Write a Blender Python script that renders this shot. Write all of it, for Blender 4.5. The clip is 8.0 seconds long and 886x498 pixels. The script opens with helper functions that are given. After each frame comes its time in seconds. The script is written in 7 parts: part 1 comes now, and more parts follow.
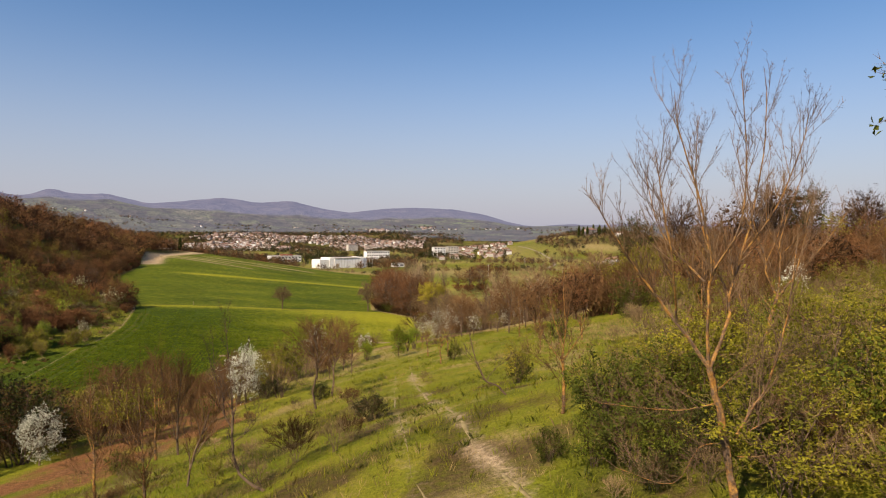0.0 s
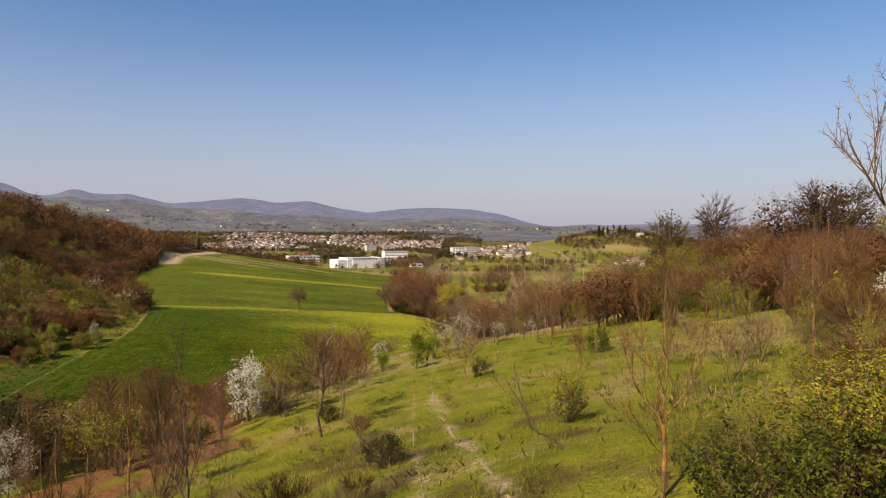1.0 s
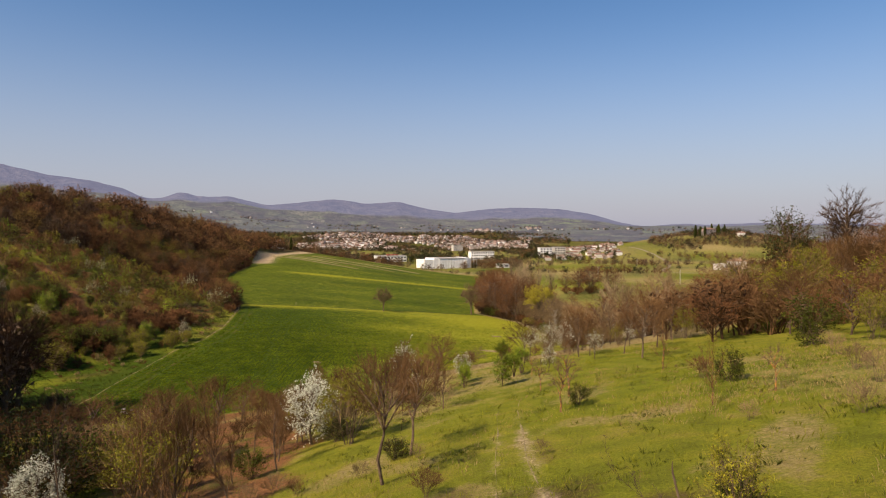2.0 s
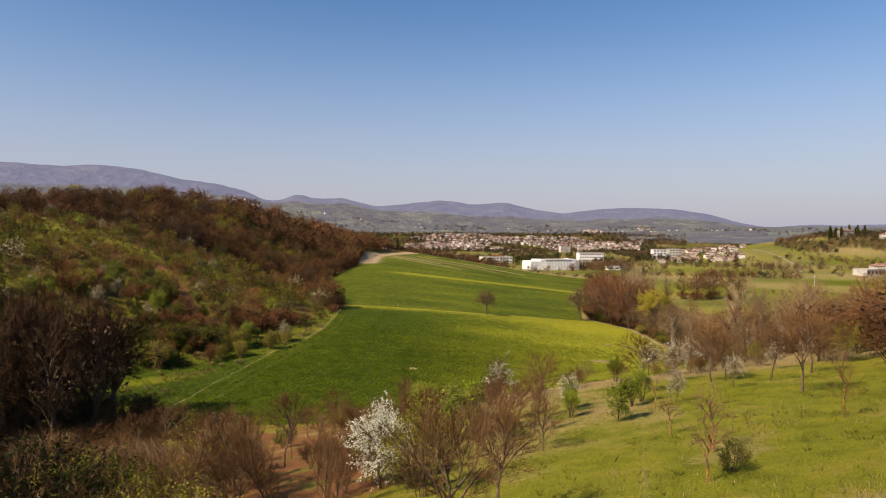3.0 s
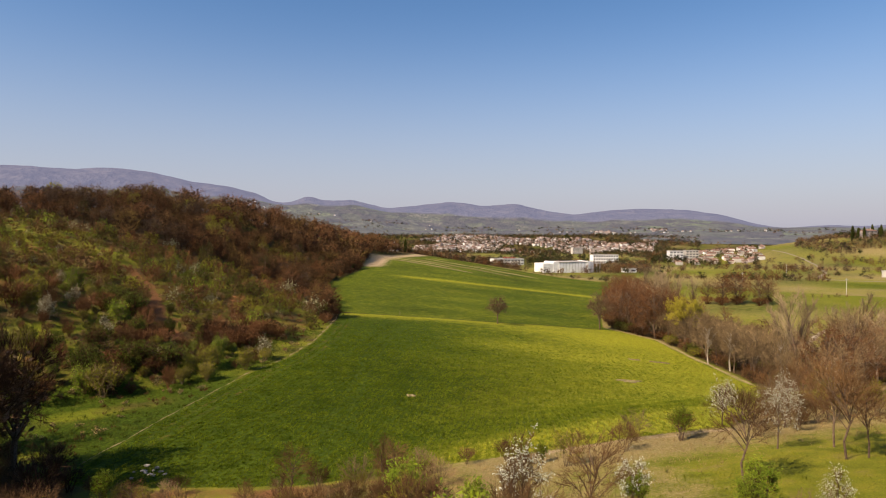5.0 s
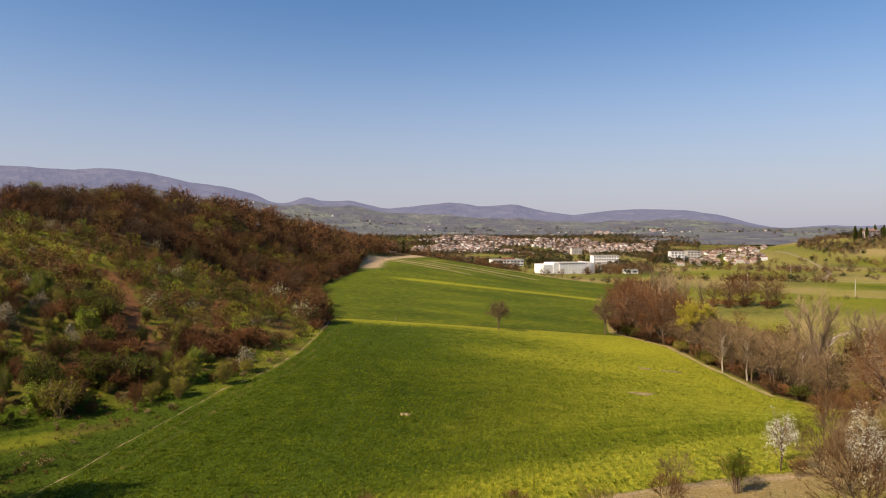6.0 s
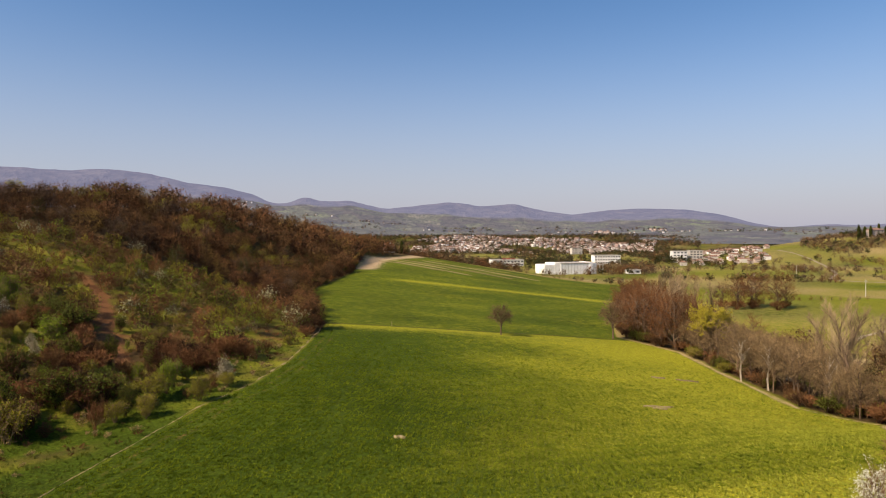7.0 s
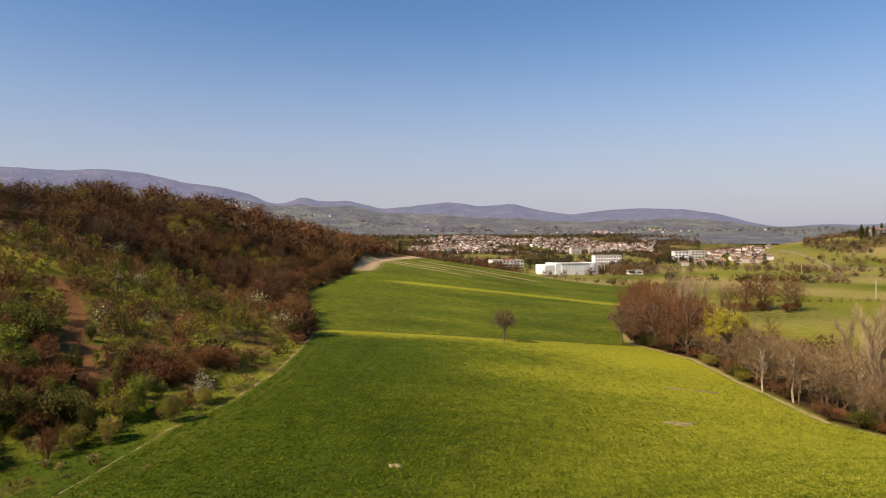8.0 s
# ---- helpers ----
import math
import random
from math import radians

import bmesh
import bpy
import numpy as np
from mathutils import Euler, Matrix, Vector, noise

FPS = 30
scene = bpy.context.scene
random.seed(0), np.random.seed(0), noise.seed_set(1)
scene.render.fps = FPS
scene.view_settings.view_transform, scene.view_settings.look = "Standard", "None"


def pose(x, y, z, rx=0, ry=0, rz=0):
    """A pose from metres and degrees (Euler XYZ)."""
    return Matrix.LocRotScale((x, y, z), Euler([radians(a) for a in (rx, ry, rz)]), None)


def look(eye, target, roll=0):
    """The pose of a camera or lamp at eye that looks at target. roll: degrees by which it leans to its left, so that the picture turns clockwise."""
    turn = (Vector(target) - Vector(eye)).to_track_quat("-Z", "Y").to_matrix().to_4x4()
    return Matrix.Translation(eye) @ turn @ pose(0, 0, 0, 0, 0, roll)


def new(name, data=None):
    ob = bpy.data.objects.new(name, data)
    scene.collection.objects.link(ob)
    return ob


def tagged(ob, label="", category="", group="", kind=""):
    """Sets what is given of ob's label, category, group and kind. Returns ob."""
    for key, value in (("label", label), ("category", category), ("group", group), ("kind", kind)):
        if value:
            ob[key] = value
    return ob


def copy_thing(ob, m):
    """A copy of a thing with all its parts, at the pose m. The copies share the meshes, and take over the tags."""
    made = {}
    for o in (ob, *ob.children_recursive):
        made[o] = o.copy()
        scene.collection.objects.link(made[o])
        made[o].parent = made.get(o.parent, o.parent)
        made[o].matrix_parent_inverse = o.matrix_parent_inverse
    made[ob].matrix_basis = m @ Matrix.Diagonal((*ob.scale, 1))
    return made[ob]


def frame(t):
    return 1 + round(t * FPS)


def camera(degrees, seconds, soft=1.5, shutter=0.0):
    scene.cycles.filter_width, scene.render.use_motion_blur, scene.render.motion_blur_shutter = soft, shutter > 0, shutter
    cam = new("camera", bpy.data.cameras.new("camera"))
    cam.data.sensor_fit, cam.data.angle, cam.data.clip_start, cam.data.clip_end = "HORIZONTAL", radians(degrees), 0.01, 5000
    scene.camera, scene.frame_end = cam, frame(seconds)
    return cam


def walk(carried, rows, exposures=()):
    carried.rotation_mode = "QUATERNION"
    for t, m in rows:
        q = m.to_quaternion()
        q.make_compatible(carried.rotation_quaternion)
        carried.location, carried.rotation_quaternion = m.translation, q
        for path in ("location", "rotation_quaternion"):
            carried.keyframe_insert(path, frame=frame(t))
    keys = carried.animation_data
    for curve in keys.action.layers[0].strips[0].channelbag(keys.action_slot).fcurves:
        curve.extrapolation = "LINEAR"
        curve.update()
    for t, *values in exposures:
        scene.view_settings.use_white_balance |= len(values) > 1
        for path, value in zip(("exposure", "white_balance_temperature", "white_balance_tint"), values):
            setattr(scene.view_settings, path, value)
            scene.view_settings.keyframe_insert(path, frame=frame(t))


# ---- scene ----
cam = camera(68.9, 8.0, soft=1.1)
PATH = [
    (0, (-5.41, 10.917, 0.619), (-4.738, 12.8, 0.555), 0.3),
    (0.5, (-4.811, 13.324, 0.549), (-4.141, 15.207, 0.486), 0.3),
    (1, (-4.043, 16.015, 0.541), (-3.424, 17.916, 0.477), 0.35),
    (1.5, (-3.084, 18.947, 0.483), (-2.572, 20.88, 0.42), 0.35),
    (2, (-2.21, 22.22, 0.445), (-1.851, 24.186, 0.38), 0.2),
    (2.2, (-1.836, 23.604, 0.399), (-1.554, 25.583, 0.336), 0.2),
    (3.3, (-0.06, 32.69, 0.205), (-0.061, 34.689, 0.141), 0.15),
    (3.5, (0.18, 34.53, 0.165), (0.177, 36.529, 0.102), 0.1),
    (4, (0.545, 39.318, 0.03), (0.543, 41.317, -0.031), 0.1),
    (4.5, (0.79, 43.939, -0.07), (0.788, 45.938, -0.13), 0.1),
    (6, (1.142, 57.936, -0.09), (1.145, 59.936, -0.147), 0.05),
    (6.5, (1.225, 62.614, -0.135), (1.229, 64.614, -0.192), -0.05),
    (7, (1.244, 67.297, -0.13), (1.249, 69.296, -0.187), -0.1),
    (7.5, (1.131, 71.891, -0.11), (1.138, 73.89, -0.166), -0.1),
    (8, (0.945, 76.51, -0.106), (0.955, 78.509, -0.163), -0.15),
]
walk(cam, [(t, look(eye, target, roll)) for t, eye, target, roll in PATH],
     exposures=[(0, 0.75, 7150, 20), (1.2, 0.71, 7150, 20), (2.1, 0.67, 7150, 20), (3.4, 0.78, 7150, 20), (8, 0.78, 7150, 20)])

# ---- light: clear spring sky, sun from behind and to the left ----
SUN_HEIGHT, SUN_SIDE = 43.0, -122.0   # degrees above the horizon; degrees from +y towards +x
sun_way = Vector((math.sin(radians(SUN_SIDE)) * math.cos(radians(SUN_HEIGHT)),
                  math.cos(radians(SUN_SIDE)) * math.cos(radians(SUN_HEIGHT)), math.sin(radians(SUN_HEIGHT))))
world = bpy.data.worlds.new("spring_sky")
scene.world = world
world.use_nodes = True
sky = world.node_tree.nodes.new("ShaderNodeTexSky")
sky.sky_type, sky.sun_disc = "NISHITA", False
sky.sun_elevation, sky.sun_rotation = radians(SUN_HEIGHT), radians(SUN_SIDE)
sky.altitude, sky.air_density, sky.dust_density, sky.ozone_density = 300, 0.95, 0.8, 1.5
background = world.node_tree.nodes["Background"]
background.inputs["Strength"].default_value = 0.0815
clear = world.node_tree.nodes.new("ShaderNodeHueSaturation")
clear.inputs["Saturation"].default_value = 1.3
world.node_tree.links.new(sky.outputs["Color"], clear.inputs["Color"])
# pale haze low in the sky
heading, lift = world.node_tree.nodes.new("ShaderNodeTexCoord"), world.node_tree.nodes.new("ShaderNodeSeparateXYZ")
low = world.node_tree.nodes.new("ShaderNodeMapRange")
low.interpolation_type = "SMOOTHERSTEP"
for key, value in (("From Min", -0.1), ("From Max", 0.38), ("To Min", 0.95), ("To Max", 0.0)):
    low.inputs[key].default_value = value
haze = world.node_tree.nodes.new("ShaderNodeMix")
haze.data_type = "RGBA"
haze.inputs[7].default_value = (2.85, 3.2, 4.15, 1)
world.node_tree.links.new(heading.outputs["Generated"], lift.inputs[0])
world.node_tree.links.new(lift.outputs["Z"], low.inputs["Value"])
world.node_tree.links.new(low.outputs["Result"], haze.inputs[0])
world.node_tree.links.new(clear.outputs["Color"], haze.inputs[6])
world.node_tree.links.new(haze.outputs[2], background.inputs["Color"])
sun = new("sun", bpy.data.lights.new("sun", "SUN"))
sun.data.energy, sun.data.angle, sun.data.color = 5.0, radians(0.53), (1.0, 0.86, 0.62)
sun.matrix_world = look(sun_way * 300, (0, 0, 0))

# ---- the lie of the land ----
def sstep(a, b, v):
    t = np.clip((v - a) / (b - a), 0, 1)
    return t * t * (3 - 2 * t)


def smax(a, b, k):
    s = np.clip(0.5 + 0.5 * (a - b) / k, 0, 1)
    return b * (1 - s) + a * s + k * s * (1 - s)


def ripple(x, y, size, seed=0.0):
    """Smooth unevenness between about -1 and 1, with lumps of that size."""
    u, v = x / size + seed, y / size - 1.7 * seed
    w = np.sin(u * 1.7 + 1.3 * np.sin(v * 1.1 + seed)) + np.sin(v * 1.9 - 1.1 * np.sin(u * 0.9 + 2 * seed))
    return 0.4 * w + 0.2 * np.sin(3.1 * u - 2.3 * v + np.sin(1.3 * v))


def foot_x(y):
    """Where the wooded hill on the west begins to rise."""
    return np.interp(y, [90, 120, 132, 142, 160, 213, 305, 408, 480, 580], [-110, -82, -56, -40, -32, -27.5, -52, -47, -36, -25])


def crop_west(y):
    return np.interp(y, [100, 124, 140, 152, 165, 183, 213, 226, 305, 387, 408, 473, 560], [-36, -33.5, -31.5, -30, -26.8, -25.6, -26.3, -27.5, -48, -42, -45, -46, -24])


def crop_east(y):
    return np.interp(y, [90, 98, 107, 122, 140, 172, 182, 232, 250, 300, 400, 480], [22, 23, 31, 41, 54, 73, 64, 61, 51, 62, 100, 120])


def crop_near(x):
    return np.interp(x, [-40, -15, 0, 10, 24, 34], [107, 103.5, 100.5, 98.8, 98, 98])


# the headland where the near and the far part of the crop meet: x, y
HEADLAND = ((-30, -20, -9.5, 4, 18, 33, 47, 60), (225, 226, 227.4, 231, 235.7, 240.4, 243.3, 246))


def wood_edge(x):
    """How far north the open scrub reaches up the western hill before the wood begins."""
    return np.interp(x, [-150, -112, -89, -78, -62, -48, -38, -33, -28], [224, 223, 225, 236, 245, 246, 232, 216, 208])


# a grassy ride along the top of the scrub: x, y
RIDE = ((-118, -100, -93, -82, -75, -69), (205, 206, 207.5, 209.5, 207, 199))


def past_brow(x, y):
    """Metres beyond the brow where the crop field ends and the land drops to the town."""
    return y - (575 - 0.75 * (x + 25))


def height(x, y):
    x, y = np.asarray(x, float), np.asarray(y, float)
    # valley with the crop field, falling gently to the stream on the east
    over = np.logaddexp(0, (x + 30) / 6) * 6
    z = smax(-22.5 - 0.1 * over, -35.0 + 0 * x, 2.5)
    z = z + 0.7 * np.exp(-((y - 222 - 0.1 * x) / 12) ** 2) * sstep(-40, 0, x) * sstep(80, 40, x)
    z = z - 0.8 * sstep(180, 120, y) * sstep(-20, -40, x) + 0.7 * sstep(175, 140, y) * sstep(25, 0, x) * sstep(-30, -5, x)
    z = z + 3.8 * sstep(290, 490, y) * sstep(120, -30, x) * sstep(-90, -40, x)
    drop = sstep(0, 130, past_brow(x, y))
    z = z * (1 - drop) - 36.0 * drop
    # wooded hill on the west
    s = foot_x(y) - x
    crest = np.interp(y, [60, 200, 250, 300, 350, 400, 480, 560, 700], [20, 23.5, 28, 31, 30, 24, 13.5, 4, 0])
    u = s / np.interp(y, [200, 300, 400, 480], [88, 60, 44, 38])
    z = z + crest * (0.55 * sstep(-0.03, 1, u) + 0.45 * np.clip(u, 0, 1))
    # orchard spur under the camera's way
    xs = 25 * np.tanh(x / 25)
    spur = -9.3 + 0.196 * xs - 0.183 * (y - 46) - 0.12 * np.logaddexp(0, (y - 125) / 10) * 10 + 10 * np.exp(-((x - 80) / 24) ** 2 - ((y - 102) / 30) ** 2) + 2 * np.exp(-((x - 70) / 30) ** 2 - ((y - 55) / 30) ** 2)
    spur = spur + 0.9 * np.exp(-((x - 4) / 9) ** 2 - ((y - 28) / 8) ** 2)
    spur = spur + 0.12 * ripple(x, y, 5, 0.4) + 0.05 * ripple(x, y, 1.6, 1.9)
    z = smax(spur, z + 0.05 * ripple(x, y, 7, 0.9), 3.0)
    # valley floor falling towards the town, and the town's slope
    z = z - 0.022 * np.clip(y - 640, 0, 1060) + 0.073 * np.clip(y - 1700, 0, 560) + sstep(1700, 1900, y) * 3 * ripple(x, y, 130, 0.3)
    z = z + 35 * np.exp(-((x - 590) / 190) ** 2 - ((y - 930) / 150) ** 2)
    z = z + 9 * np.exp(-((x - 360) / 120) ** 2 - ((y - 830) / 90) ** 2)
    return z


# the far ridge: degrees from +y towards +x, and degrees of height over the horizon
RIDGE = [(-62, 1.97), (-48, 3.48), (-34, 4.68), (-29.9, 4.59), (-27.2, 4.82), (-24.2, 4.61), (-21.3, 3.91), (-18.4, 3.61), (-16, 3.03), (-14.6, 2.28), (-13.3,
         2.3), (-11.8, 2.92), (-10.2, 2.46), (-7.9, 2.58), (-4.9, 1.85), (-1.9, 2.2), (0.8, 2.5), (3.5, 2.1), (6.3, 2.32), (8.9, 1.68), (11.5, 1.33), (14.6,
         1.72), (17.2, 1.82), (20.8, 1.66), (23.3, 1.25), (26.0, 0.45), (27.5, 0.22), (29, 0.3), (30.5, 0.42), (33, 0.36), (36, 0.5), (41, 0.45), (62, 0.3)]


def far_land(x, y):
    """Foothills and mountains behind the town."""
    x, y = np.asarray(x, float), np.asarray(y, float)
    reach, az = np.hypot(x, y - 35), np.degrees(np.arctan2(x, y - 35))
    profile = sum(np.interp(az + o, [b for b, _ in RIDGE], [u for _, u in RIDGE]) for o in (-0.5, -0.25, 0, 0.25, 0.5)) / 5
    profile = profile + 0.03 * ripple(az * 10, az * 4, 7, 0.2) + 0.015 * ripple(az * 10, az * 3, 2.3, 0.9)
    # two lines of foothills before the mountains, in degrees over the horizon
    first = np.tan(np.radians(np.interp(az, [-62, -30, -20, -12, -6, -3, 0, 5, 10, 15, 17.5, 20, 26, 30, 62], [1.0, 1.2, 1.15, 1.1, 0.75, 0.42, 0.15, 0.02, 0.05, 0.0, 0.1, 0.0, 0.0, -0.05, 0.0]))) * 2720
    second = np.tan(np.radians(np.interp(az, [-62, -20, -13, -8, -4.5, -2, 1, 5, 10, 18, 24, 28, 62], [1.5, 1.9, 1.75, 1.6, 1.15, 0.65, 0.32, 0.16, 0.1, 0.12, 0.1, 0.06, 0.05]))) * 3250
    level = [-40 + 0 * az, -26 + 0.12 * first, 0.5 * first - 8, first, first - 13, second, second + 6]
    at = [2080, 2200, 2420, 2720, 2880, 3250, 3400]
    low = level[0]
    for k in range(6):
        low = low + (level[k + 1] - level[k]) * sstep(at[k], at[k + 1], reach)
    knobs = sstep(2200, 2450, reach) * (7 * ripple(x, y, 150, 0.3) + 6 * ripple(x, y, 62, 1.1) + 1.5 * ripple(x, y, 22, 0.4))
    low = low + knobs * (0.45 + 0.55 * sstep(34, 8, az))
    climb = sstep(3050, 4000, reach) * (1 - 0.5 * sstep(4150, 4550, reach))
    spine = 1 + (0.13 * ripple(x, y, 180, 0.7) + 0.05 * ripple(x, y, 70, 1.6)) * (1 - climb)
    return low * (1 - climb) + np.tan(np.radians(profile)) * 4000 * climb * spine


def hgt(x, y):
    return float(height(x, y))


# ---- materials ----
def shader(name, rough=0.9):
    m = bpy.data.materials.new(name)
    m.use_nodes = True
    p = m.node_tree.nodes["Principled BSDF"]
    p.inputs["Roughness"].default_value = rough
    p.inputs["Specular IOR Level"].default_value = 0.05 if rough > 0.85 else 0.12
    return m, m.node_tree, p


def node(tree, kind, **values):
    n = tree.nodes.new(kind)
    for key, value in values.items():
        n.inputs[key].default_value = value
    return n


def noise_of(tree, scale, detail=4.0, coord=None, rough=0.55, twist=0.0):
    n = node(tree, "ShaderNodeTexNoise", Scale=scale, Detail=detail, Roughness=rough, Distortion=twist)
    if coord is not None:
        tree.links.new(coord, n.inputs["Vector"])
    return n.outputs["Fac"]


def ramp(tree, fac, stops):
    r = tree.nodes.new("ShaderNodeValToRGB")
    e = r.color_ramp.elements
    for i, (at, c) in enumerate(stops):
        k = e[i] if i < 2 else e.new(at)
        k.position, k.color = at, (*c, 1)
    tree.links.new(fac, r.inputs["Fac"])
    return r.outputs["Color"]


def blend(tree, fac, a, b, how="MIX"):
    n = tree.nodes.new("ShaderNodeMix")
    n.data_type, n.blend_type = "RGBA", how
    for value, k in ((fac, 0), (a, 6), (b, 7)):
        if hasattr(value, "is_linked"):
            tree.links.new(value, n.inputs[k])
        else:
            n.inputs[k].default_value = (*value, 1) if isinstance(value, tuple) else value
    return n.outputs[2]


def calc(tree, how, a, b=0.0, clamp=False):
    n = tree.nodes.new("ShaderNodeMath")
    n.operation, n.use_clamp = how, clamp
    for value, k in ((a, 0), (b, 1)):
        if hasattr(value, "is_linked"):
            tree.links.new(value, n.inputs[k])
        else:
            n.inputs[k].default_value = value
    return n.outputs[0]


def relief(tree, p, fac, strength, distance):
    b = node(tree, "ShaderNodeBump", Strength=strength, Distance=distance)
    tree.links.new(fac, b.inputs["Height"])
    tree.links.new(b.outputs["Normal"], p.inputs["Normal"])


def plain(name, a, b, scale=3.0, rough=0.9, vary=0.25, island=0.0, bump=0.0, shine_through=0.0):
    """A two-tone grained surface, varied from thing to thing and from piece to piece."""
    m, tree, p = shader(name, rough)
    geo, info = tree.nodes.new("ShaderNodeNewGeometry"), tree.nodes.new("ShaderNodeObjectInfo")
    fac = noise_of(tree, scale, 5.0, geo.outputs["Position"])
    col = ramp(tree, fac, [(0.3, a), (0.7, b)])
    hsv = node(tree, "ShaderNodeHueSaturation")
    v = calc(tree, "MULTIPLY_ADD", info.outputs["Random"], 2 * vary)
    v.node.inputs[2].default_value = 1 - vary
    if island:
        w = calc(tree, "MULTIPLY_ADD", geo.outputs["Random Per Island"], 2 * island)
        w.node.inputs[2].default_value = 1 - island
        v = calc(tree, "MULTIPLY", v, w)
    tree.links.new(v, hsv.inputs["Value"])
    tree.links.new(col, hsv.inputs["Color"])
    tree.links.new(hsv.outputs["Color"], p.inputs["Base Color"])
    if bump:
        relief(tree, p, noise_of(tree, scale * 6, 4.0, geo.outputs["Position"]), 0.6, bump)
    if shine_through:
        t = tree.nodes.new("ShaderNodeBsdfTranslucent")
        tree.links.new(hsv.outputs["Color"], t.inputs["Color"])
        mix = node(tree, "ShaderNodeMixShader", Fac=shine_through)
        tree.links.new(p.outputs[0], mix.inputs[1])
        tree.links.new(t.outputs[0], mix.inputs[2])
        tree.links.new(mix.outputs[0], tree.nodes["Material Output"].inputs["Surface"])
    return m


BARK = plain("bark", (0.0588, 0.0403, 0.0286), (0.151, 0.109, 0.0773), 6, bump=0.02)
BARK_GREY = plain("grey_bark", (0.126, 0.0966, 0.0714), (0.26, 0.21, 0.155), 5, bump=0.02)
BARK_PALE = plain("whitish_bark", (0.202, 0.172, 0.139), (0.386, 0.344, 0.286), 3, bump=0.02)
TWIG_RED = plain("red_brown_twigs", (0.062, 0.029, 0.0135), (0.205, 0.1, 0.045), 0.16, island=0.35)
TWIG_RUSSET = plain("russet_twigs", (0.0588, 0.042, 0.0134), (0.218, 0.139, 0.0462), 0.16, island=0.35)
TWIG_BROWN = plain("brown_twigs", (0.0521, 0.0286, 0.0126), (0.155, 0.0882, 0.0403), 0.2, island=0.35)
TWIG_TAN = plain("tan_twigs", (0.1, 0.07, 0.036), (0.245, 0.175, 0.098), 0.3, island=0.35)
TWIG_PALE = plain("pale_tan_twigs", (0.13, 0.098, 0.056), (0.29, 0.225, 0.14), 0.3, island=0.3)
TWIG_LICHEN = plain("lichened_twigs", (0.0714, 0.0479, 0.0319), (0.176, 0.116, 0.0689), 1.0, island=0.3)
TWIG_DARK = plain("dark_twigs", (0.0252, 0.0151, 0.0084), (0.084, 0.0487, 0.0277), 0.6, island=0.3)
LEAF_FRESH = plain("fresh_leaves", (0.0798, 0.126, 0.0084), (0.202, 0.26, 0.0202), 0.8, 0.6, island=0.35, shine_through=0.2)
LEAF_OLIVE = plain("olive_budding_leaves", (0.0924, 0.0966, 0.00924), (0.235, 0.214, 0.0202), 0.8, 0.6, island=0.35, shine_through=0.2)
LEAF_GREEN = plain("green_leaves", (0.04, 0.057, 0.0065), (0.105, 0.122, 0.014), 0.8, 0.55, island=0.35, shine_through=0.25)
LEAF_DARK = plain("evergreen_leaves", (0.0151, 0.021, 0.0042), (0.0462, 0.0538, 0.0109), 0.8, 0.45, island=0.4, shine_through=0.12)
LEAF_YELLOW = plain("yellow_willow_leaves", (0.27, 0.235, 0.025), (0.44, 0.385, 0.045), 0.8, 0.6, island=0.3, shine_through=0.3)
BLOSSOM = plain("white_blossom", (0.47, 0.504, 0.42), (0.655, 0.68, 0.588), 2.0, 0.7, vary=0.1, island=0.2, shine_through=0.25)
BLOSSOM_CREAM = plain("cream_blossom", (0.378, 0.378, 0.252), (0.588, 0.571, 0.42), 2.0, 0.7, vary=0.1, island=0.25, shine_through=0.25)
LEAF_CREAM = plain("pale_silvery_leaves", (0.185, 0.193, 0.109), (0.353, 0.353, 0.218), 2.0, 0.7, vary=0.1, island=0.25)
DRY_GRASS = plain("dry_grass", (0.262, 0.186, 0.078), (0.41, 0.31, 0.155), 0.5, island=0.35, shine_through=0.2)
STALKS = plain("withered_stalks", (0.101, 0.0798, 0.0252), (0.227, 0.176, 0.0714), 0.5, island=0.3)
TWIG_GREY = plain("grey_brown_twigs", (0.0437, 0.0302, 0.0218), (0.109, 0.0781, 0.0571), 1.5, island=0.3)
GRASS = plain("grass_blades", (0.0966, 0.118, 0.00756), (0.206, 0.206, 0.0185), 0.4, island=0.35, shine_through=0.25)
CROP = plain("crop_leaves", (0.0504, 0.084, 0.00672), (0.139, 0.176, 0.0134), 0.35, island=0.35, shine_through=0.4)
CROP_MID = plain("mid_green_crop_leaves", (0.105, 0.145, 0.013), (0.215, 0.245, 0.023), 0.3, island=0.2, shine_through=0.4)
CROP_LIGHT = plain("flowering_crop_leaves", (0.178, 0.215, 0.026), (0.312, 0.33, 0.046), 0.3, island=0.15, shine_through=0.4)
RAPE = plain("rape_flowers", (0.302, 0.286, 0.0168), (0.437, 0.395, 0.0252), 0.8, island=0.25, shine_through=0.2)


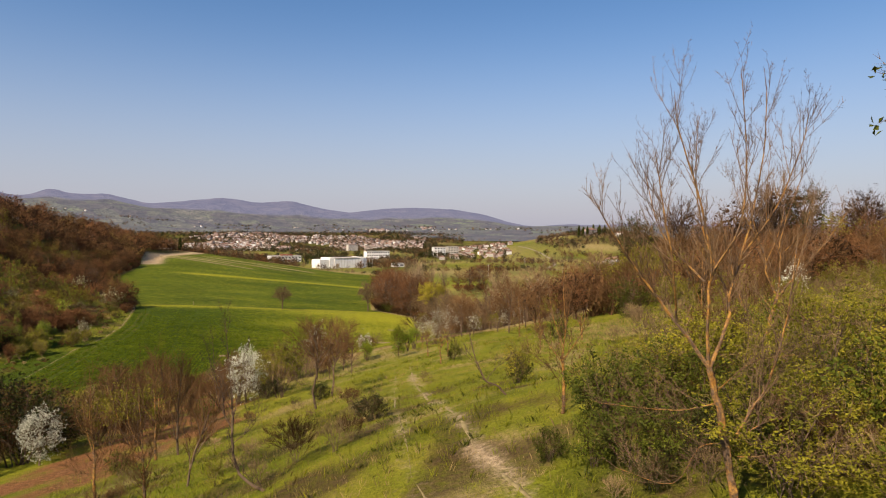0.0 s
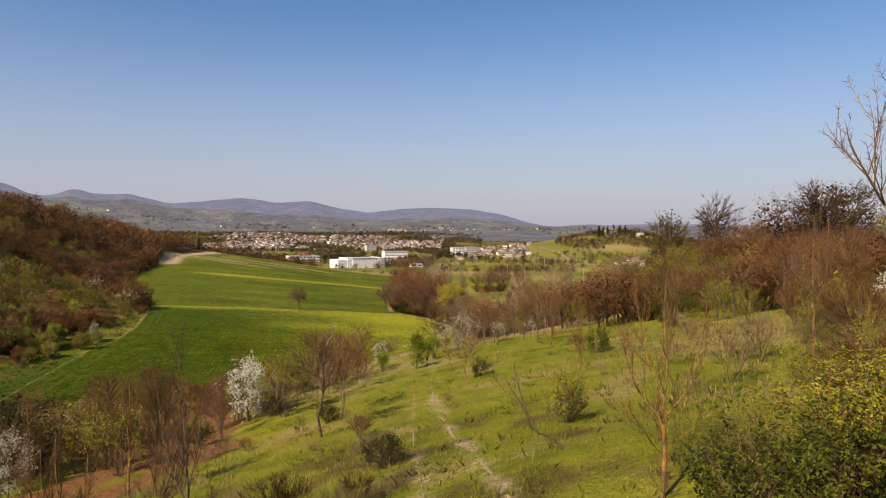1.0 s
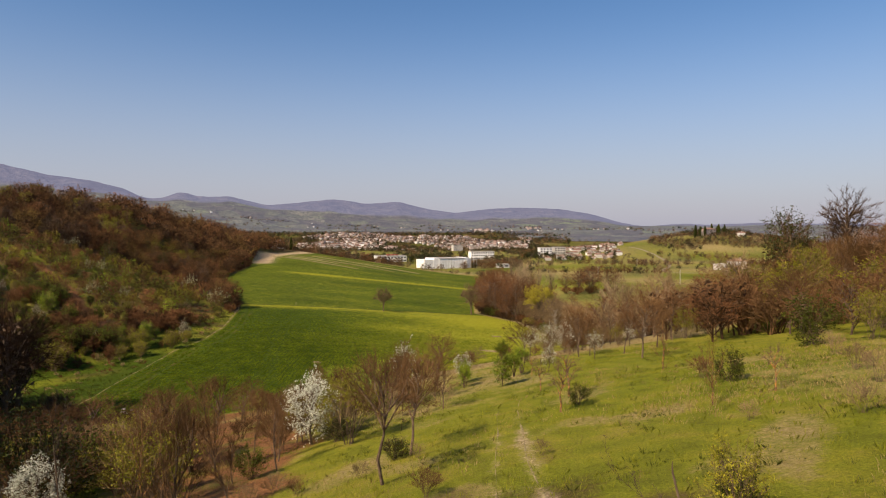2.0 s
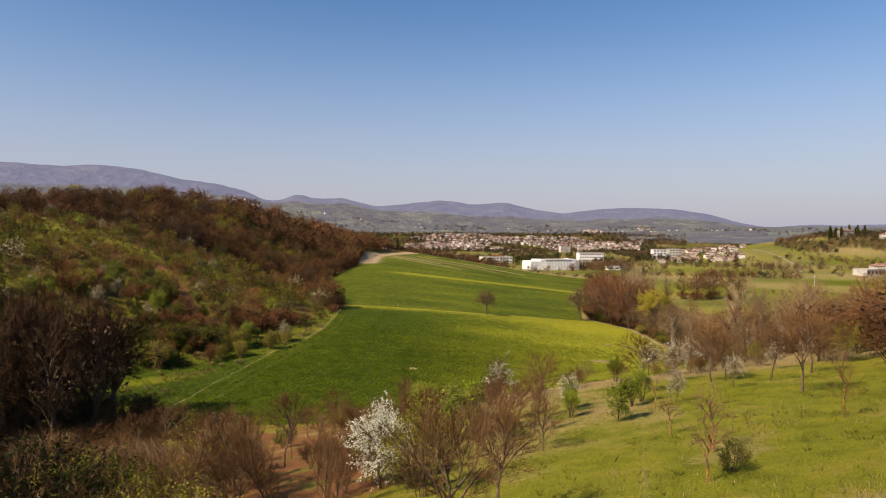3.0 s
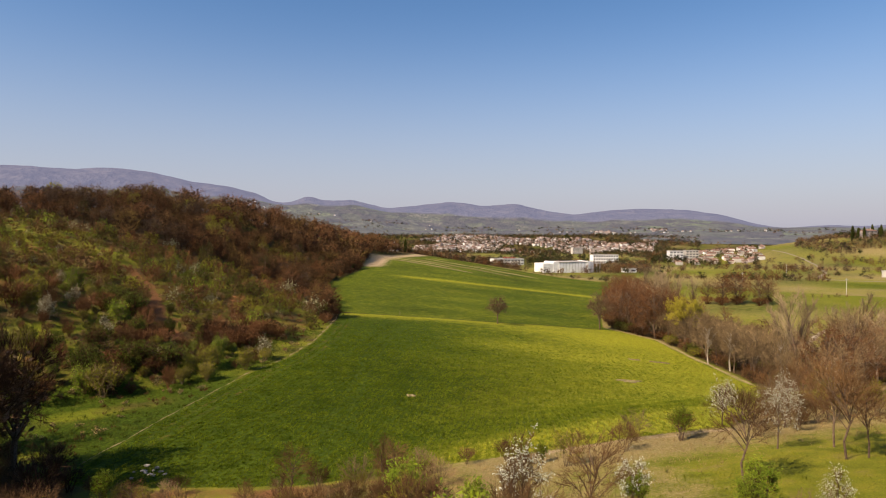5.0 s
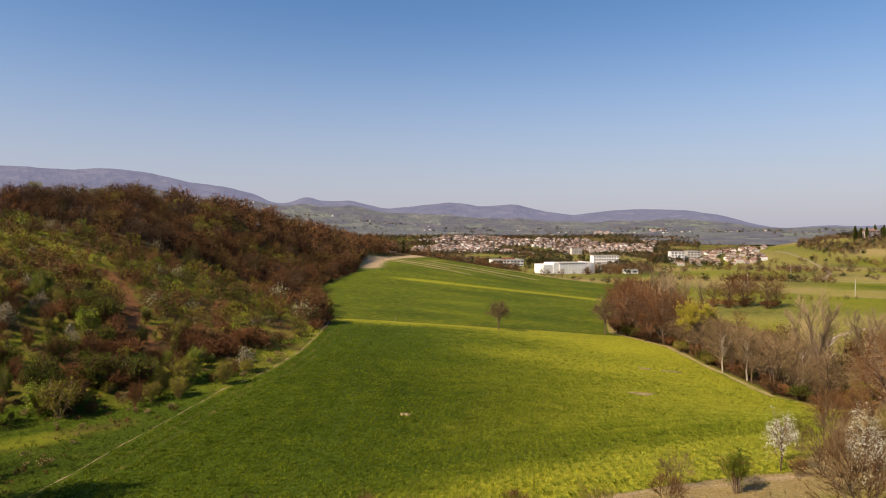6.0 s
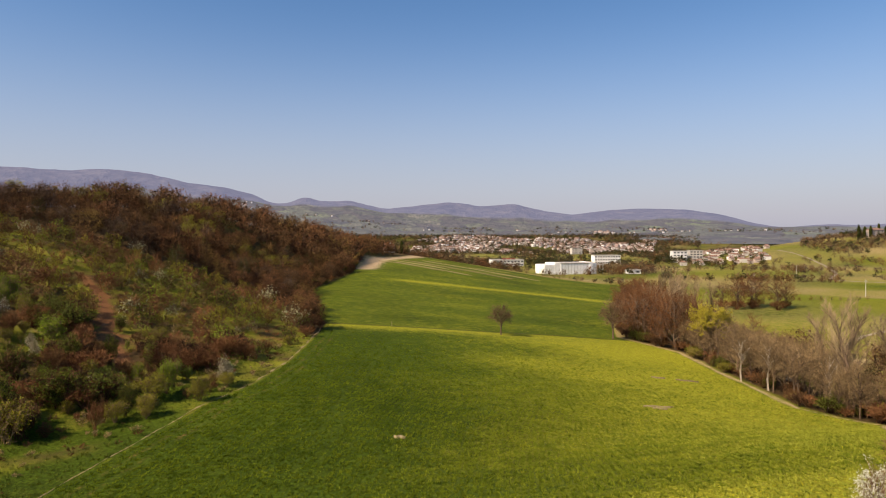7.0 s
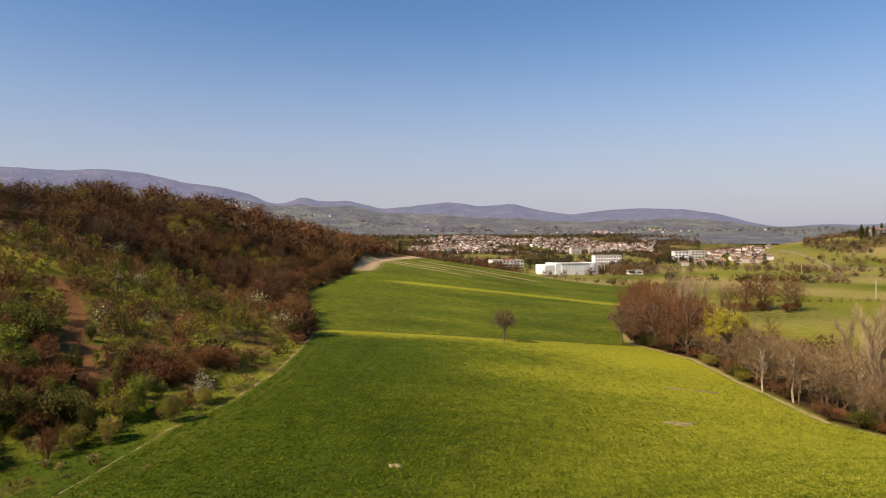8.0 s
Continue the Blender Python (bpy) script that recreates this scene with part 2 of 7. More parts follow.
def lichened_bark():
    """Grey-brown bark with patches of orange lichen."""
    m, tree, p = shader("bark_with_lichen", 0.9)
    pos = tree.nodes.new("ShaderNodeNewGeometry").outputs["Position"]
    grey = ramp(tree, noise_of(tree, 7, 5, pos, 0.65), [(0.3, (0.0504, 0.0336, 0.0235)), (0.7, (0.16, 0.113, 0.0798))])
    patch = ramp(tree, noise_of(tree, 4.5, 6, pos, 0.7), [(0.43, (0, 0, 0)), (0.58, (0.85, 0.85, 0.85))])
    orange = ramp(tree, noise_of(tree, 14, 4, pos), [(0.3, (0.218, 0.101, 0.0252)), (0.7, (0.42, 0.235, 0.0588))])
    tree.links.new(blend(tree, patch, grey, orange), p.inputs["Base Color"])
    relief(tree, p, noise_of(tree, 30, 4, pos), 0.6, 0.02)
    return m


BARK_LICHEN = lichened_bark()


def ground_material():
    m, tree, p = shader("countryside_ground", 0.95)
    pos = tree.nodes.new("ShaderNodeNewGeometry").outputs["Position"]
    za, zb = tree.nodes.new("ShaderNodeAttribute"), tree.nodes.new("ShaderNodeAttribute")
    za.attribute_name, zb.attribute_name = "zone_a", "zone_b"
    sa, sb = tree.nodes.new("ShaderNodeSeparateColor"), tree.nodes.new("ShaderNodeSeparateColor")
    tree.links.new(za.outputs["Color"], sa.inputs[0])
    tree.links.new(zb.outputs["Color"], sb.inputs[0])
    crop, dirt, dry = sa.outputs
    flower, litter, pale = sb.outputs
    fine, mid, wide = noise_of(tree, 4.5, 6, pos, 0.7), noise_of(tree, 0.45, 5, pos, 0.6), noise_of(tree, 0.035, 4, pos)

    def edge(mask, soft=0.35):
        n = calc(tree, "MULTIPLY_ADD", calc(tree, "SUBTRACT", calc(tree, "ADD", fine, mid), 1.0), 0.9)
        tree.links.new(mask, n.node.inputs[2])
        r = tree.nodes.new("ShaderNodeMapRange")
        r.interpolation_type = "SMOOTHSTEP"
        r.inputs["From Min"].default_value, r.inputs["From Max"].default_value = 0.5 - soft, 0.5 + soft
        tree.links.new(n, r.inputs["Value"])
        return r.outputs["Result"]

    grass = blend(tree, fine, ramp(tree, mid, [(0.3, (0.0462, 0.0672, 0.00672)), (0.47, (0.142, 0.168, 0.0118)), (0.6, (0.215, 0.205, 0.0218)), (0.74, (0.244, 0.185, 0.063))]),
                  ramp(tree, wide, [(0.35, (0.101, 0.128, 0.00924)), (0.65, (0.197, 0.181, 0.0302))]))
    earth = ramp(tree, blend(tree, mid, fine, fine), [(0.3, (0.085, 0.039, 0.017)), (0.55, (0.195, 0.094, 0.042)), (0.78, (0.31, 0.185, 0.096))])
    straw = ramp(tree, fine, [(0.3, (0.165, 0.128, 0.05)), (0.7, (0.345, 0.275, 0.132))])
    green = ramp(tree, calc(tree, "ADD", calc(tree, "MULTIPLY", fine, 0.5), calc(tree, "MULTIPLY", wide, 0.5)),
                 [(0.32, (0.027, 0.049, 0.0045)), (0.5, (0.054, 0.09, 0.007)), (0.7, (0.095, 0.131, 0.0115))])
    # cells darkened towards their edges paint the shade between crop plants
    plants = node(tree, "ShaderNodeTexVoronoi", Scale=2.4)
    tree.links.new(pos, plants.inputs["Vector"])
    gap_shade = ramp(tree, plants.outputs["Distance"], [(0.12, (1.15, 1.15, 1.15)), (0.62, (0.6, 0.6, 0.6))])
    leafmould = ramp(tree, fine, [(0.3, (0.0294, 0.0202, 0.0101)), (0.7, (0.0966, 0.0655, 0.0302))])
    chalk = ramp(tree, fine, [(0.3, (0.252, 0.185, 0.109)), (0.7, (0.437, 0.353, 0.235))])
    col = blend(tree, edge(dry), grass, straw)
    col = blend(tree, edge(litter), col, leafmould)
    leafy = blend(tree, calc(tree, "MULTIPLY", edge(flower, 0.5), 0.88), green, (0.33, 0.335, 0.028))
    leafy = blend(tree, 0.85, leafy, gap_shade, "MULTIPLY")
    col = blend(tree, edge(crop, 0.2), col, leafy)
    col = blend(tree, edge(dirt), col, earth)
    col = blend(tree, edge(pale), col, chalk)
    speck = noise_of(tree, 11.0, 3, pos, 0.75)
    col = blend(tree, 1.0, col, ramp(tree, speck, [(0.33, (0.66, 0.66, 0.66)), (0.68, (1.18, 1.18, 1.18))]), "MULTIPLY")
    tree.links.new(col, p.inputs["Base Color"])
    relief(tree, p, calc(tree, "ADD", fine, mid), 0.9, 0.18)
    return m


def mountain_material():
    """Far bare woods above, a patchwork of olive groves, pastures and copses below, with aerial haze painted in as
    bluish emission.
    """
    m, tree, p = shader("far_mountain", 1.0)
    pos = tree.nodes.new("ShaderNodeNewGeometry").outputs["Position"]
    wide, mid, dots = noise_of(tree, 0.006, 6, pos, 0.6), noise_of(tree, 0.02, 5, pos, 0.65), noise_of(tree, 0.075, 4, pos, 0.7)
    upland = tree.nodes.new("ShaderNodeAttribute")
    upland.attribute_name = "upland"
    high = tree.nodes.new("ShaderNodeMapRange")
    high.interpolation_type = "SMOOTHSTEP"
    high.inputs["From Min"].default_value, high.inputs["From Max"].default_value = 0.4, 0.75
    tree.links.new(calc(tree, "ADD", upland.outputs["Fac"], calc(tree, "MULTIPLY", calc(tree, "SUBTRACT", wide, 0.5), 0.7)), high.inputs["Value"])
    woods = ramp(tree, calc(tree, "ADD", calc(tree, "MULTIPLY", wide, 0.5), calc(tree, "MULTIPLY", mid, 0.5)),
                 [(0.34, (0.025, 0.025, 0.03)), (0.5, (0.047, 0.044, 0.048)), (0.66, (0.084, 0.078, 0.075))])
    cells = node(tree, "ShaderNodeTexVoronoi", Scale=0.011)
    tree.links.new(pos, cells.inputs["Vector"])
    tone = tree.nodes.new("ShaderNodeSeparateColor")
    tree.links.new(cells.outputs["Color"], tone.inputs[0])
    fields = ramp(tree, tone.outputs[0], [(0.1, (0.063, 0.0655, 0.0487)), (0.35, (0.0882, 0.0924, 0.063)), (0.6, (0.0756, 0.0882, 0.0487)), (0.8, (0.118, 0.113, 0.0882)), (0.95, (0.101, 0.126, 0.0546))])
    groves = ramp(tree, calc(tree, "ADD", calc(tree, "MULTIPLY", dots, 0.62), calc(tree, "MULTIPLY", mid, 0.38)), [(0.46, (1, 1, 1)), (0.55, (0, 0, 0))])
    copses = ramp(tree, calc(tree, "ADD", calc(tree, "MULTIPLY", tone.outputs[1], 0.45), calc(tree, "MULTIPLY", wide, 0.55)), [(0.49, (0, 0, 0)), (0.56, (1, 1, 1))])
    low = blend(tree, groves, fields, (0.042, 0.0462, 0.0302))
    low = blend(tree, copses, low, ramp(tree, mid, [(0.35, (0.0235, 0.0252, 0.0252)), (0.65, (0.063, 0.0571, 0.0487))]))
    col = blend(tree, high.outputs["Result"], low, woods)
    tree.links.new(col, p.inputs["Base Color"])
    # distance haze put into the surface as a faint glow, stronger higher up
    haze_tint = blend(tree, high.outputs["Result"], (0.31, 0.345, 0.45), (0.265, 0.315, 0.51))
    tree.links.new(haze_tint, p.inputs["Emission Color"])
    haze_glow = calc(tree, "MULTIPLY_ADD", high.outputs["Result"], 0.13)
    haze_glow.node.inputs[2].default_value = 0.18
    tree.links.new(haze_glow, p.inputs["Emission Strength"])
    relief(tree, p, calc(tree, "ADD", mid, calc(tree, "MULTIPLY", wide, 1.5)), 1.0, 30)
    return m


def painted(name, a, b, rough=0.8):
    return plain(name, a, b, 0.35, rough, vary=0.18)


# walls and tiles cooled and greyed: distance haze is put into these colours
WALL_WHITE = painted("white_render", (0.54, 0.56, 0.58), (0.68, 0.70, 0.72))
WALL_CREAM = painted("cream_render", (0.36, 0.355, 0.34), (0.48, 0.47, 0.445))
WALL_PINK = painted("pinkish_render", (0.33, 0.28, 0.265), (0.43, 0.375, 0.35))
WALL_GREY = painted("grey_concrete", (0.302, 0.294, 0.286), (0.42, 0.412, 0.395))
ROOF_TILE = painted("terracotta_tiles", (0.15, 0.09, 0.072), (0.25, 0.158, 0.128))
ROOF_GREY = painted("grey_flat_roof", (0.252, 0.244, 0.235), (0.37, 0.361, 0.344))
PANE = plain("dark_window_glass", (0.0252, 0.0294, 0.0378), (0.0504, 0.0588, 0.0672), 0.5, 0.15, vary=0.2)
RUST = painted("red_painted_steel", (0.16, 0.05, 0.042), (0.22, 0.075, 0.06))
STEEL = painted("galvanised_steel", (0.294, 0.294, 0.286), (0.42, 0.42, 0.403), 0.5)
STONE = plain("pale_stone", (0.218, 0.202, 0.168), (0.386, 0.361, 0.311), 2.0, 0.9, vary=0.15, bump=0.03)
# ---- mesh helpers ----
def mesh_of(name, verts, faces, material=None, smooth=False):
    me = bpy.data.meshes.new(name)
    me.from_pydata(verts, [], faces)
    if smooth:
        me.shade_smooth()
    if material:
        me.materials.append(material)
    return me


def grid_mesh(name, X, Y, Z, material):
    ny, nx = X.shape
    me = bpy.data.meshes.new(name)
    me.vertices.add(nx * ny)
    me.vertices.foreach_set("co", np.stack([X, Y, Z], -1).astype(np.float32).ravel())
    i = (np.arange(ny - 1)[:, None] * nx + np.arange(nx - 1)[None]).ravel()
    quads = np.stack([i, i + 1, i + nx + 1, i + nx], -1).astype(np.int32)
    me.loops.add(quads.size)
    me.loops.foreach_set("vertex_index", quads.ravel())
    me.polygons.add(len(quads))
    me.polygons.foreach_set("loop_start", np.arange(0, quads.size, 4, dtype=np.int32))
    me.update(calc_edges=True)
    me.shade_smooth()
    me.materials.append(material)
    return me


def graded(near_a, near_b, step, far_a, far_b, growth, cap):
    """Lines of a grid, close together in the middle and wider apart outwards."""
    mid = list(np.arange(near_a, near_b + step / 2, step))
    low, high, s = [near_a], [near_b], step
    while low[-1] > far_a:
        s = min(s * growth, cap)
        low.append(low[-1] - s)
    s = step
    while high[-1] < far_b:
        s = min(s * growth, cap)
        high.append(high[-1] + s)
    return np.array(low[:0:-1] + mid + high[1:])


# ---- ground: one sheet to the horizon ----
xs = np.concatenate([graded(-70, -38, 1.0, -3000, -38, 1.05, 60), np.arange(-37.5, 30, 0.5), graded(30, 75, 1.0, 30, 3000, 1.045, 60)])
ys = np.concatenate([graded(0, 10, 1.0, -260, 10, 1.05, 20), np.arange(10.5, 72, 0.5), graded(72, 250, 1.0, 72, 2700, 1.03, 40)])
GX, GY = np.meshgrid(xs, ys)
GZ = height(GX, GY)
in_crop = sstep(-0.6, 0.8, GX - crop_west(GY)) * sstep(-0.6, 0.8, crop_east(GY) - GX) * sstep(-6, 6, -past_brow(GX, GY)) * sstep(-0.6, 0.8, GY - crop_near(GX))
hill_x = np.interp(GY, [160, 166, 174, 194, 204], [-45, -48.5, -54, -65.5, -75])
hill_path = sstep(1.9, 0.9, 0.8 * np.abs(GX - hill_x) + 0.5 * ripple(GX, GY, 2.5, 0.3)) * sstep(158, 163, GY) * sstep(207, 201, GY)
east_path = np.exp(-((GX - crop_east(GY) - 0.9) / 0.8) ** 2) * sstep(122, 135, GY) * sstep(252, 235, GY) * 0.75
bank_mid = np.interp(GY, [40, 52, 64, 76, 90, 100], [-14, -9.5, -8, -9.5, -14, -19])
bank = sstep(6.5, 3.0, np.abs(GX - bank_mid) + 1.8 * ripple(GX, GY, 3, 0.7)) * (0.78 + 0.45 * ripple(GX, GY, 1.7, 0.3)) * sstep(38, 46, GY) * sstep(104, 96, GY)
bare_top = np.exp(-((GX - crop_west(GY) - 6) / 7) ** 2) * sstep(398, 412, GY) * (past_brow(GX, GY) < 20)
stripes = sstep(0.55, 0.8, ripple(GX * 0.25, GY, 9, 0.6)) * sstep(400, 470, GY) * in_crop
woods = sstep(-9, -4.5, foot_x(GY) - GX) * sstep(-6, 4, GY - wood_edge(GX)) * sstep(700, 600, GY)
stream = sstep(0, 5, GX - crop_east(GY)) * sstep(22, 12, GX - crop_east(GY)) * sstep(128, 145, GY) * sstep(330, 290, GY)
tram = np.zeros_like(GX)
for off in (2.0, 3.6):
    tram = np.maximum(tram, np.exp(-((GX - crop_west(GY) - off) / 0.4) ** 2) * sstep(112, 120, GY) * sstep(216, 205, GY))
drilled = np.zeros_like(GX)
for o in (-13.0, -11.2):
    drilled = np.maximum(drilled, np.exp(-((GX - o - 0.25 * ripple(GY, 0 * GY, 14, o) - 4.5 * sstep(185, 222, GY)) / 0.5) ** 2) * sstep(106, 112, GY) * sstep(218, 200, GY))
scrub = sstep(-1, 3, foot_x(GY) - GX) * sstep(4, -4, GY - wood_edge(GX)) * (GY > 90)
ride = sstep(4.0, 2.0, np.abs(GY - np.interp(GX, *RIDE)) + 0.8 * ripple(GX, GY, 2.5, 0.2)) * sstep(-122, -116, GX) * sstep(-74, -80, GX) * (0.45 + 0.5 * ripple(GX, GY, 3.1, 0.7))
scrub = scrub * (1 - ride)
headland = GY - np.interp(GX, HEADLAND[0], HEADLAND[1])
flower = in_crop * np.clip(0.75 * sstep(-13, -1, headland) * sstep(0.9, -0.2, headland)
                           + 0.75 * np.exp(-((GY - 362) / 4.5) ** 2) * sstep(-30, -10, GX) + 0.85 * sstep(-14, 50, GX + 5 * ripple(GX * 0.4, GY, 7, 0.3)) * sstep(0.5, -14, headland) + 0.5 * sstep(118, 106, GY) * sstep(-10, 4, GX)
                           + 0.14 * ripple(GX * 0.5, GY, 9, 0.8) * sstep(-25, 10, GX) + 0.24 * sstep(0, 3, headland), 0, 1)
rough = sstep(50, 38, GY) * sstep(12, 4, GX) * sstep(-18, -11, GX) * sstep(-0.35, 0.55, ripple(GX, GY, 1.3, 0.4) + 0.5 * ripple(GX, GY, 4.3, 0.8)) * (GY > 5)
dry_spur = np.maximum(0.45 * sstep(13, 22, GX + 5 * ripple(GX, GY, 6, 0.1)) * sstep(58, 48, GY), 0.62 * sstep(17, 13, GX) * sstep(56, 68, GY) * (0.8 + 0.4 * ripple(GX, GY, 4, 0.6))) * sstep(104, 96, GY) * (GY > 0)
dry_low = sstep(80, 92, GY - 0.2 * GX) * sstep(122, 112, GY - 0.35 * GX) * sstep(-8, 8, GX) * 0.85
low_earth = sstep(80, 92, GY - 0.2 * GX) * sstep(0.5, -1.5, GY - crop_near(GX)) * sstep(-32, -20, GX) * sstep(10, -6, GX) * (0.55 + 0.4 * ripple(GX, GY, 3.3, 0.2))
gravel = np.exp(-(((GX - 86) / 9) ** 2 + ((GY - 222) / 7) ** 2)) + 0.7 * np.exp(-(((GX - 108) / 12) ** 2 + ((GY - 238) / 6) ** 2))
meadow = np.exp(-((GX - 215) / 110) ** 2 - ((GY - 380) / 75) ** 2)
far_dry = np.clip(0.52 + 0.34 * ripple(GX, GY, 45, 0.5) - 0.45 * meadow, 0, 0.85) * sstep(190, 240, GY) * (1 - in_crop) * sstep(-40, 60, GX + 0.5 * np.clip(GY - 560, 0, 300))
gardens = 0.62 * sstep(1500, 1700, GY) * (0.8 + 0.3 * ripple(GX, GY, 40, 0.2)) + 0.35 * sstep(640, 800, GY) * sstep(0, 0.6, ripple(GX, GY, 70, 0.9))
rut_mid = np.interp(GY, [10, 25, 34, 44, 56, 64], [-1.5, -0.3, 1.9, 4.3, 7.6, 10.4])
rut_wide = 1 - 0.3 * sstep(30, 50, GY)
ruts = (0.75 * np.exp(-((GX - rut_mid - 0.8 * rut_wide) / 0.34) ** 2) + 0.5 * np.exp(-((GX - rut_mid + 0.85 * rut_wide) / 0.3) ** 2)) * (GY > 5) * sstep(60, 46, GY) * (0.75 + 0.5 * ripple(GX, GY, 1.6, 0.4))
strip = sstep(-0.6, 0.4, crop_west(GY) - GX) * sstep(-9, -4, GX - foot_x(GY)) * sstep(208, 190, GY) * sstep(98, 106, GY)
brow_dry = 0.8 * sstep(-2, 8, past_brow(GX, GY)) * sstep(120, 60, past_brow(GX, GY)) * sstep(40, 90, GX) * (0.7 + 0.5 * ripple(GX, GY, 25, 0.4))
far_green = 0.46 * sstep(280, 340, GY) * (0.9 + 0.35 * ripple(GX, GY, 38, 0.8))
zone_a = np.stack([np.maximum.reduce([in_crop * (1 - 0.75 * stripes) * (1 - 0.35 * drilled) * (1 - 0.7 * np.exp(-((headland - 1.3) / 0.9) ** 2)), far_green, strip * (0.74 + 0.4 * ripple(GX, GY, 5, 0.3)) * (1 - 0.45 * sstep(146, 166, GY))]), np.maximum.reduce([bank, low_earth, hill_path, 0.33 * tram, 0.5 * scrub * sstep(0.3, 0.8, ripple(GX, GY, 8, 0.3))]),
                   np.maximum.reduce([dry_spur, 0.45 * ride, 0.5 * sstep(0.15, 0.75, ripple(GX, GY, 2.7, 0.5) + 0.4 * ripple(GX, GY, 1.1, 0.2)) * sstep(66, 56, GY) * (GY > 5) * sstep(-14, -8, GX), dry_low, far_dry, brow_dry, 0.4 * scrub * sstep(0.1, 0.7, ripple(GX, GY, 6, 0.7)), 0.8 * stripes]), np.ones_like(GX)], -1)
# the leafmould disc round (-44, 100) paints shade under the valley trees
zone_b = np.stack([flower, np.maximum.reduce([woods, stream, gardens, 0.5 * bank, scrub * (0.46 + 0.4 * ripple(GX, GY, 5, 0.1)), 0.62 * rough, 0.3 * drilled, 0.85 * in_crop * np.exp(-((headland - 1.3) / 0.9) ** 2), strip * (0.38 + 0.4 * ripple(GX, GY, 3.5, 0.9)), 0.9 * sstep(17, 9, np.hypot((GX + 44) * 0.9, GY - 100))]), np.maximum.reduce([ruts, 0.9 * gravel, east_path, bare_top, 0.8 * np.exp(-((GY - crop_near(GX) + 0.9) / 0.7) ** 2) * sstep(3, 9, GX) * sstep(26, 22, GX)]), np.ones_like(GX)], -1)
ground_mesh = grid_mesh("ground", GX, GY, GZ, ground_material())
for key, zone in (("zone_a", zone_a), ("zone_b", zone_b)):
    layer = ground_mesh.attributes.new(key, "FLOAT_COLOR", "POINT")
    layer.data.foreach_set("color", zone.astype(np.float32).ravel())
tagged(new("ground", ground_mesh), "rolling green farmland with a crop field and bare earth", "ground", kind="structure")

# ---- trodden lines in the grass ----
PATH_EARTH = plain("trodden_earth", (0.109, 0.0907, 0.0403), (0.26, 0.218, 0.122), 3.0, bump=0.03)


def trodden(name, mid, half, y, label, seed, worn=0.0, rough=0.005, wander=0.16):
    """A narrow, uneven line of bare earth along x = mid."""
    mid = mid + wander * ripple(y, y * 0.4, 2.3, seed)
    r = np.random.RandomState(int(seed * 10))
    half = np.clip(half * (0.75 + 0.9 * ripple(y, 0 * y, 1.5, seed + 0.3)), 0.008, 9)
    side = np.array([-1.0, -0.6, 0.0, 0.6, 1.0])[None] * r.uniform(0.55, 1.45, (len(y), 5))
    px, py = mid[:, None] + side * half[:, None], y[:, None] + 0 * side
    rise = np.array([-0.05, 0.012, 0.02, 0.012, -0.05])[None] + r.normal(0, rough, (len(y), 5)) - worn * sstep(0.1, 0.5, ripple(y, 0 * y, 1.1, seed + 0.7))[:, None]
    mesh = grid_mesh(name, px, py, height(px, py) + rise, PATH_EARTH)
    tagged(new(name, mesh), label, "path", kind="structure")


y = np.arange(112, 226, 0.7)
trodden("path", crop_west(y) - 0.35, 0.26 + 0.16 * sstep(150, 200, y), y, "narrow pale trodden path along the edge of the crop", 0.2)
for off, seed, wide in ((-0.85, 0.5, 0.04), (0.8, 0.9, 0.06)):
    y = np.arange(14, 61, 0.14)
    trodden("rut", np.interp(y, [10, 25, 34, 44, 56, 64], [-1.5, -0.3, 1.9, 4.3, 7.6, 10.4]) + off * (1 - 0.3 * sstep(30, 50, y)), wide * sstep(62, 50, y) + 0.01, y, "worn wheel rut in the grass of the spur", seed, 0.02, 0.006, 0.05)

def ribbon(name, points, half, material, label, category, seed, rise=0.05):
    """A track of that half width along a bent line over the ground."""
    P = np.array(points, float)
    run = np.concatenate([[0], np.cumsum(np.hypot(*np.diff(P, axis=0).T))])
    u = np.linspace(0, run[-1], int(run[-1] / 2.5) + 2)
    mx, my = (np.convolve(np.pad(np.interp(u, run, P[:, k]), 3, "edge"), np.ones(7) / 7, "valid") for k in (0, 1))
    nx, ny = -np.gradient(my), np.gradient(mx)
    size = np.hypot(nx, ny)
    w = half * (1 + 0.25 * ripple(u, 0 * u, 6, seed)) / size
    side = np.array([-1.0, -0.8, 0.8, 1.0])[None]
    px, py = mx[:, None] + side * (nx * w)[:, None], my[:, None] + side * (ny * w)[:, None]
    mesh = grid_mesh(name, px, py, height(px, py) + np.array([-0.1, rise, rise, -0.1])[None], material)
    tagged(new(name, mesh), label, category, kind="structure")


GRAVEL = plain("pale_gravel", (0.202, 0.176, 0.134), (0.319, 0.286, 0.227), 1.5, bump=0.02)
ribbon("road", ((398, 830), (401, 800), (397, 759), (381, 706), (352, 646), (322, 590), (296, 555), (281, 528), (292, 508), (340, 500), (420, 512)), 1.7, GRAVEL, "pale gravel lane winding up the far hill", "road", 0.4, 0.12)
ribbon("track", ((76, 206), (84, 219), (99, 235), (115, 249), (131, 270), (146, 283), (176, 300), (230, 318)), 1.1, GRAVEL, "pale gravel track behind the stream-side trees", "track", 0.8, 0.08)

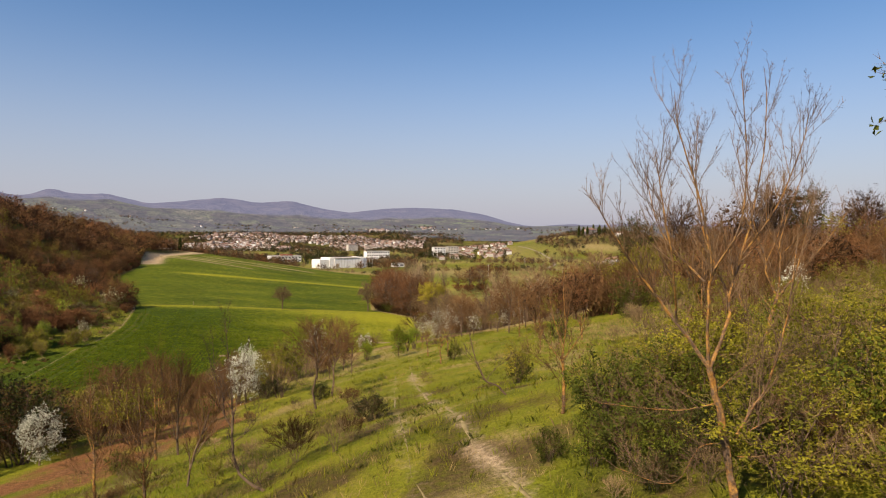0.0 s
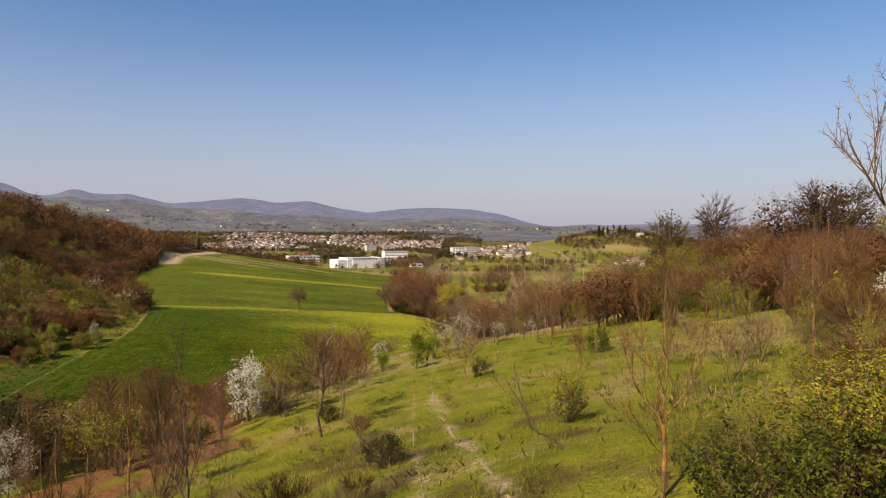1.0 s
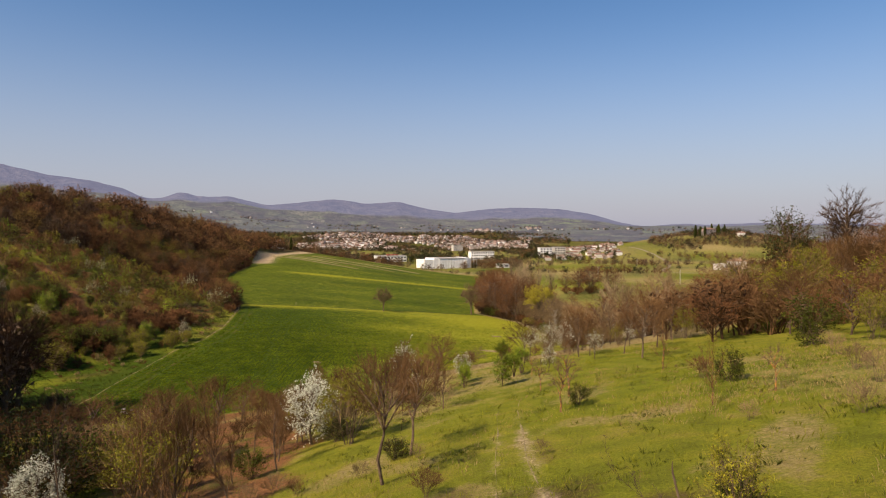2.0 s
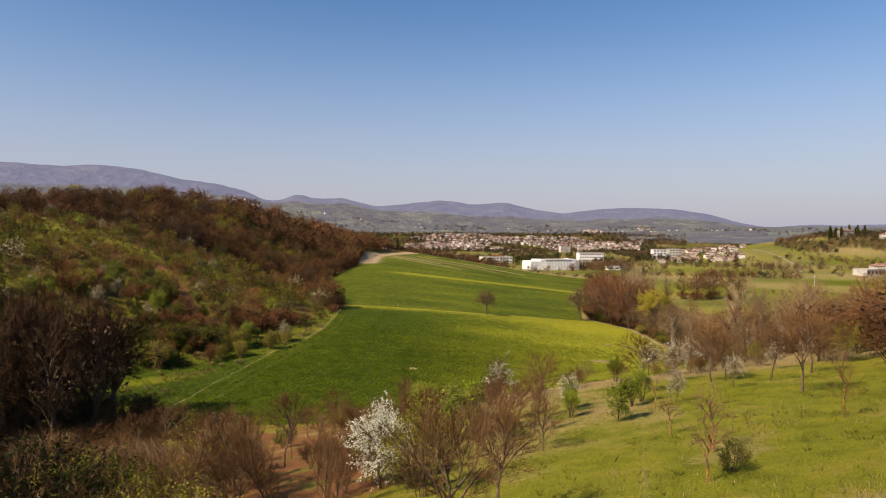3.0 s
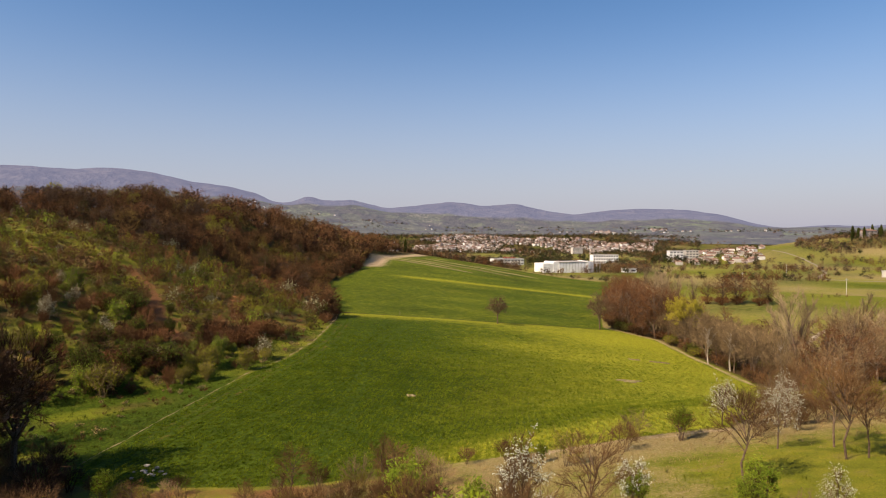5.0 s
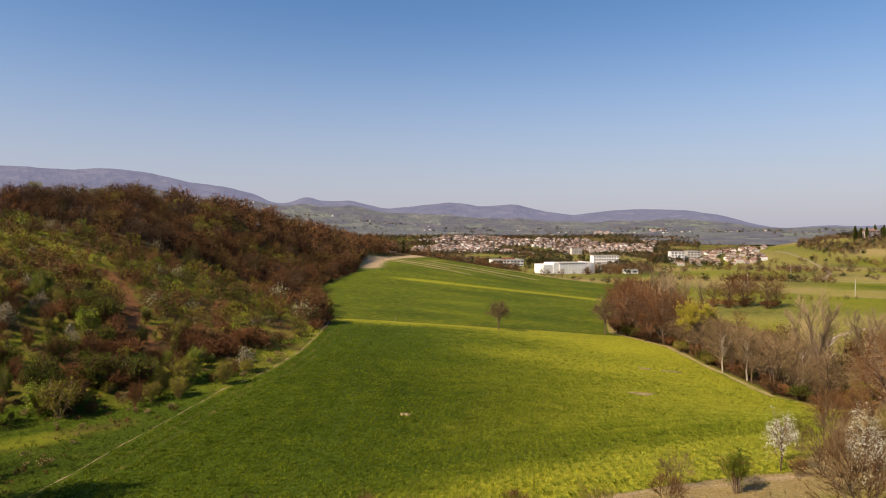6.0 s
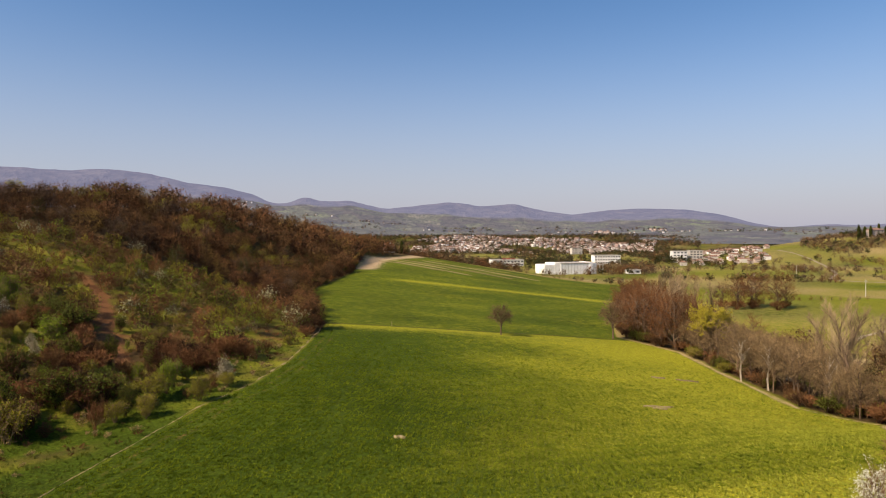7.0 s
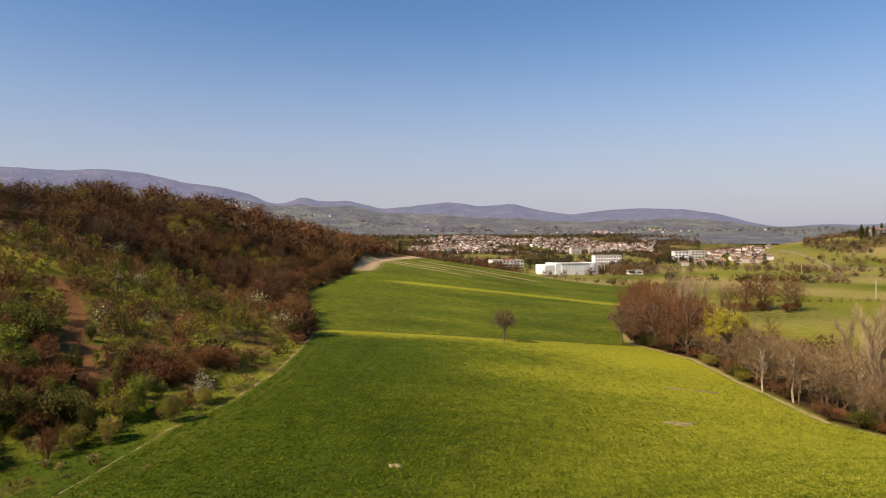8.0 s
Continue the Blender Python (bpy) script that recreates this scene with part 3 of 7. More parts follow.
# bare streaks across the crop
def streak(x0, x1, y0, lean, half, seed):
    r = np.random.RandomState(seed)
    x = np.linspace(x0, x1, int((x1 - x0) / max(half, 0.5)) + 8)
    u = np.linspace(0, 1, len(x))
    w = half * np.sin(np.pi * u) ** 0.5 * r.uniform(0.5, 1.3, len(x)) + 0.02
    side = np.array([-1.0, -0.6, 0.6, 1.0])[None]
    px = x[:, None] + 0 * side
    py = y0 + lean * (x - x0)[:, None] + side * w[:, None] + 0.3 * half * np.sin(9 * u + seed)[:, None]
    mesh = grid_mesh("bare_streak", px.T, py.T, (height(px, py) + np.array([-0.05, 0.24, 0.24, -0.05])[None]).T, PATH_EARTH)
    tagged(new("bare_streak", mesh), "pale bare streak of soil in the green crop", "bare soil", kind="structure")


for k, spot in enumerate(((-38, 18, 470, -0.83, 2.2), (-33, 6, 480, -0.8, 1.6), (-28, 42, 494, -0.8, 2.6), (-12, 60, 508, -0.8, 2.2), (70, 107, 532, -0.75, 2.0), (34.2, 39.6, 172, 0.19, 0.4), (35.5, 38, 171.2, 0.1, 0.2), (43.6, 46.5, 197, 0, 0.3), (48.5, 53, 196.6, -0.05, 0.3), (-4.4, -3.0, 142.4, 0.1, 0.5))):
    streak(*spot, k)

# ---- foothills and mountains at the end of the valley ----
az, reach = np.meshgrid(np.linspace(-62, 62, 560), np.concatenate([np.linspace(2080, 3400, 66), np.linspace(3420, 4560, 38)]))
mx, my = np.sin(np.radians(az)) * reach, 35 + np.cos(np.radians(az)) * reach
mz = far_land(mx, my)
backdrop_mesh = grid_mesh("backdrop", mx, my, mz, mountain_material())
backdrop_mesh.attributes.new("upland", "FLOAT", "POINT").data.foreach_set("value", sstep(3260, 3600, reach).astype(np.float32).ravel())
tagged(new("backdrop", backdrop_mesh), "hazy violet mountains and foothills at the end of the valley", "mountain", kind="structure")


# ---- plants ----
class Geo:
    """Gathers tubes, thin tapered twigs and leaves into one mesh."""

    def __init__(self):
        self.v, self.f = [], []

    def tube(self, pts, radii, sides):
        base = len(self.v)
        for i, (p, r) in enumerate(zip(pts, radii)):
            d = (pts[min(i + 1, len(pts) - 1)] - pts[max(i - 1, 0)]).normalized()
            a = d.orthogonal().normalized() if i == 0 else (a - d * a.dot(d)).normalized()
            b = d.cross(a)
            for k in range(sides):
                w = 2 * math.pi * k / sides
                self.v.append(p + r * (math.cos(w) * a + math.sin(w) * b))
        for i in range(len(pts) - 1):
            for k in range(sides):
                l = (k + 1) % sides
                self.f.append((base + i * sides + k, base + i * sides + l, base + (i + 1) * sides + l, base + (i + 1) * sides + k))
        self.f.append(tuple(base + (len(pts) - 1) * sides + k for k in range(sides)))

    def needle(self, p, q, r):
        d = q - p
        a = d.orthogonal().normalized() * r
        b = d.normalized().cross(a)
        n = len(self.v)
        self.v += [p + a, p - 0.5 * a + 0.87 * b, p - 0.5 * a - 0.87 * b, q]
        self.f += [(n, n + 1, n + 3), (n + 1, n + 2, n + 3), (n + 2, n, n + 3)]

    def blade(self, p, q, r, rng):
        """A twig too far off to show its roundness: one narrow triangle."""
        a = (q - p).cross(Vector((rng.gauss(0, 1), rng.gauss(0, 1), rng.gauss(0, 1)))).normalized() * r
        n = len(self.v)
        self.v += [p + a, p - a, q]
        self.f.append((n, n + 1, n + 2))

    def leaf(self, p, rng, size):
        a = Vector((rng.gauss(0, 1), rng.gauss(0, 1), rng.gauss(0, 0.8))).normalized()
        b = a.orthogonal().normalized()
        b = (b + a.cross(b) * rng.uniform(-1, 1)).normalized()
        c = a.cross(b)
        n = len(self.v)
        s = size * rng.uniform(0.6, 1.3)
        self.v += [p - a * s, p + b * s * 0.55 + c * s * 0.25, p + a * s, p - b * s * 0.55 + c * s * 0.25]
        self.f += [(n, n + 1, n + 2), (n, n + 2, n + 3)]

    def mesh(self, name, material):
        return mesh_of(name, [tuple(v) for v in self.v], self.f, material)


def part(name, geo, material, parent, label=""):
    ob = new(name, geo.mesh(name, material))
    ob.parent = parent
    return tagged(ob, label)


def swing(d, angle, rng, up=0.0):
    """d turned aside by that many degrees in a chance direction, and drawn upwards."""
    a = d.orthogonal().normalized()
    w = rng.uniform(0, 2 * math.pi)
    side = a * math.cos(w) + d.cross(a) * math.sin(w)
    v = d * math.cos(radians(angle)) + side * math.sin(radians(angle))
    return (v + Vector((0, 0, up))).normalized()


def grow(wood, fine, tips, p, d, length, r, level, spec, rng):
    last = level == len(spec["kids"])
    n = 4 if level == 0 else 3
    pts, radii, q, dd = [p], [r], p, d
    for i in range(n):
        dd = (dd + Vector((rng.gauss(0, 1), rng.gauss(0, 1), rng.gauss(0, 0.6))) * spec["wander"] + Vector((0, 0, spec["up"] * (0.3 if level == 0 else 1)))).normalized()
        q = q + dd * (length / n)
        pts.append(q)
        radii.append(max(r * (1 - (0.55 if level == 0 else 0.8) * (i + 1) / n), spec["thin"]))
    (wood if level <= 1 else fine).tube(pts, radii, 6 if level == 0 else (4 if level == 1 else 3))
    count = spec["twigs"] if last else spec["kids"][level]
    start = spec["bare"] if level == 0 else 0.2
    for k in range(count):
        at = start + (1 - start) * (k + rng.random()) / count
        i = min(int(at * n), n - 1)
        s = pts[i].lerp(pts[i + 1], at * n - i)
        way = swing((pts[i + 1] - pts[i]).normalized(), rng.uniform(0.6, 1.25) * spec["angle"][min(level, len(spec["angle"]) - 1)], rng, spec["lift"])
        if last:
            e = s + way * spec["twig_len"] * rng.uniform(0.5, 1.3)
            fine.needle(s, e, spec["twig_r"])
            tips.append(e)
            tips.append(s.lerp(e, rng.random()))
        else:
            grow(wood, fine, tips, s, way, length * rng.uniform(0.75, 1.2) * spec["ratio"][level] * (1.15 - 0.45 * at), radii[i + 1] * 0.5, level + 1, spec, rng)


BASE = dict(h=7, r=0.14, lean=4, stems=1, kids=(7, 5), twigs=6, angle=(45, 42, 38), ratio=(0.55, 0.5), bare=0.3, wander=0.10, up=0.06, lift=0.12,
            thin=0.012, twig_len=0.8, twig_r=0.015, leaves=0, leaf=0.06, spread=0.0, trunk_part=0.62)


def plant(kind, label, category, seed, bark, twig, green=None, crown_label="", **more):
    """One tree or shrub: an Empty at its foot, a trunk, a crown of twigs and, where it has them, leaves or flowers."""
    spec = {**BASE, **more}
    rng = random.Random(seed)
    wood, fine, foliage, tips = Geo(), Geo(), Geo(), []
    for k in range(spec["stems"]):
        w = 2 * math.pi * (k + rng.random()) / spec["stems"]
        out = spec["spread"] * (0 if spec["stems"] == 1 else 1)
        foot = Vector((math.cos(w), math.sin(w), 0)) * out * 0.25 * spec["h"] * 0.2
        way = Vector((math.cos(w) * out, math.sin(w) * out, 1)).normalized()
        way = swing(way, spec["lean"] * rng.random(), rng)
        grow(wood, fine, tips, foot - Vector((0, 0, 0.25)), way, spec["h"] * spec["trunk_part"] * (1 if spec["stems"] == 1 else rng.uniform(0.75, 1.1)), spec["r"], 0, spec, rng)
    for k in range(spec["leaves"]):
        p = tips[rng.randrange(len(tips))] + Vector((rng.gauss(0, 1), rng.gauss(0, 1), rng.gauss(0, 1))) * spec["leaf"] * 1.2
        foliage.leaf(p, rng, spec["leaf"])
    thing = tagged(new(kind), label, category)
    part("trunk", wood, bark, thing)
    part("branching", fine, twig, thing, crown_label if not green else "")
    if green:
        part("crown", foliage, green, thing, crown_label)
    top = max(v.z for v in fine.v)
    thing["tall"] = top
    return thing


def crowned(kind, label, category, seed, bark, twig, green=None, crown_label="", h=9.0, r=0.16, wide=0.8, base=0.2, limbs=9, subs=5, twigs=9, twig_len=0.9,
            twig_r=0.025, thin=0.03, shrub=False, leaves=0, leaf=0.1, lean=3, low=-0.35, rise=0.25, kink=0.05, mess=0.5, parts=True, rough=False, whole=False, flat=False, reach=(0.78, 1.02), fluff=1.1, shade_fill=0, shade_fill_size=0.3):
    """A tree or shrub whose limbs reach out to a rounded, uneven crown."""
    rng = random.Random(seed)
    wood, fine, foliage, tips = Geo(), Geo(), Geo(), []
    rz, rx = h * (1 - base) / 2, h * wide / 2
    mid = Vector((0, 0, h * base + rz))

    def rim(d, k):
        lump = 0.86 + 0.2 * math.sin(3.1 * d.x + seed) * math.sin(2.7 * d.y + 1.7 * seed) + 0.1 * math.sin(5 * d.z + seed)
        return mid + Vector((d.x * rx, d.y * rx, d.z * rz)) * k * lump

    w = rng.uniform(0, 6.28)
    stem = [Vector((0, 0, -0.3))]
    drift = Vector((math.cos(w), math.sin(w), 0)) * math.tan(radians(lean))
    for i in range(1, 5):
        z = i / 4 * h * 0.72
        stem.append(Vector((0, 0, z)) + drift * z + Vector((rng.gauss(0, 1), rng.gauss(0, 1), 0)) * kink * h * 0.3)
    mid += drift * h * 0.45
    if not shrub:
        wood.tube(stem, [r, r * 0.85, r * 0.62, r * 0.4, r * 0.18], 6 if h < 8 else 5)
    for i in range(limbs):
        c = low + (0.98 - low) * (i + rng.random()) / limbs
        w = i * 2.4 + rng.uniform(-0.4, 0.4)
        s = math.sqrt(max(0, 1 - c * c))
        d = Vector((s * math.cos(w), s * math.sin(w), c))
        e = rim(d, rng.uniform(0.5, 0.68))
        if shrub:
            a = Vector((rng.gauss(0, 0.1), rng.gauss(0, 0.1), -0.1)) * max(0.5, rx)
            a.z = -0.15
        else:
            z = min(max(e.z - 0.8 * (e - mid).xy.length - 0.1 * h, h * max(base * 0.7, 0.08)), h * 0.62)
            k = min(int(z / (h * 0.72) * 4), 3)
            a = stem[k].lerp(stem[k + 1], z / (h * 0.72) * 4 - k)
        b = a.lerp(e, 0.5) + Vector((rng.gauss(0, 0.06), rng.gauss(0, 0.06), 0.06)) * rx
        if rough:
            wood.needle(a, e, r * 0.4)
        else:
            wood.tube([a, b, e], [r * (0.45 if not shrub else 1), r * (0.3 if not shrub else 0.75), thin * 1.2], 4)
        for j in range(subs):
            u = rng.uniform(0.3, 1.0)
            f = a.lerp(b, 2 * u) if u < 0.5 else b.lerp(e, 2 * u - 1)
            dj = (d + Vector((rng.gauss(0, 1), rng.gauss(0, 1), rng.gauss(0, 0.8))) * 0.42).normalized()
            g = rim(dj, rng.uniform(*reach))
            way = (g - f).normalized()
            if flat and rough:
                fine.blade(f, g, thin * 1.3, rng)
            else:
                fine.needle(f, g, thin)
            for k in range(twigs):
                q = f.lerp(g, rng.uniform(0.25, 1.0))
                t = (way * 0.6 + dj * 0.35 + Vector((rng.gauss(0, 1), rng.gauss(0, 1), rng.gauss(0, 0.8))) * mess + Vector((0, 0, rise))).normalized()
                t = q + t * twig_len * rng.uniform(0.5, 1.25)
                if flat:
                    fine.blade(q, t, twig_r, rng)
                else:
                    fine.needle(q, t, twig_r)
                tips.append(t)
                tips.append(q.lerp(t, rng.random()))
    for k in range(leaves):
        p = tips[rng.randrange(len(tips))] + Vector((rng.gauss(0, 1), rng.gauss(0, 1), rng.gauss(0, 1))) * leaf * fluff
        foliage.leaf(p, rng, leaf)
    for k in range(shade_fill):  # bark-coloured quads added to darken the crown's inside like shade
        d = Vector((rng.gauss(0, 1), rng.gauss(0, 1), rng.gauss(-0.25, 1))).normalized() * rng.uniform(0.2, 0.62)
        wood.leaf(mid + Vector((d.x * rx, d.y * rx, d.z * rz)), rng, shade_fill_size)
    if not parts:
        return [(g, m) for g, m in ((wood, bark), (fine, twig), (foliage, green)) if g.v]
    thing = tagged(new(kind), label, category)
    if whole:
        n = len(fine.v)
        fine.v += wood.v
        fine.f += [tuple(i + n for i in f) for f in wood.f]
    else:
        part("trunk" if not shrub else "stem", wood, bark, thing)
    part("branching", fine, twig, thing)
    if green:
        part("crown", foliage, green, thing, crown_label)
    thing["tall"] = max(v.z for v in fine.v)
    return thing


def joined(name, models, places, label, category):
    """Many plants that nobody could count, as one mesh. models: lists of (Geo, material); places: (model, matrix)."""
    mats, data = [], []
    for model in models:
        pieces = []
        for g, m in model:
            if m not in mats:
                mats.append(m)
            size = np.array([len(f) for f in g.f], np.int32)
            pieces.append((np.array([tuple(v) for v in g.v]), np.concatenate([np.array(f, np.int32) for f in g.f]), size, mats.index(m)))
        data.append(pieces)
    V, I, S, M, n = [], [], [], [], 0
    for k, m in places:
        a = np.array(m)
        for v, i, s, slot in data[k]:
            V.append(v @ a[:3, :3].T + a[:3, 3])
            I.append(i + n)
            S.append(s)
            M.append(np.full(len(s), slot, np.int32))
            n += len(v)
    V, I, S, M = np.concatenate(V), np.concatenate(I), np.concatenate(S), np.concatenate(M)
    me = bpy.data.meshes.new(name)
    me.vertices.add(len(V))
    me.vertices.foreach_set("co", V.astype(np.float32).ravel())
    me.loops.add(len(I))
    me.loops.foreach_set("vertex_index", I)
    me.polygons.add(len(S))
    me.polygons.foreach_set("loop_start", (np.cumsum(S) - S).astype(np.int32))
    me.polygons.foreach_set("material_index", M)
    for m in mats:
        me.materials.append(m)
    me.update(calc_edges=True)
    return tagged(new(name, me), label, category, kind="stuff")


PLANTS = {}
LAID = set()


def stand(key, x, y, tall=0.0, turn=None, group="", label="", wide=1.0, seed=0):
    """Puts one of the plants of that kind on the ground, scaled to that height."""
    rng = random.Random(int(x * 71 + y * 133) + seed)
    ob = PLANTS[key][rng.randrange(len(PLANTS[key]))]
    s = (tall or ob["tall"] * rng.uniform(0.82, 1.18)) / ob["tall"]
    turn = rng.uniform(0, 360) if turn is None else turn
    m = pose(x, y, hgt(x, y) - 0.04, 0, 0, turn)
    if ob.name in LAID:
        ob = copy_thing(ob, m)
    else:
        LAID.add(ob.name)
        ob.matrix_basis = m
    ob.scale = (s * wide, s * wide, s)
    return tagged(ob, label, "", group)


def crowns(key, count, *args, **more):
    PLANTS[key] = [crowned(*args[:3], 11 + 17 * k + sum(map(ord, key)) % 97, *args[3:], **more) for k in range(count)]


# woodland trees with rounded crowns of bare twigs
crowns("wood", 4, "bare_tree", "leafless red-brown woodland tree in a dense hillside wood", "tree", TWIG_DARK, TWIG_RED, TWIG_RED, "", h=9.5, wide=1.05, base=0.0, low=-0.7, limbs=16, subs=7, twigs=12, twig_len=0.42, twig_r=0.02, thin=0.022, mess=0.9, rise=0.1, leaves=1700, leaf=0.08, flat=True, reach=(0.66, 0.9), fluff=3.0, shade_fill=170, shade_fill_size=0.3)
crowns("wood_brown", 3, "bare_tree", "leafless brown woodland tree with a rounded crown", "tree", TWIG_DARK, TWIG_BROWN, TWIG_BROWN, "", h=9.5, wide=1.0, base=0.0, low=-0.7, limbs=16, subs=7, twigs=12, twig_len=0.42, twig_r=0.02, thin=0.022, mess=0.9, rise=0.1, leaves=1700, leaf=0.08, flat=True, reach=(0.66, 0.9), fluff=3.0, shade_fill=170, shade_fill_size=0.3)
crowns("wood_russet", 2, "bare_tree", "budding russet woodland tree with a rounded crown", "tree", TWIG_DARK, TWIG_RUSSET, TWIG_RUSSET, "", h=9, wide=1.05, base=0.0, low=-0.7, limbs=16, subs=7, twigs=12, twig_len=0.42, twig_r=0.02, thin=0.022, mess=1.0, rise=0.1, leaves=1700, leaf=0.08, flat=True, reach=(0.66, 0.9), fluff=3.0, shade_fill=170, shade_fill_size=0.3)
crowns("wood_grey", 2, "bare_tree", "leafless grey-brown woodland tree", "tree", TWIG_DARK, TWIG_GREY, TWIG_GREY, "", h=9, wide=1.0, base=0.0, low=-0.7, limbs=16, subs=7, twigs=12, twig_len=0.42, twig_r=0.02, thin=0.022, mess=1.0, rise=0.1, leaves=1700, leaf=0.08, flat=True, reach=(0.66, 0.9), fluff=3.0, shade_fill=170, shade_fill_size=0.3)
crowns("wood_dark", 2, "dark_bare_tree", "large dark leafless tree on the valley floor", "tree", BARK, TWIG_DARK, h=13, r=0.32, wide=0.72, base=0.08, limbs=16, subs=9, twigs=18,
       twig_len=1.1, twig_r=0.022, thin=0.03, shade_fill=200, shade_fill_size=0.3)
crowns("stream_wood", 4, "stream_side_tree", "tall leafless reddish tree in the stream-side wood", "tree", BARK, TWIG_RED, h=14, r=0.22, wide=0.74, base=0.04, low=-0.7, limbs=17, subs=8, twigs=22, mess=0.85, flat=True,
       twig_len=0.8, twig_r=0.014, rise=0.2, thin=0.03, shade_fill=120, shade_fill_size=0.25)
crowns("stream_tree", 4, "stream_side_tree", "leafless stream-side tree with a pale trunk", "tree", BARK, TWIG_TAN, h=11, r=0.14, wide=0.7, base=0.08, low=-0.6, limbs=15, subs=8, twigs=20, mess=0.75, flat=True,
       twig_len=0.8, twig_r=0.015, thin=0.02, rise=0.35)
crowns("pale_tree", 2, "stream_side_tree", "leafless tree with a whitish trunk at the edge of the crop", "tree", BARK_PALE, TWIG_TAN, h=12, r=0.2, wide=0.6, base=0.16, limbs=15, subs=8, twigs=17, mess=0.7, flat=True,
       twig_len=0.8, twig_r=0.015, thin=0.022, rise=0.4, lean=2)
PLANTS["poplar"] = [plant("poplar_tree", "tall leafless poplar with upright tan branches", "tree", 60 + k, BARK, TWIG_PALE,
      h=20, r=0.24, kids=(26, 9), twigs=13, twig_len=1.0, twig_r=0.011, thin=0.013, ratio=(0.36, 0.4), bare=0.1, angle=(32, 30, 30), lift=0.4, up=0.05, trunk_part=0.76) for k in range(3)]
crowns("ivy_tree", 2, "ivy_clad_tree", "leafless tree smothered in dark green ivy", "tree", BARK, TWIG_BROWN, LEAF_DARK, "dark green ivy", h=11, r=0.25, wide=0.62, base=0.0, low=-0.9,
       limbs=17, subs=8, twigs=14, twig_len=0.8, twig_r=0.014, thin=0.024, leaves=3000, leaf=0.12)
crowns("olive_tree", 2, "ivy_clad_tree", "tree with olive-green ivy and bare twigs", "tree", BARK, TWIG_TAN, LEAF_OLIVE, "olive-green leaves", h=9, r=0.2, wide=0.6, base=0.08,
       limbs=11, subs=6, twigs=7, twig_len=0.8, twig_r=0.014, thin=0.02, leaves=5000, leaf=0.07, low=-0.8)
# smaller trees on the spur
crowns("orchard", 4, "orchard_tree", "small bare fruit tree with a crooked trunk on grass", "tree", BARK, TWIG_BROWN, h=5, r=0.07, wide=0.66, base=0.25, limbs=12, subs=8, twigs=13,
       twig_len=0.5, twig_r=0.0065, thin=0.01, lean=9, kink=0.05, rise=0.55)
crowns("lichen_tree", 2, "orchard_tree", "small bare fruit tree with orange lichen on its branches", "tree", BARK_LICHEN, TWIG_LICHEN, h=3.4, r=0.08, wide=0.7, base=0.3, limbs=9, subs=6, twigs=6,
       twig_len=0.4, twig_r=0.006, thin=0.012, lean=8, kink=0.1, rise=0.5)
crowns("rounded", 3, "spreading_tree", "rounded leafless brown tree on the slope", "tree", BARK, TWIG_BROWN, h=6.5, r=0.085, wide=0.75, base=0.15, limbs=13, subs=9, twigs=15,
       twig_len=0.6, twig_r=0.008, thin=0.013, lean=5, kink=0.06, rise=0.4)
PLANTS["slender"] = [plant("slender_tree", "slender bare tree with upright reddish shoots", "tree", 80 + k, BARK, TWIG_BROWN, h=5.2, r=0.05, kids=(17, 6), twigs=9, twig_len=0.45,
      twig_r=0.0048, thin=0.0055, ratio=(0.42, 0.45), bare=0.18, angle=(34, 36, 36), lift=0.3) for k in range(3)]
crowns("thicket", 4, "bare_shrub", "leafless brown shrub with many upright stems", "shrub", BARK, TWIG_BROWN, h=3, r=0.012, wide=1.15, base=0.02, shrub=True, limbs=15, subs=8, twigs=15,
       twig_len=0.5, twig_r=0.007, thin=0.008, low=0.0, rise=0.6)
crowns("thicket_tan", 3, "dry_shrub", "dry tan shrub on the grassy slope", "shrub", BARK, TWIG_TAN, h=2, r=0.009, wide=1.25, base=0.02, shrub=True, limbs=11, subs=6, twigs=12,
       twig_len=0.36, twig_r=0.0055, thin=0.006, low=0.0, rise=0.6)
crowns("olive_shrub", 3, "budding_shrub", "shrub in fresh olive-yellow bud", "shrub", BARK, TWIG_TAN, LEAF_OLIVE, "olive-yellow young leaves", h=3, r=0.016, wide=0.85, base=0.02, shrub=True,
       limbs=11, subs=6, twigs=5, twig_len=0.45, twig_r=0.009, thin=0.01, low=0.0, rise=0.5, leaves=2300, leaf=0.048)
crowns("gold_shrub", 3, "budding_shrub", "dense yellow-green shrub in young leaf", "shrub", BARK, TWIG_TAN, LEAF_OLIVE, "yellow-green young leaves", h=3, r=0.014, wide=1.1, base=0.0, shrub=True,
       limbs=15, subs=7, twigs=5, twig_len=0.4, twig_r=0.006, thin=0.008, low=-0.85, rise=0.3, leaves=5200, leaf=0.036)
crowns("fresh_shrub", 3, "leafy_shrub", "bright green leafy spring shrub", "shrub", BARK, TWIG_BROWN, LEAF_FRESH, "bright fresh leaves", h=2.8, r=0.03, wide=0.6, base=0.02, shrub=True,
       limbs=11, subs=6, twigs=6, twig_len=0.4, twig_r=0.008, thin=0.011, low=0.0, rise=0.5, leaves=3000, leaf=0.045)
crowns("green_shrub", 3, "leafy_shrub", "dark green leafy bush", "shrub", BARK, TWIG_DARK, LEAF_GREEN, "deep green leaves", h=2.4, r=0.014, wide=1.1, base=0.0, shrub=True,
       limbs=14, subs=6, twigs=5, twig_len=0.35, twig_r=0.008, thin=0.009, low=-0.85, rise=0.3, leaves=2400, leaf=0.05)
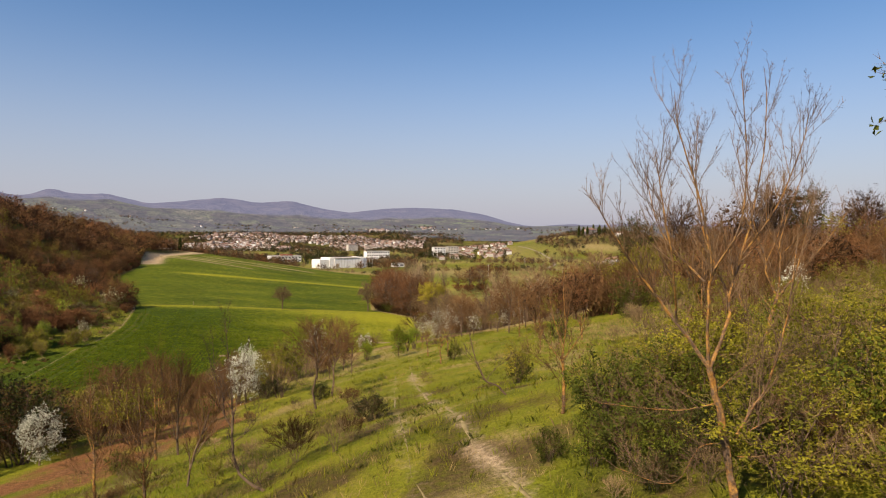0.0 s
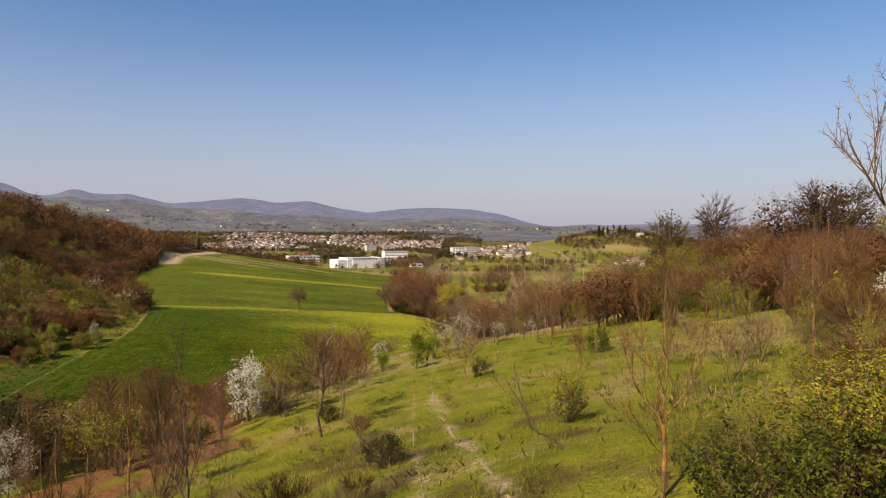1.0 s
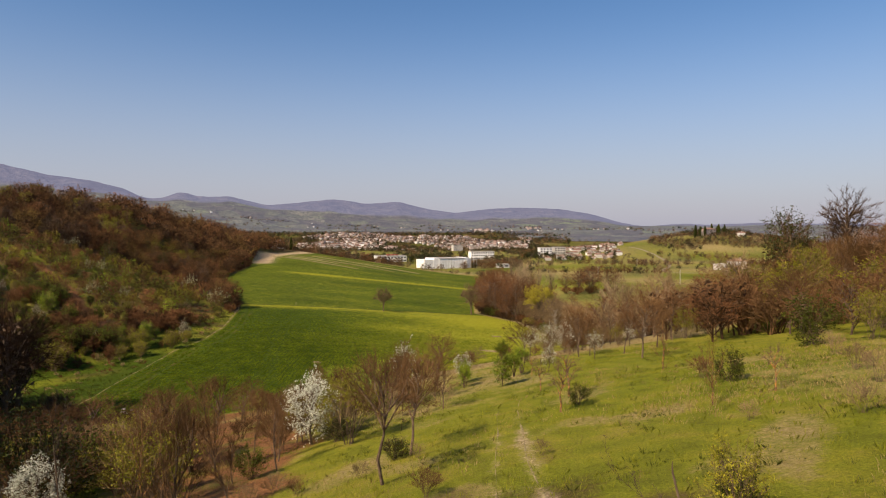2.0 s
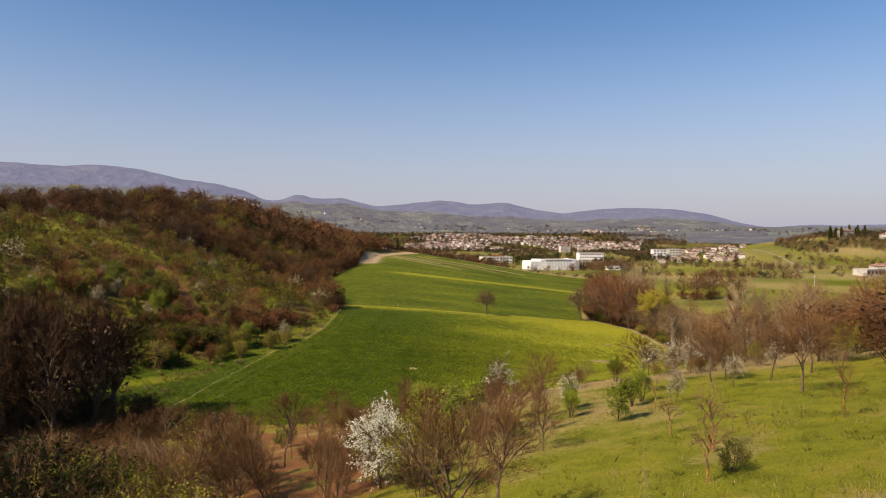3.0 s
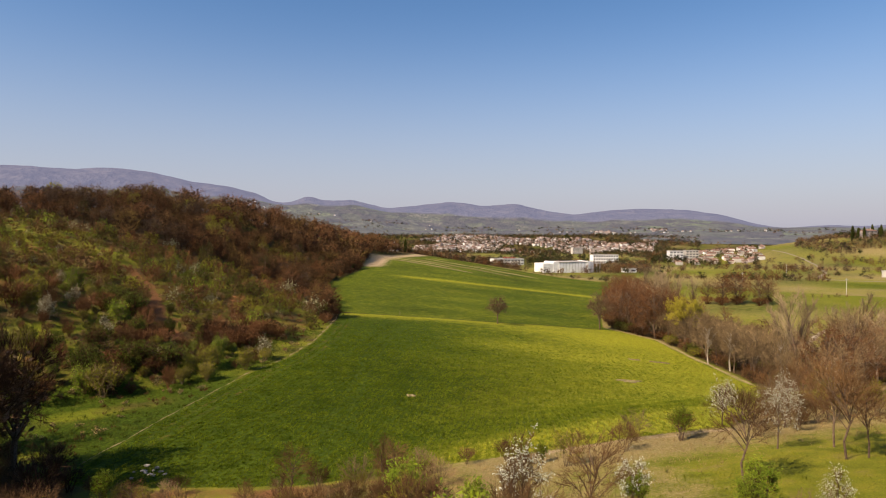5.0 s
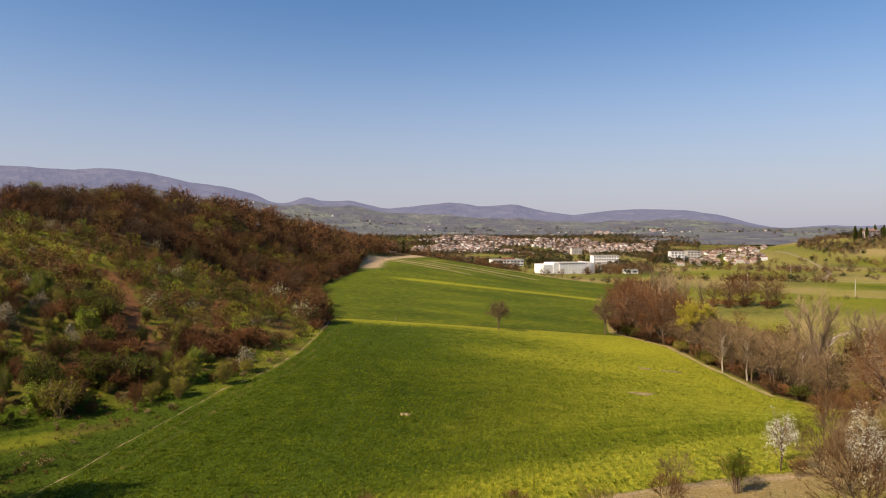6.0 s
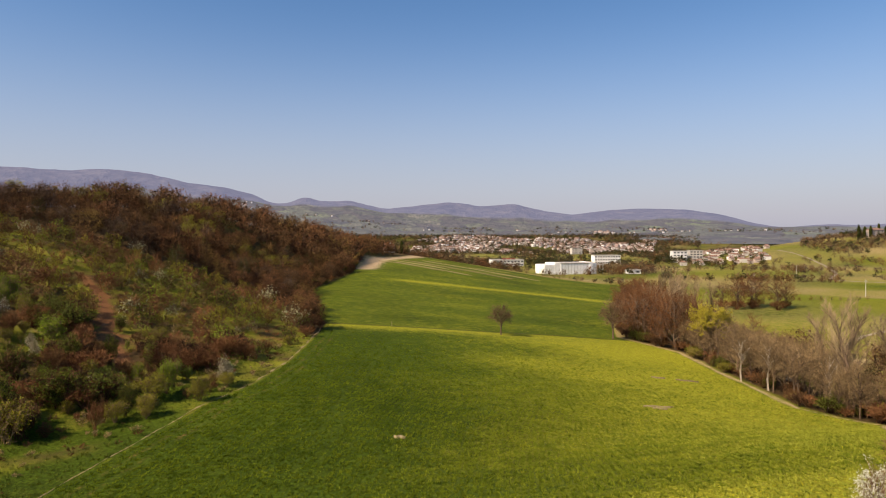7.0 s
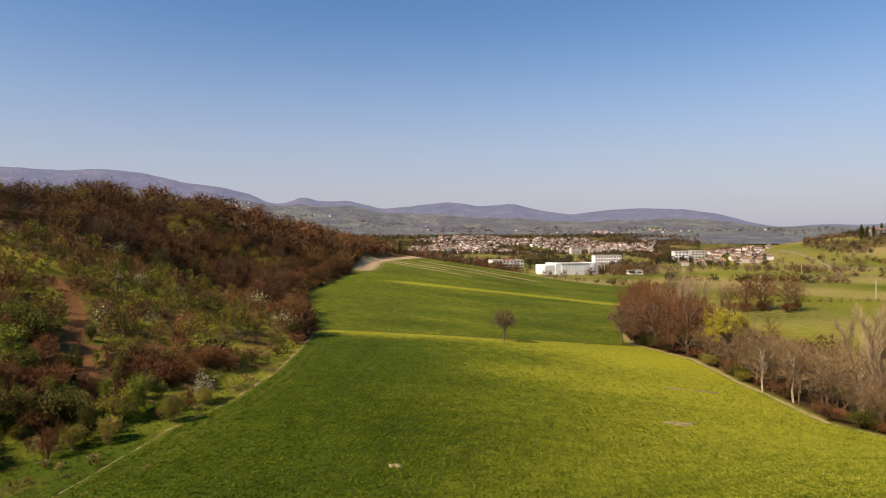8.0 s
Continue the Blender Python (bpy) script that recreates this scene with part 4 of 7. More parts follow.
crowns("dark_bush", 2, "dark_bush", "dense dark olive-brown bush on the grass", "shrub", BARK, TWIG_DARK, LEAF_DARK, "dark olive leaves", h=2, r=0.014, wide=1.3, base=0.0, shrub=True,
       limbs=15, subs=8, twigs=14, twig_len=0.32, twig_r=0.006, thin=0.007, low=-0.7, rise=0.5, leaves=3800, leaf=0.036)
crowns("blossom", 3, "blossom_tree", "wild fruit tree covered in white blossom", "tree", BARK, TWIG_BROWN, BLOSSOM, "white blossom", h=5, r=0.08, wide=0.74, base=0.0, limbs=17, subs=9, twigs=9, low=-0.8,
       twig_len=0.42, twig_r=0.006, thin=0.01, rise=0.5, leaves=12000, leaf=0.034, lean=2)
crowns("blossom_thin", 2, "blossom_tree", "slim fruit tree with thin white blossom", "tree", BARK, TWIG_BROWN, BLOSSOM, "sparse white blossom", h=4, r=0.05, wide=0.5, base=0.04, low=-0.6, limbs=13, subs=6, twigs=8,
       twig_len=0.4, twig_r=0.007, thin=0.011, rise=0.7, leaves=1500, leaf=0.036)
PLANTS["willow"] = [crowned("willow_tree", "bright yellow-green willow coming into leaf by the stream", "tree", 4, BARK_GREY, TWIG_TAN, LEAF_YELLOW, "yellow young leaves", h=14, r=0.3, wide=0.78, base=0.3,
      limbs=15, subs=8, twigs=9, twig_len=0.9, twig_r=0.016, thin=0.025, leaves=14000, leaf=0.13, rise=-0.1)]
LEAF_SAPLING = plain("sapling_leaves", (0.05, 0.085, 0.006), (0.155, 0.205, 0.014), 0.9, 0.5, island=0.35, shine_through=0.2)
crowns("sapling", 1, "leafy_sapling", "young tree with layered large green leaves on the grass", "tree", BARK, TWIG_BROWN, LEAF_SAPLING, "large green leaves", h=3, r=0.05, wide=0.58, base=0.03, low=-0.8, kink=0.12, limbs=12, subs=5, twigs=5, twig_len=0.4, twig_r=0.008, thin=0.012,
       rise=0.1, leaves=1300, leaf=0.08)
# scrub seen from far off
FAR = dict(shrub=True, whole=True, base=0.0, limbs=13, subs=7, twigs=12, low=-0.3, rise=0.25, mess=0.8, flat=True)
crowns("far_red", 3, "scrub_bush", "dense leafless reddish scrub bush on rough ground", "shrub", BARK, TWIG_RED, h=2.6, r=0.04, wide=1.3, twig_len=0.45, twig_r=0.02, thin=0.02, **FAR)
crowns("far_brown", 3, "scrub_bush", "leafless brown scrub bush on the slope", "shrub", BARK, TWIG_BROWN, h=2.8, r=0.04, wide=1.2, twig_len=0.45, twig_r=0.02, thin=0.02, **FAR)
# near-black twigs carry the shade below trees in their colour
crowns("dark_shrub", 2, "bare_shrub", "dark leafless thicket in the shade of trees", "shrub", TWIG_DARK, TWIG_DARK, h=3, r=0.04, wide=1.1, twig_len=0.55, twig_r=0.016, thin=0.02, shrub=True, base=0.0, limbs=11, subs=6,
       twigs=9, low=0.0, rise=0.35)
crowns("far_olive", 3, "budding_shrub", "scrub bush in olive-yellow bud on the slope", "shrub", BARK, TWIG_TAN, LEAF_OLIVE, "olive-yellow young leaves", h=2.6, r=0.03, wide=1.1, twig_len=0.5, twig_r=0.014,
       thin=0.02, leaves=1900, leaf=0.07, **FAR)
crowns("far_fresh", 2, "green_scrub", "bright green leafy scrub bush on the slope", "shrub", BARK, TWIG_TAN, LEAF_FRESH, "bright fresh leaves", h=2.6, r=0.03, wide=0.9, twig_len=0.45, twig_r=0.014,
       thin=0.02, leaves=1900, leaf=0.07, **FAR)
crowns("far_green", 2, "green_scrub", "dark green scrub bush on the slope", "shrub", BARK, TWIG_DARK, LEAF_GREEN, "deep green leaves", h=2.4, r=0.03, wide=1.2, twig_len=0.45, twig_r=0.014,
       thin=0.02, leaves=1900, leaf=0.07, **FAR)
crowns("far_cream", 2, "blossom_shrub", "scrub bush with pale cream blossom", "shrub", BARK, TWIG_TAN, BLOSSOM_CREAM, "cream blossom", h=3.2, r=0.03, wide=0.8, twig_len=0.5, twig_r=0.014,
       thin=0.02, leaves=1300, leaf=0.05, **FAR)


def cypress(seed, tall=9.0):
    rng = random.Random(seed)
    wood, green = Geo(), Geo()
    wood.tube([Vector((0, 0, -0.3)), Vector((0, 0, tall * 0.9))], [0.15, 0.03], 5)
    for k in range(520):
        u = rng.random() ** 0.8
        reach = 0.12 * tall * math.sin(math.pi * min(1, 0.12 + 0.88 * u)) ** 0.7 * rng.uniform(0.4, 1.0)
        w = rng.uniform(0, 2 * math.pi)
        p = Vector((math.cos(w) * reach, math.sin(w) * reach, 0.3 + u * tall * 0.9))
        green.needle(p, p + Vector((math.cos(w) * 0.2, math.sin(w) * 0.2, rng.uniform(0.6, 1.2))), 0.2)
    thing = tagged(new("cypress_tree"), "slim dark cypress on the hill", "tree")
    part("trunk", wood, BARK, thing)
    part("crown", green, LEAF_DARK, thing, "dark green foliage")
    thing["tall"] = tall
    return thing


PLANTS["cypress"] = [cypress(8)]


PLANTS["lone"] = [crowned("bare_tree", "lone leafless tree standing in the green crop", "tree", 9, BARK, TWIG_LICHEN, h=8, r=0.2, wide=0.8, base=0.14, limbs=18, subs=9, twigs=24, twig_len=0.65, twig_r=0.018, flat=True, thin=0.026, rise=0.45, mess=0.75)]


def scatter(x0, x1, y0, y1, gap, seed, keep):
    """Uneven places about gap metres apart for which keep(x, y) holds."""
    rng = random.Random(seed)
    found = []
    y = y0
    while y < y1:
        x = x0 + (gap / 2 if int((y - y0) / gap) % 2 else 0)
        while x < x1:
            px, py = x + rng.uniform(-0.42, 0.42) * gap, y + rng.uniform(-0.42, 0.42) * gap
            if keep(px, py):
                found.append((px, py))
            x += gap
        y += gap * 0.9
    return found




# ---- buildings ----
def box(bm, x0, x1, y0, y1, z0, z1):
    vs = [bm.verts.new((x, y, z)) for z in (z0, z1) for x, y in ((x0, y0), (x1, y0), (x1, y1), (x0, y1))]
    for f in ((3, 2, 1, 0), (4, 5, 6, 7), (0, 1, 5, 4), (1, 2, 6, 5), (2, 3, 7, 6), (3, 0, 4, 7)):
        bm.faces.new([vs[i] for i in f])


def solid(name, bm, material, parent, label=""):
    me = bpy.data.meshes.new(name)
    bm.to_mesh(me)
    bm.free()
    me.materials.append(material)
    ob = new(name, me)
    ob.parent = parent
    return tagged(ob, label)


def house(w, d, h, rise, wall, label, hipped=False, windows=False):
    thing = tagged(new("house"), label, "house")
    bm = bmesh.new()
    box(bm, -w / 2, w / 2, -d / 2, d / 2, -3, h)
    if not hipped:  # gable ends
        for s in (-1, 1):
            a, b, c = (bm.verts.new(v) for v in ((s * w / 2, -d / 2, h), (s * w / 2, d / 2, h), (s * w / 2, 0, h + rise * 0.97)))
            bm.faces.new((a, b, c) if s > 0 else (b, a, c))
    solid("wall", bm, wall, thing)
    bm = bmesh.new()
    o, t = 0.5, 0.25
    in_ = d * 0.45 if hipped else -o
    low = [(-w / 2 - o, -d / 2 - o), (w / 2 + o, -d / 2 - o), (w / 2 + o, d / 2 + o), (-w / 2 - o, d / 2 + o)]
    under = [bm.verts.new((x, y, h - 0.05)) for x, y in low]
    over = [bm.verts.new((x, y, h + t - 0.05)) for x, y in low]
    r1, r2 = bm.verts.new((-w / 2 + in_, 0, h + rise + t)), bm.verts.new((w / 2 - in_, 0, h + rise + t))
    bm.faces.new(under[::-1])
    for i in range(4):
        j = (i + 1) % 4
        bm.faces.new((under[i], under[j], over[j], over[i]))
    bm.faces.new((over[0], over[1], r2, r1))
    bm.faces.new((over[2], over[3], r1, r2))
    bm.faces.new((over[1], over[2], r2))
    bm.faces.new((over[3], over[0], r1))
    roof = solid("roof", bm, ROOF_TILE, thing, "terracotta tiled roof")
    bm = bmesh.new()
    box(bm, w * 0.18, w * 0.18 + 0.7, -0.35, 0.35, h + rise * 0.5, h + rise + 1.3)
    solid("chimney", bm, wall, roof)
    if windows:
        for floor in range(max(1, int(h / 3))):
            for k in range(3):
                bm = bmesh.new()
                x = -w / 2 + w * (k + 0.5) / 3
                box(bm, x - 0.55, x + 0.55, -d / 2 - 0.06, -d / 2 + 0.1, 1.0 + 3 * floor, 2.4 + 3 * floor)
                solid("window", bm, PANE, thing)
    return thing


def block(kind, w, d, h, floors, cols, wall, label, category):
    """A flat-roofed block with rows of windows on its front."""
    thing = tagged(new(kind), label, category)
    bm = bmesh.new()
    box(bm, -w / 2, w / 2, -d / 2, d / 2, -3, h)
    solid("wall", bm, wall, thing)
    bm = bmesh.new()
    box(bm, -w / 2 - 0.3, w / 2 + 0.3, -d / 2 - 0.3, d / 2 + 0.3, h, h + 0.5)
    solid("roof", bm, ROOF_GREY, thing)
    for f in range(floors):
        for c in range(cols):
            bm = bmesh.new()
            x, z = -w / 2 + w * (c + 0.5) / cols, h * (f + 0.35) / floors
            box(bm, x - w / cols * 0.3, x + w / cols * 0.3, -d / 2 - 0.08, -d / 2 + 0.2, z, z + h / floors * 0.42)
            solid("window", bm, PANE, thing)
    return thing


def settle(ob, x, y, turn, scale=1.0, sink=0.2):
    ob.matrix_basis = pose(x, y, hgt(x, y) - sink, 0, 0, turn)
    ob.scale = (scale, scale, scale)
    return ob


rng = random.Random(77)
HOUSES = [house(*a) for a in ((11, 9, 6.5, 2.0, WALL_WHITE, "white two-storey town house with a tiled roof"), (14, 10, 9, 2.2, WALL_CREAM, "cream three-storey town house with a tiled roof"),
                              (9, 8, 6, 1.8, WALL_PINK, "pinkish town house with a tiled roof"), (17, 10, 9.5, 2.2, WALL_WHITE, "long white town house with a tiled roof", True),
                              (12, 11, 7, 2.4, WALL_CREAM, "cream hipped-roof town house", True), (20, 11, 12, 2.0, WALL_PINK, "tall pinkish apartment house with a tiled roof", True))]
used = set()


def lay_house(x, y, turn, group, k=None, scale=1.0):
    k = rng.randrange(len(HOUSES)) if k is None else k
    ob = HOUSES[k]
    m = pose(x, y, hgt(x, y) - 0.2, 0, 0, turn)
    if k in used:
        ob = copy_thing(ob, m)
    else:
        used.add(k)
        ob.matrix_basis = m
    ob.scale = (scale, scale, scale)
    return tagged(ob, group=group)


def in_town(x, y):
    b = math.degrees(math.atan2(x, y - 76))
    top = 2230 - 14 * max(0, b - 5) - 9 * max(0, 2 - b) ** 2
    return -2.6 < b < 18.5 and 1690 + 4.0 * abs(b - 8) < y < top and math.sin(x / 50) + math.sin(y / 65 + x / 110) > -1.0


def plain_house(w, d, h, rise, wall):
    """Walls and a tiled gable roof, for the houses that are too far off to count."""
    a, b = Geo(), Geo()
    V = lambda *p: Vector(p)
    a.v = [V(x, y, z) for z in (-3, h) for x, y in ((-w / 2, -d / 2), (w / 2, -d / 2), (w / 2, d / 2), (-w / 2, d / 2))]
    a.f = [(0, 1, 5, 4), (1, 2, 6, 5), (2, 3, 7, 6), (3, 0, 4, 7)]
    o = 0.5
    b.v = [V(-w / 2 - o, -d / 2 - o, h), V(w / 2 + o, -d / 2 - o, h), V(w / 2 + o, d / 2 + o, h), V(-w / 2 - o, d / 2 + o, h), V(-w / 4, 0, h + rise), V(w / 4, 0, h + rise)]
    b.f = [(0, 1, 5, 4), (2, 3, 4, 5), (1, 2, 5), (3, 0, 4), (3, 2, 1, 0)]
    return [(a, wall), (b, ROOF_TILE)]


town = sorted(scatter(-120, 800, 1690, 2240, 16.5, 21, in_town), key=lambda p: p[1])
for x, y in town[:250]:
    lay_house(x, y, rng.choice([0, 90]) + rng.uniform(-25, 25), "houses of the town", rng.choice([0, 0, 3, 3, 1, 2, 4, 5]), scale=rng.uniform(0.45, 0.78))
FAR_HOUSES = [plain_house(11, 9, 7, 2, WALL_WHITE), plain_house(14, 9, 9, 2, WALL_WHITE), plain_house(10, 9, 7, 2, WALL_CREAM), plain_house(16, 10, 10, 2, WALL_PINK)]
spots = [(rng.randrange(4), pose(x, y, hgt(x, y) - 0.2, 0, 0, rng.uniform(-40, 40)) @ Matrix.Scale(rng.uniform(0.5, 0.78), 4)) for x, y in town[250:]]
for b, r, n in ((-4.8, 2700, 9), (-1.0, 2560, 8), (1.5, 2450, 10), (-8.5, 2900, 9), (4.0, 2620, 6), (10.2, 2480, 9), (14.2, 2430, 30), (16.0, 2400, 8), (18.4, 2520, 20), (21.0, 2560, 6), (8.2, 2800, 8), (-11, 3050, 10),
                (-17.0, 3300, 16), (-15.2, 3250, 14), (23.5, 2700, 10), (6.0, 2900, 6), (-6.2, 3000, 8), (12.0, 2750, 8), (-2.5, 2850, 7)):
    for k in range(n if n > 15 else n // 3):
        w, q = radians(b + rng.gauss(0, 0.5)), r + rng.gauss(0, 60)
        x, y = math.sin(w) * q, 35 + math.cos(w) * q
        spots.append((rng.choice([0, 2, 2, 3]) if n > 15 else 2, pose(x, y, float(far_land(x, y)) - 0.3, 0, 0, rng.uniform(-40, 40)) @ Matrix.Scale(rng.uniform(0.45, 0.75), 4)))
for k in range(14):
    w, q = radians(rng.uniform(-16, 30)), rng.uniform(2330, 3100)
    x, y = math.sin(w) * q, 35 + math.cos(w) * q
    spots.append((rng.choice([0, 2]), pose(x, y, float(far_land(x, y)) - 0.3, 0, 0, rng.uniform(-40, 40)) @ Matrix.Scale(rng.uniform(0.6, 0.9), 4)))
joined("far_houses", FAR_HOUSES, spots, "far white houses with tiled roofs on the slopes", "houses")
# terraces of red-roofed houses nearer by, and hamlets up the slope
for x, y in scatter(245, 440, 735, 880, 14, 22, lambda x, y: 20.5 < math.degrees(math.atan2(x, y - 76)) < 27.2):
    lay_house(x, y, rng.uniform(-15, 15), "red-roofed houses by the fields", rng.choice([2, 4, 4, 2, 0]), rng.uniform(0.42, 0.6))

factory = tagged(new("factory"), "white industrial hall with a ribbed front beyond the field", "factory")
for x0, x1, y0, y1, h in ((-23, -14, -9, 9, 8.2), (-14, -9, -9.5, 9, 9.6), (-9, 17, -10, 10, 9.0), (17, 20, -10.5, 8, 9.8), (20, 23, -10, 8, 9.4)):
    bm = bmesh.new()
    box(bm, x0, x1 - 0.05, y0, y1, -3, h)
    solid("wall", bm, WALL_WHITE, factory)
for k in range(9):
    bm = bmesh.new()
    box(bm, -8 + 2.8 * k, -7.85 + 2.8 * k, -10.1, -9.95, 0, 8.8)
    solid("rib", bm, WALL_GREY, factory)
bm = bmesh.new()
box(bm, -9.3, 17.2, -10.3, 10.3, 9.0, 9.5)
solid("roof", bm, ROOF_GREY, factory)
for x in (24, 27, 30):
    bm = bmesh.new()
    box(bm, x - 0.25, x + 0.25, -9, -8.5, -1, 8.0)
    box(bm, x - 0.25, x + 0.25, 4, 4.5, -1, 8.0)
    solid("column", bm, STEEL, factory)
for z in (3.5, 7.6):
    bm = bmesh.new()
    box(bm, 23, 30.4, -9.1, -8.4, z, z + 0.5)
    solid("beam", bm, STEEL, factory)
settle(factory, 104, 602, 16)
works = block("factory", 34, 20, 7, 2, 9, WALL_WHITE, "long low white works building", "factory")
settle(works, 72, 770, 8)
for k in range(3):
    bm = bmesh.new()
    box(bm, -4 + 5 * k, -1 + 5 * k, -3, 3, 7.5, 9.0)
    solid("vent", bm, RUST, works, "red roof vent")
settle(block("apartment_block", 30, 12, 10, 3, 10, WALL_WHITE, "white apartment block with rows of windows", "apartment block"), 188, 800, 6)
settle(block("apartment_block", 15, 12, 12, 4, 4, WALL_WHITE, "white four-storey apartment block", "apartment block"), 262, 776, -4)
settle(block("apartment_block", 14, 12, 11, 4, 4, WALL_CREAM, "cream four-storey apartment block", "apartment block"), 282, 782, -4)
settle(block("apartment_block", 26, 14, 15, 5, 8, WALL_CREAM, "cream five-storey apartment block at the town's edge", "apartment block"), 330, 1640, 10)
settle(block("apartment_block", 20, 14, 13, 4, 6, WALL_PINK, "pinkish apartment block at the town's edge", "apartment block"), 375, 1650, 0)
settle(block("shed", 11, 7, 3.2, 1, 2, WALL_WHITE, "small white shed beside the field track", "shed"), 160, 602, 5)
settle(block("works_shed", 22, 12, 5, 1, 5, WALL_GREY, "grey farm building in the valley", "shed"), 352, 545, 20)
settle(house(14, 10, 7, 2.2, WALL_CREAM, "cream farmhouse in the valley with a tiled roof", True, True), 372, 560, -10)
settle(house(18, 12, 9, 2.6, WALL_PINK, "villa with a tiled roof among cypresses on the hill", True, True), 556, 893, 12)
settle(house(10, 8, 5, 1.6, WALL_WHITE, "low white house beside the hill road", False, True), 600, 880, 0)
settle(house(9, 7, 5, 1.6, WALL_CREAM, "cottage among the trees at the end of the wood", False, True), -42, 590, 20)

# concrete poles of the power line across the meadows
def utility_pole(tall):
    thing = tagged(new("utility_pole"), "pale concrete utility pole standing in the meadow", "pole", "poles of the power line")
    bm = bmesh.new()
    bmesh.ops.create_cone(bm, cap_ends=True, segments=8, radius1=0.17, radius2=0.11, depth=tall)
    bmesh.ops.translate(bm, verts=bm.verts, vec=(0, 0, tall / 2 - 0.4))
    solid("pole", bm, WALL_GREY, thing)
    bm = bmesh.new()
    box(bm, -1.1, 1.1, -0.1, 0.1, tall - 1.3, tall - 1.1)
    arm = solid("crossarm", bm, STEEL, thing, "galvanised steel crossarm")
    for x in (-0.95, 0.0, 0.95):
        bm = bmesh.new()
        bmesh.ops.create_cone(bm, cap_ends=True, segments=6, radius1=0.09, radius2=0.05, depth=0.3)
        bmesh.ops.translate(bm, verts=bm.verts, vec=(x, 0, tall - 0.96))
        solid("insulator", bm, PANE, arm)
    return thing


pole = settle(utility_pole(9.5), 222, 402, 25, sink=0.0)
for x, y, turn in ((188, 452, 25), (274, 562, 30)):
    copy_thing(pole, pose(x, y, hgt(x, y), 0, 0, turn))

# ---- trees of the middle distance and beyond ----
CYPRESS = [(-31, 592), (520, 870), (541, 890), (547, 897), (566, 900), (571, 890), (576, 902), (545, 884), (533, 889), (584, 895)]
for x, y in CYPRESS:
    stand("cypress", x, y, rng.uniform(8, 11) if x < 0 else rng.uniform(12, 18), group="cypresses")
SOFT = dict(r=0.2, rough=True, flat=True, low=-0.75, subs=2, twigs=4, mess=1.0, parts=False)
dark = [crowned("", "", "", 500 + k, BARK, TWIG_DARK, LEAF_DARK, "", h=9, wide=0.75, base=0.04, limbs=5, twig_len=0.8, twig_r=0.12, thin=0.1, leaves=105, leaf=0.62, **SOFT) for k in range(2)]
bare = [crowned("", "", "", 520 + k, TWIG_DARK, m, m, "", h=9, wide=0.9, base=0.04, limbs=7, twig_len=1.0, twig_r=0.08, thin=0.08, leaves=150, leaf=0.36, fluff=1.6, **SOFT) for k, m in enumerate((TWIG_BROWN, TWIG_RED, TWIG_TAN, TWIG_GREY))]
bare_far = [crowned("", "", "", 540 + k, TWIG_DARK, m, m, "", h=9, wide=1.0, base=0.02, limbs=4, twig_len=1.2, twig_r=0.2, thin=0.12, leaves=26, leaf=0.9, **SOFT) for k, m in enumerate((TWIG_BROWN, TWIG_RED, TWIG_TAN, TWIG_GREY))]
places = []


def sprinkle(x0, x1, y0, y1, gap, seed, mix, low, high, keep):
    for x, y in scatter(x0, x1, y0, y1, gap, seed, keep):
        k = rng.choices(range(6), mix)[0]
        s = rng.uniform(low, high) / 9
        places.append((k if y < 950 or k < 2 else k + 4, pose(x, y, hgt(x, y) - 1.3 * s, 0, 0, rng.uniform(0, 360)) @ Matrix.Diagonal((s * 1.15, s * 1.15, s, 1))))


def bearing(x, y):
    return math.degrees(math.atan2(x, y - 76))


EVEN, BROWN, GREEN = [2.4, 2.4, 1.4, 0.5, 1.8, 3], [0.4, 0.3, 2.4, 2, 2.6, 2], [4, 4, 1, 0.5, 0.5, 1]
# behind the brow of the crop field
sprinkle(-70, 70, 560, 640, 7, 31, BROWN, 6, 11, lambda x, y: 12 < float(past_brow(x, y)) < 70 and x < 62)
sprinkle(60, 190, 470, 640, 8, 32, BROWN, 3, 6, lambda x, y: 6 < float(past_brow(x, y)) < 30 and not (70 < x < 140 and y > 560))
# dark gardens before the town and round the works
sprinkle(60, 260, 640, 900, 9, 33, GREEN, 6, 12, lambda x, y: 6.2 < bearing(x, y) < 13 and y > 640 and math.sin(x / 16) + math.sin(y / 23) > 0.5)
sprinkle(170, 330, 700, 830, 8, 34, GREEN, 6, 11, lambda x, y: 15 < bearing(x, y) < 24 and math.sin(x / 13 + 1) + math.sin(y / 17) > 0.75)
sprinkle(120, 260, 560, 700, 8, 35, BROWN, 5, 9, lambda x, y: 13.2 < bearing(x, y) < 18.5 and y > 580)
sprinkle(100, 470, 690, 900, 8.5, 49, [3, 3, 2, 1.5, 1, 2], 4, 9, lambda x, y: 11 < bearing(x, y) < 27 and math.sin(x / 11 + 2) + math.sin(y / 9 + x / 30) > 0.25)
sprinkle(86, 150, 570, 600, 6.5, 53, BROWN, 4, 8, lambda x, y: abs(y - 582 - 0.2 * (x - 100)) < 5 and math.sin(x * 0.6) > -0.3)
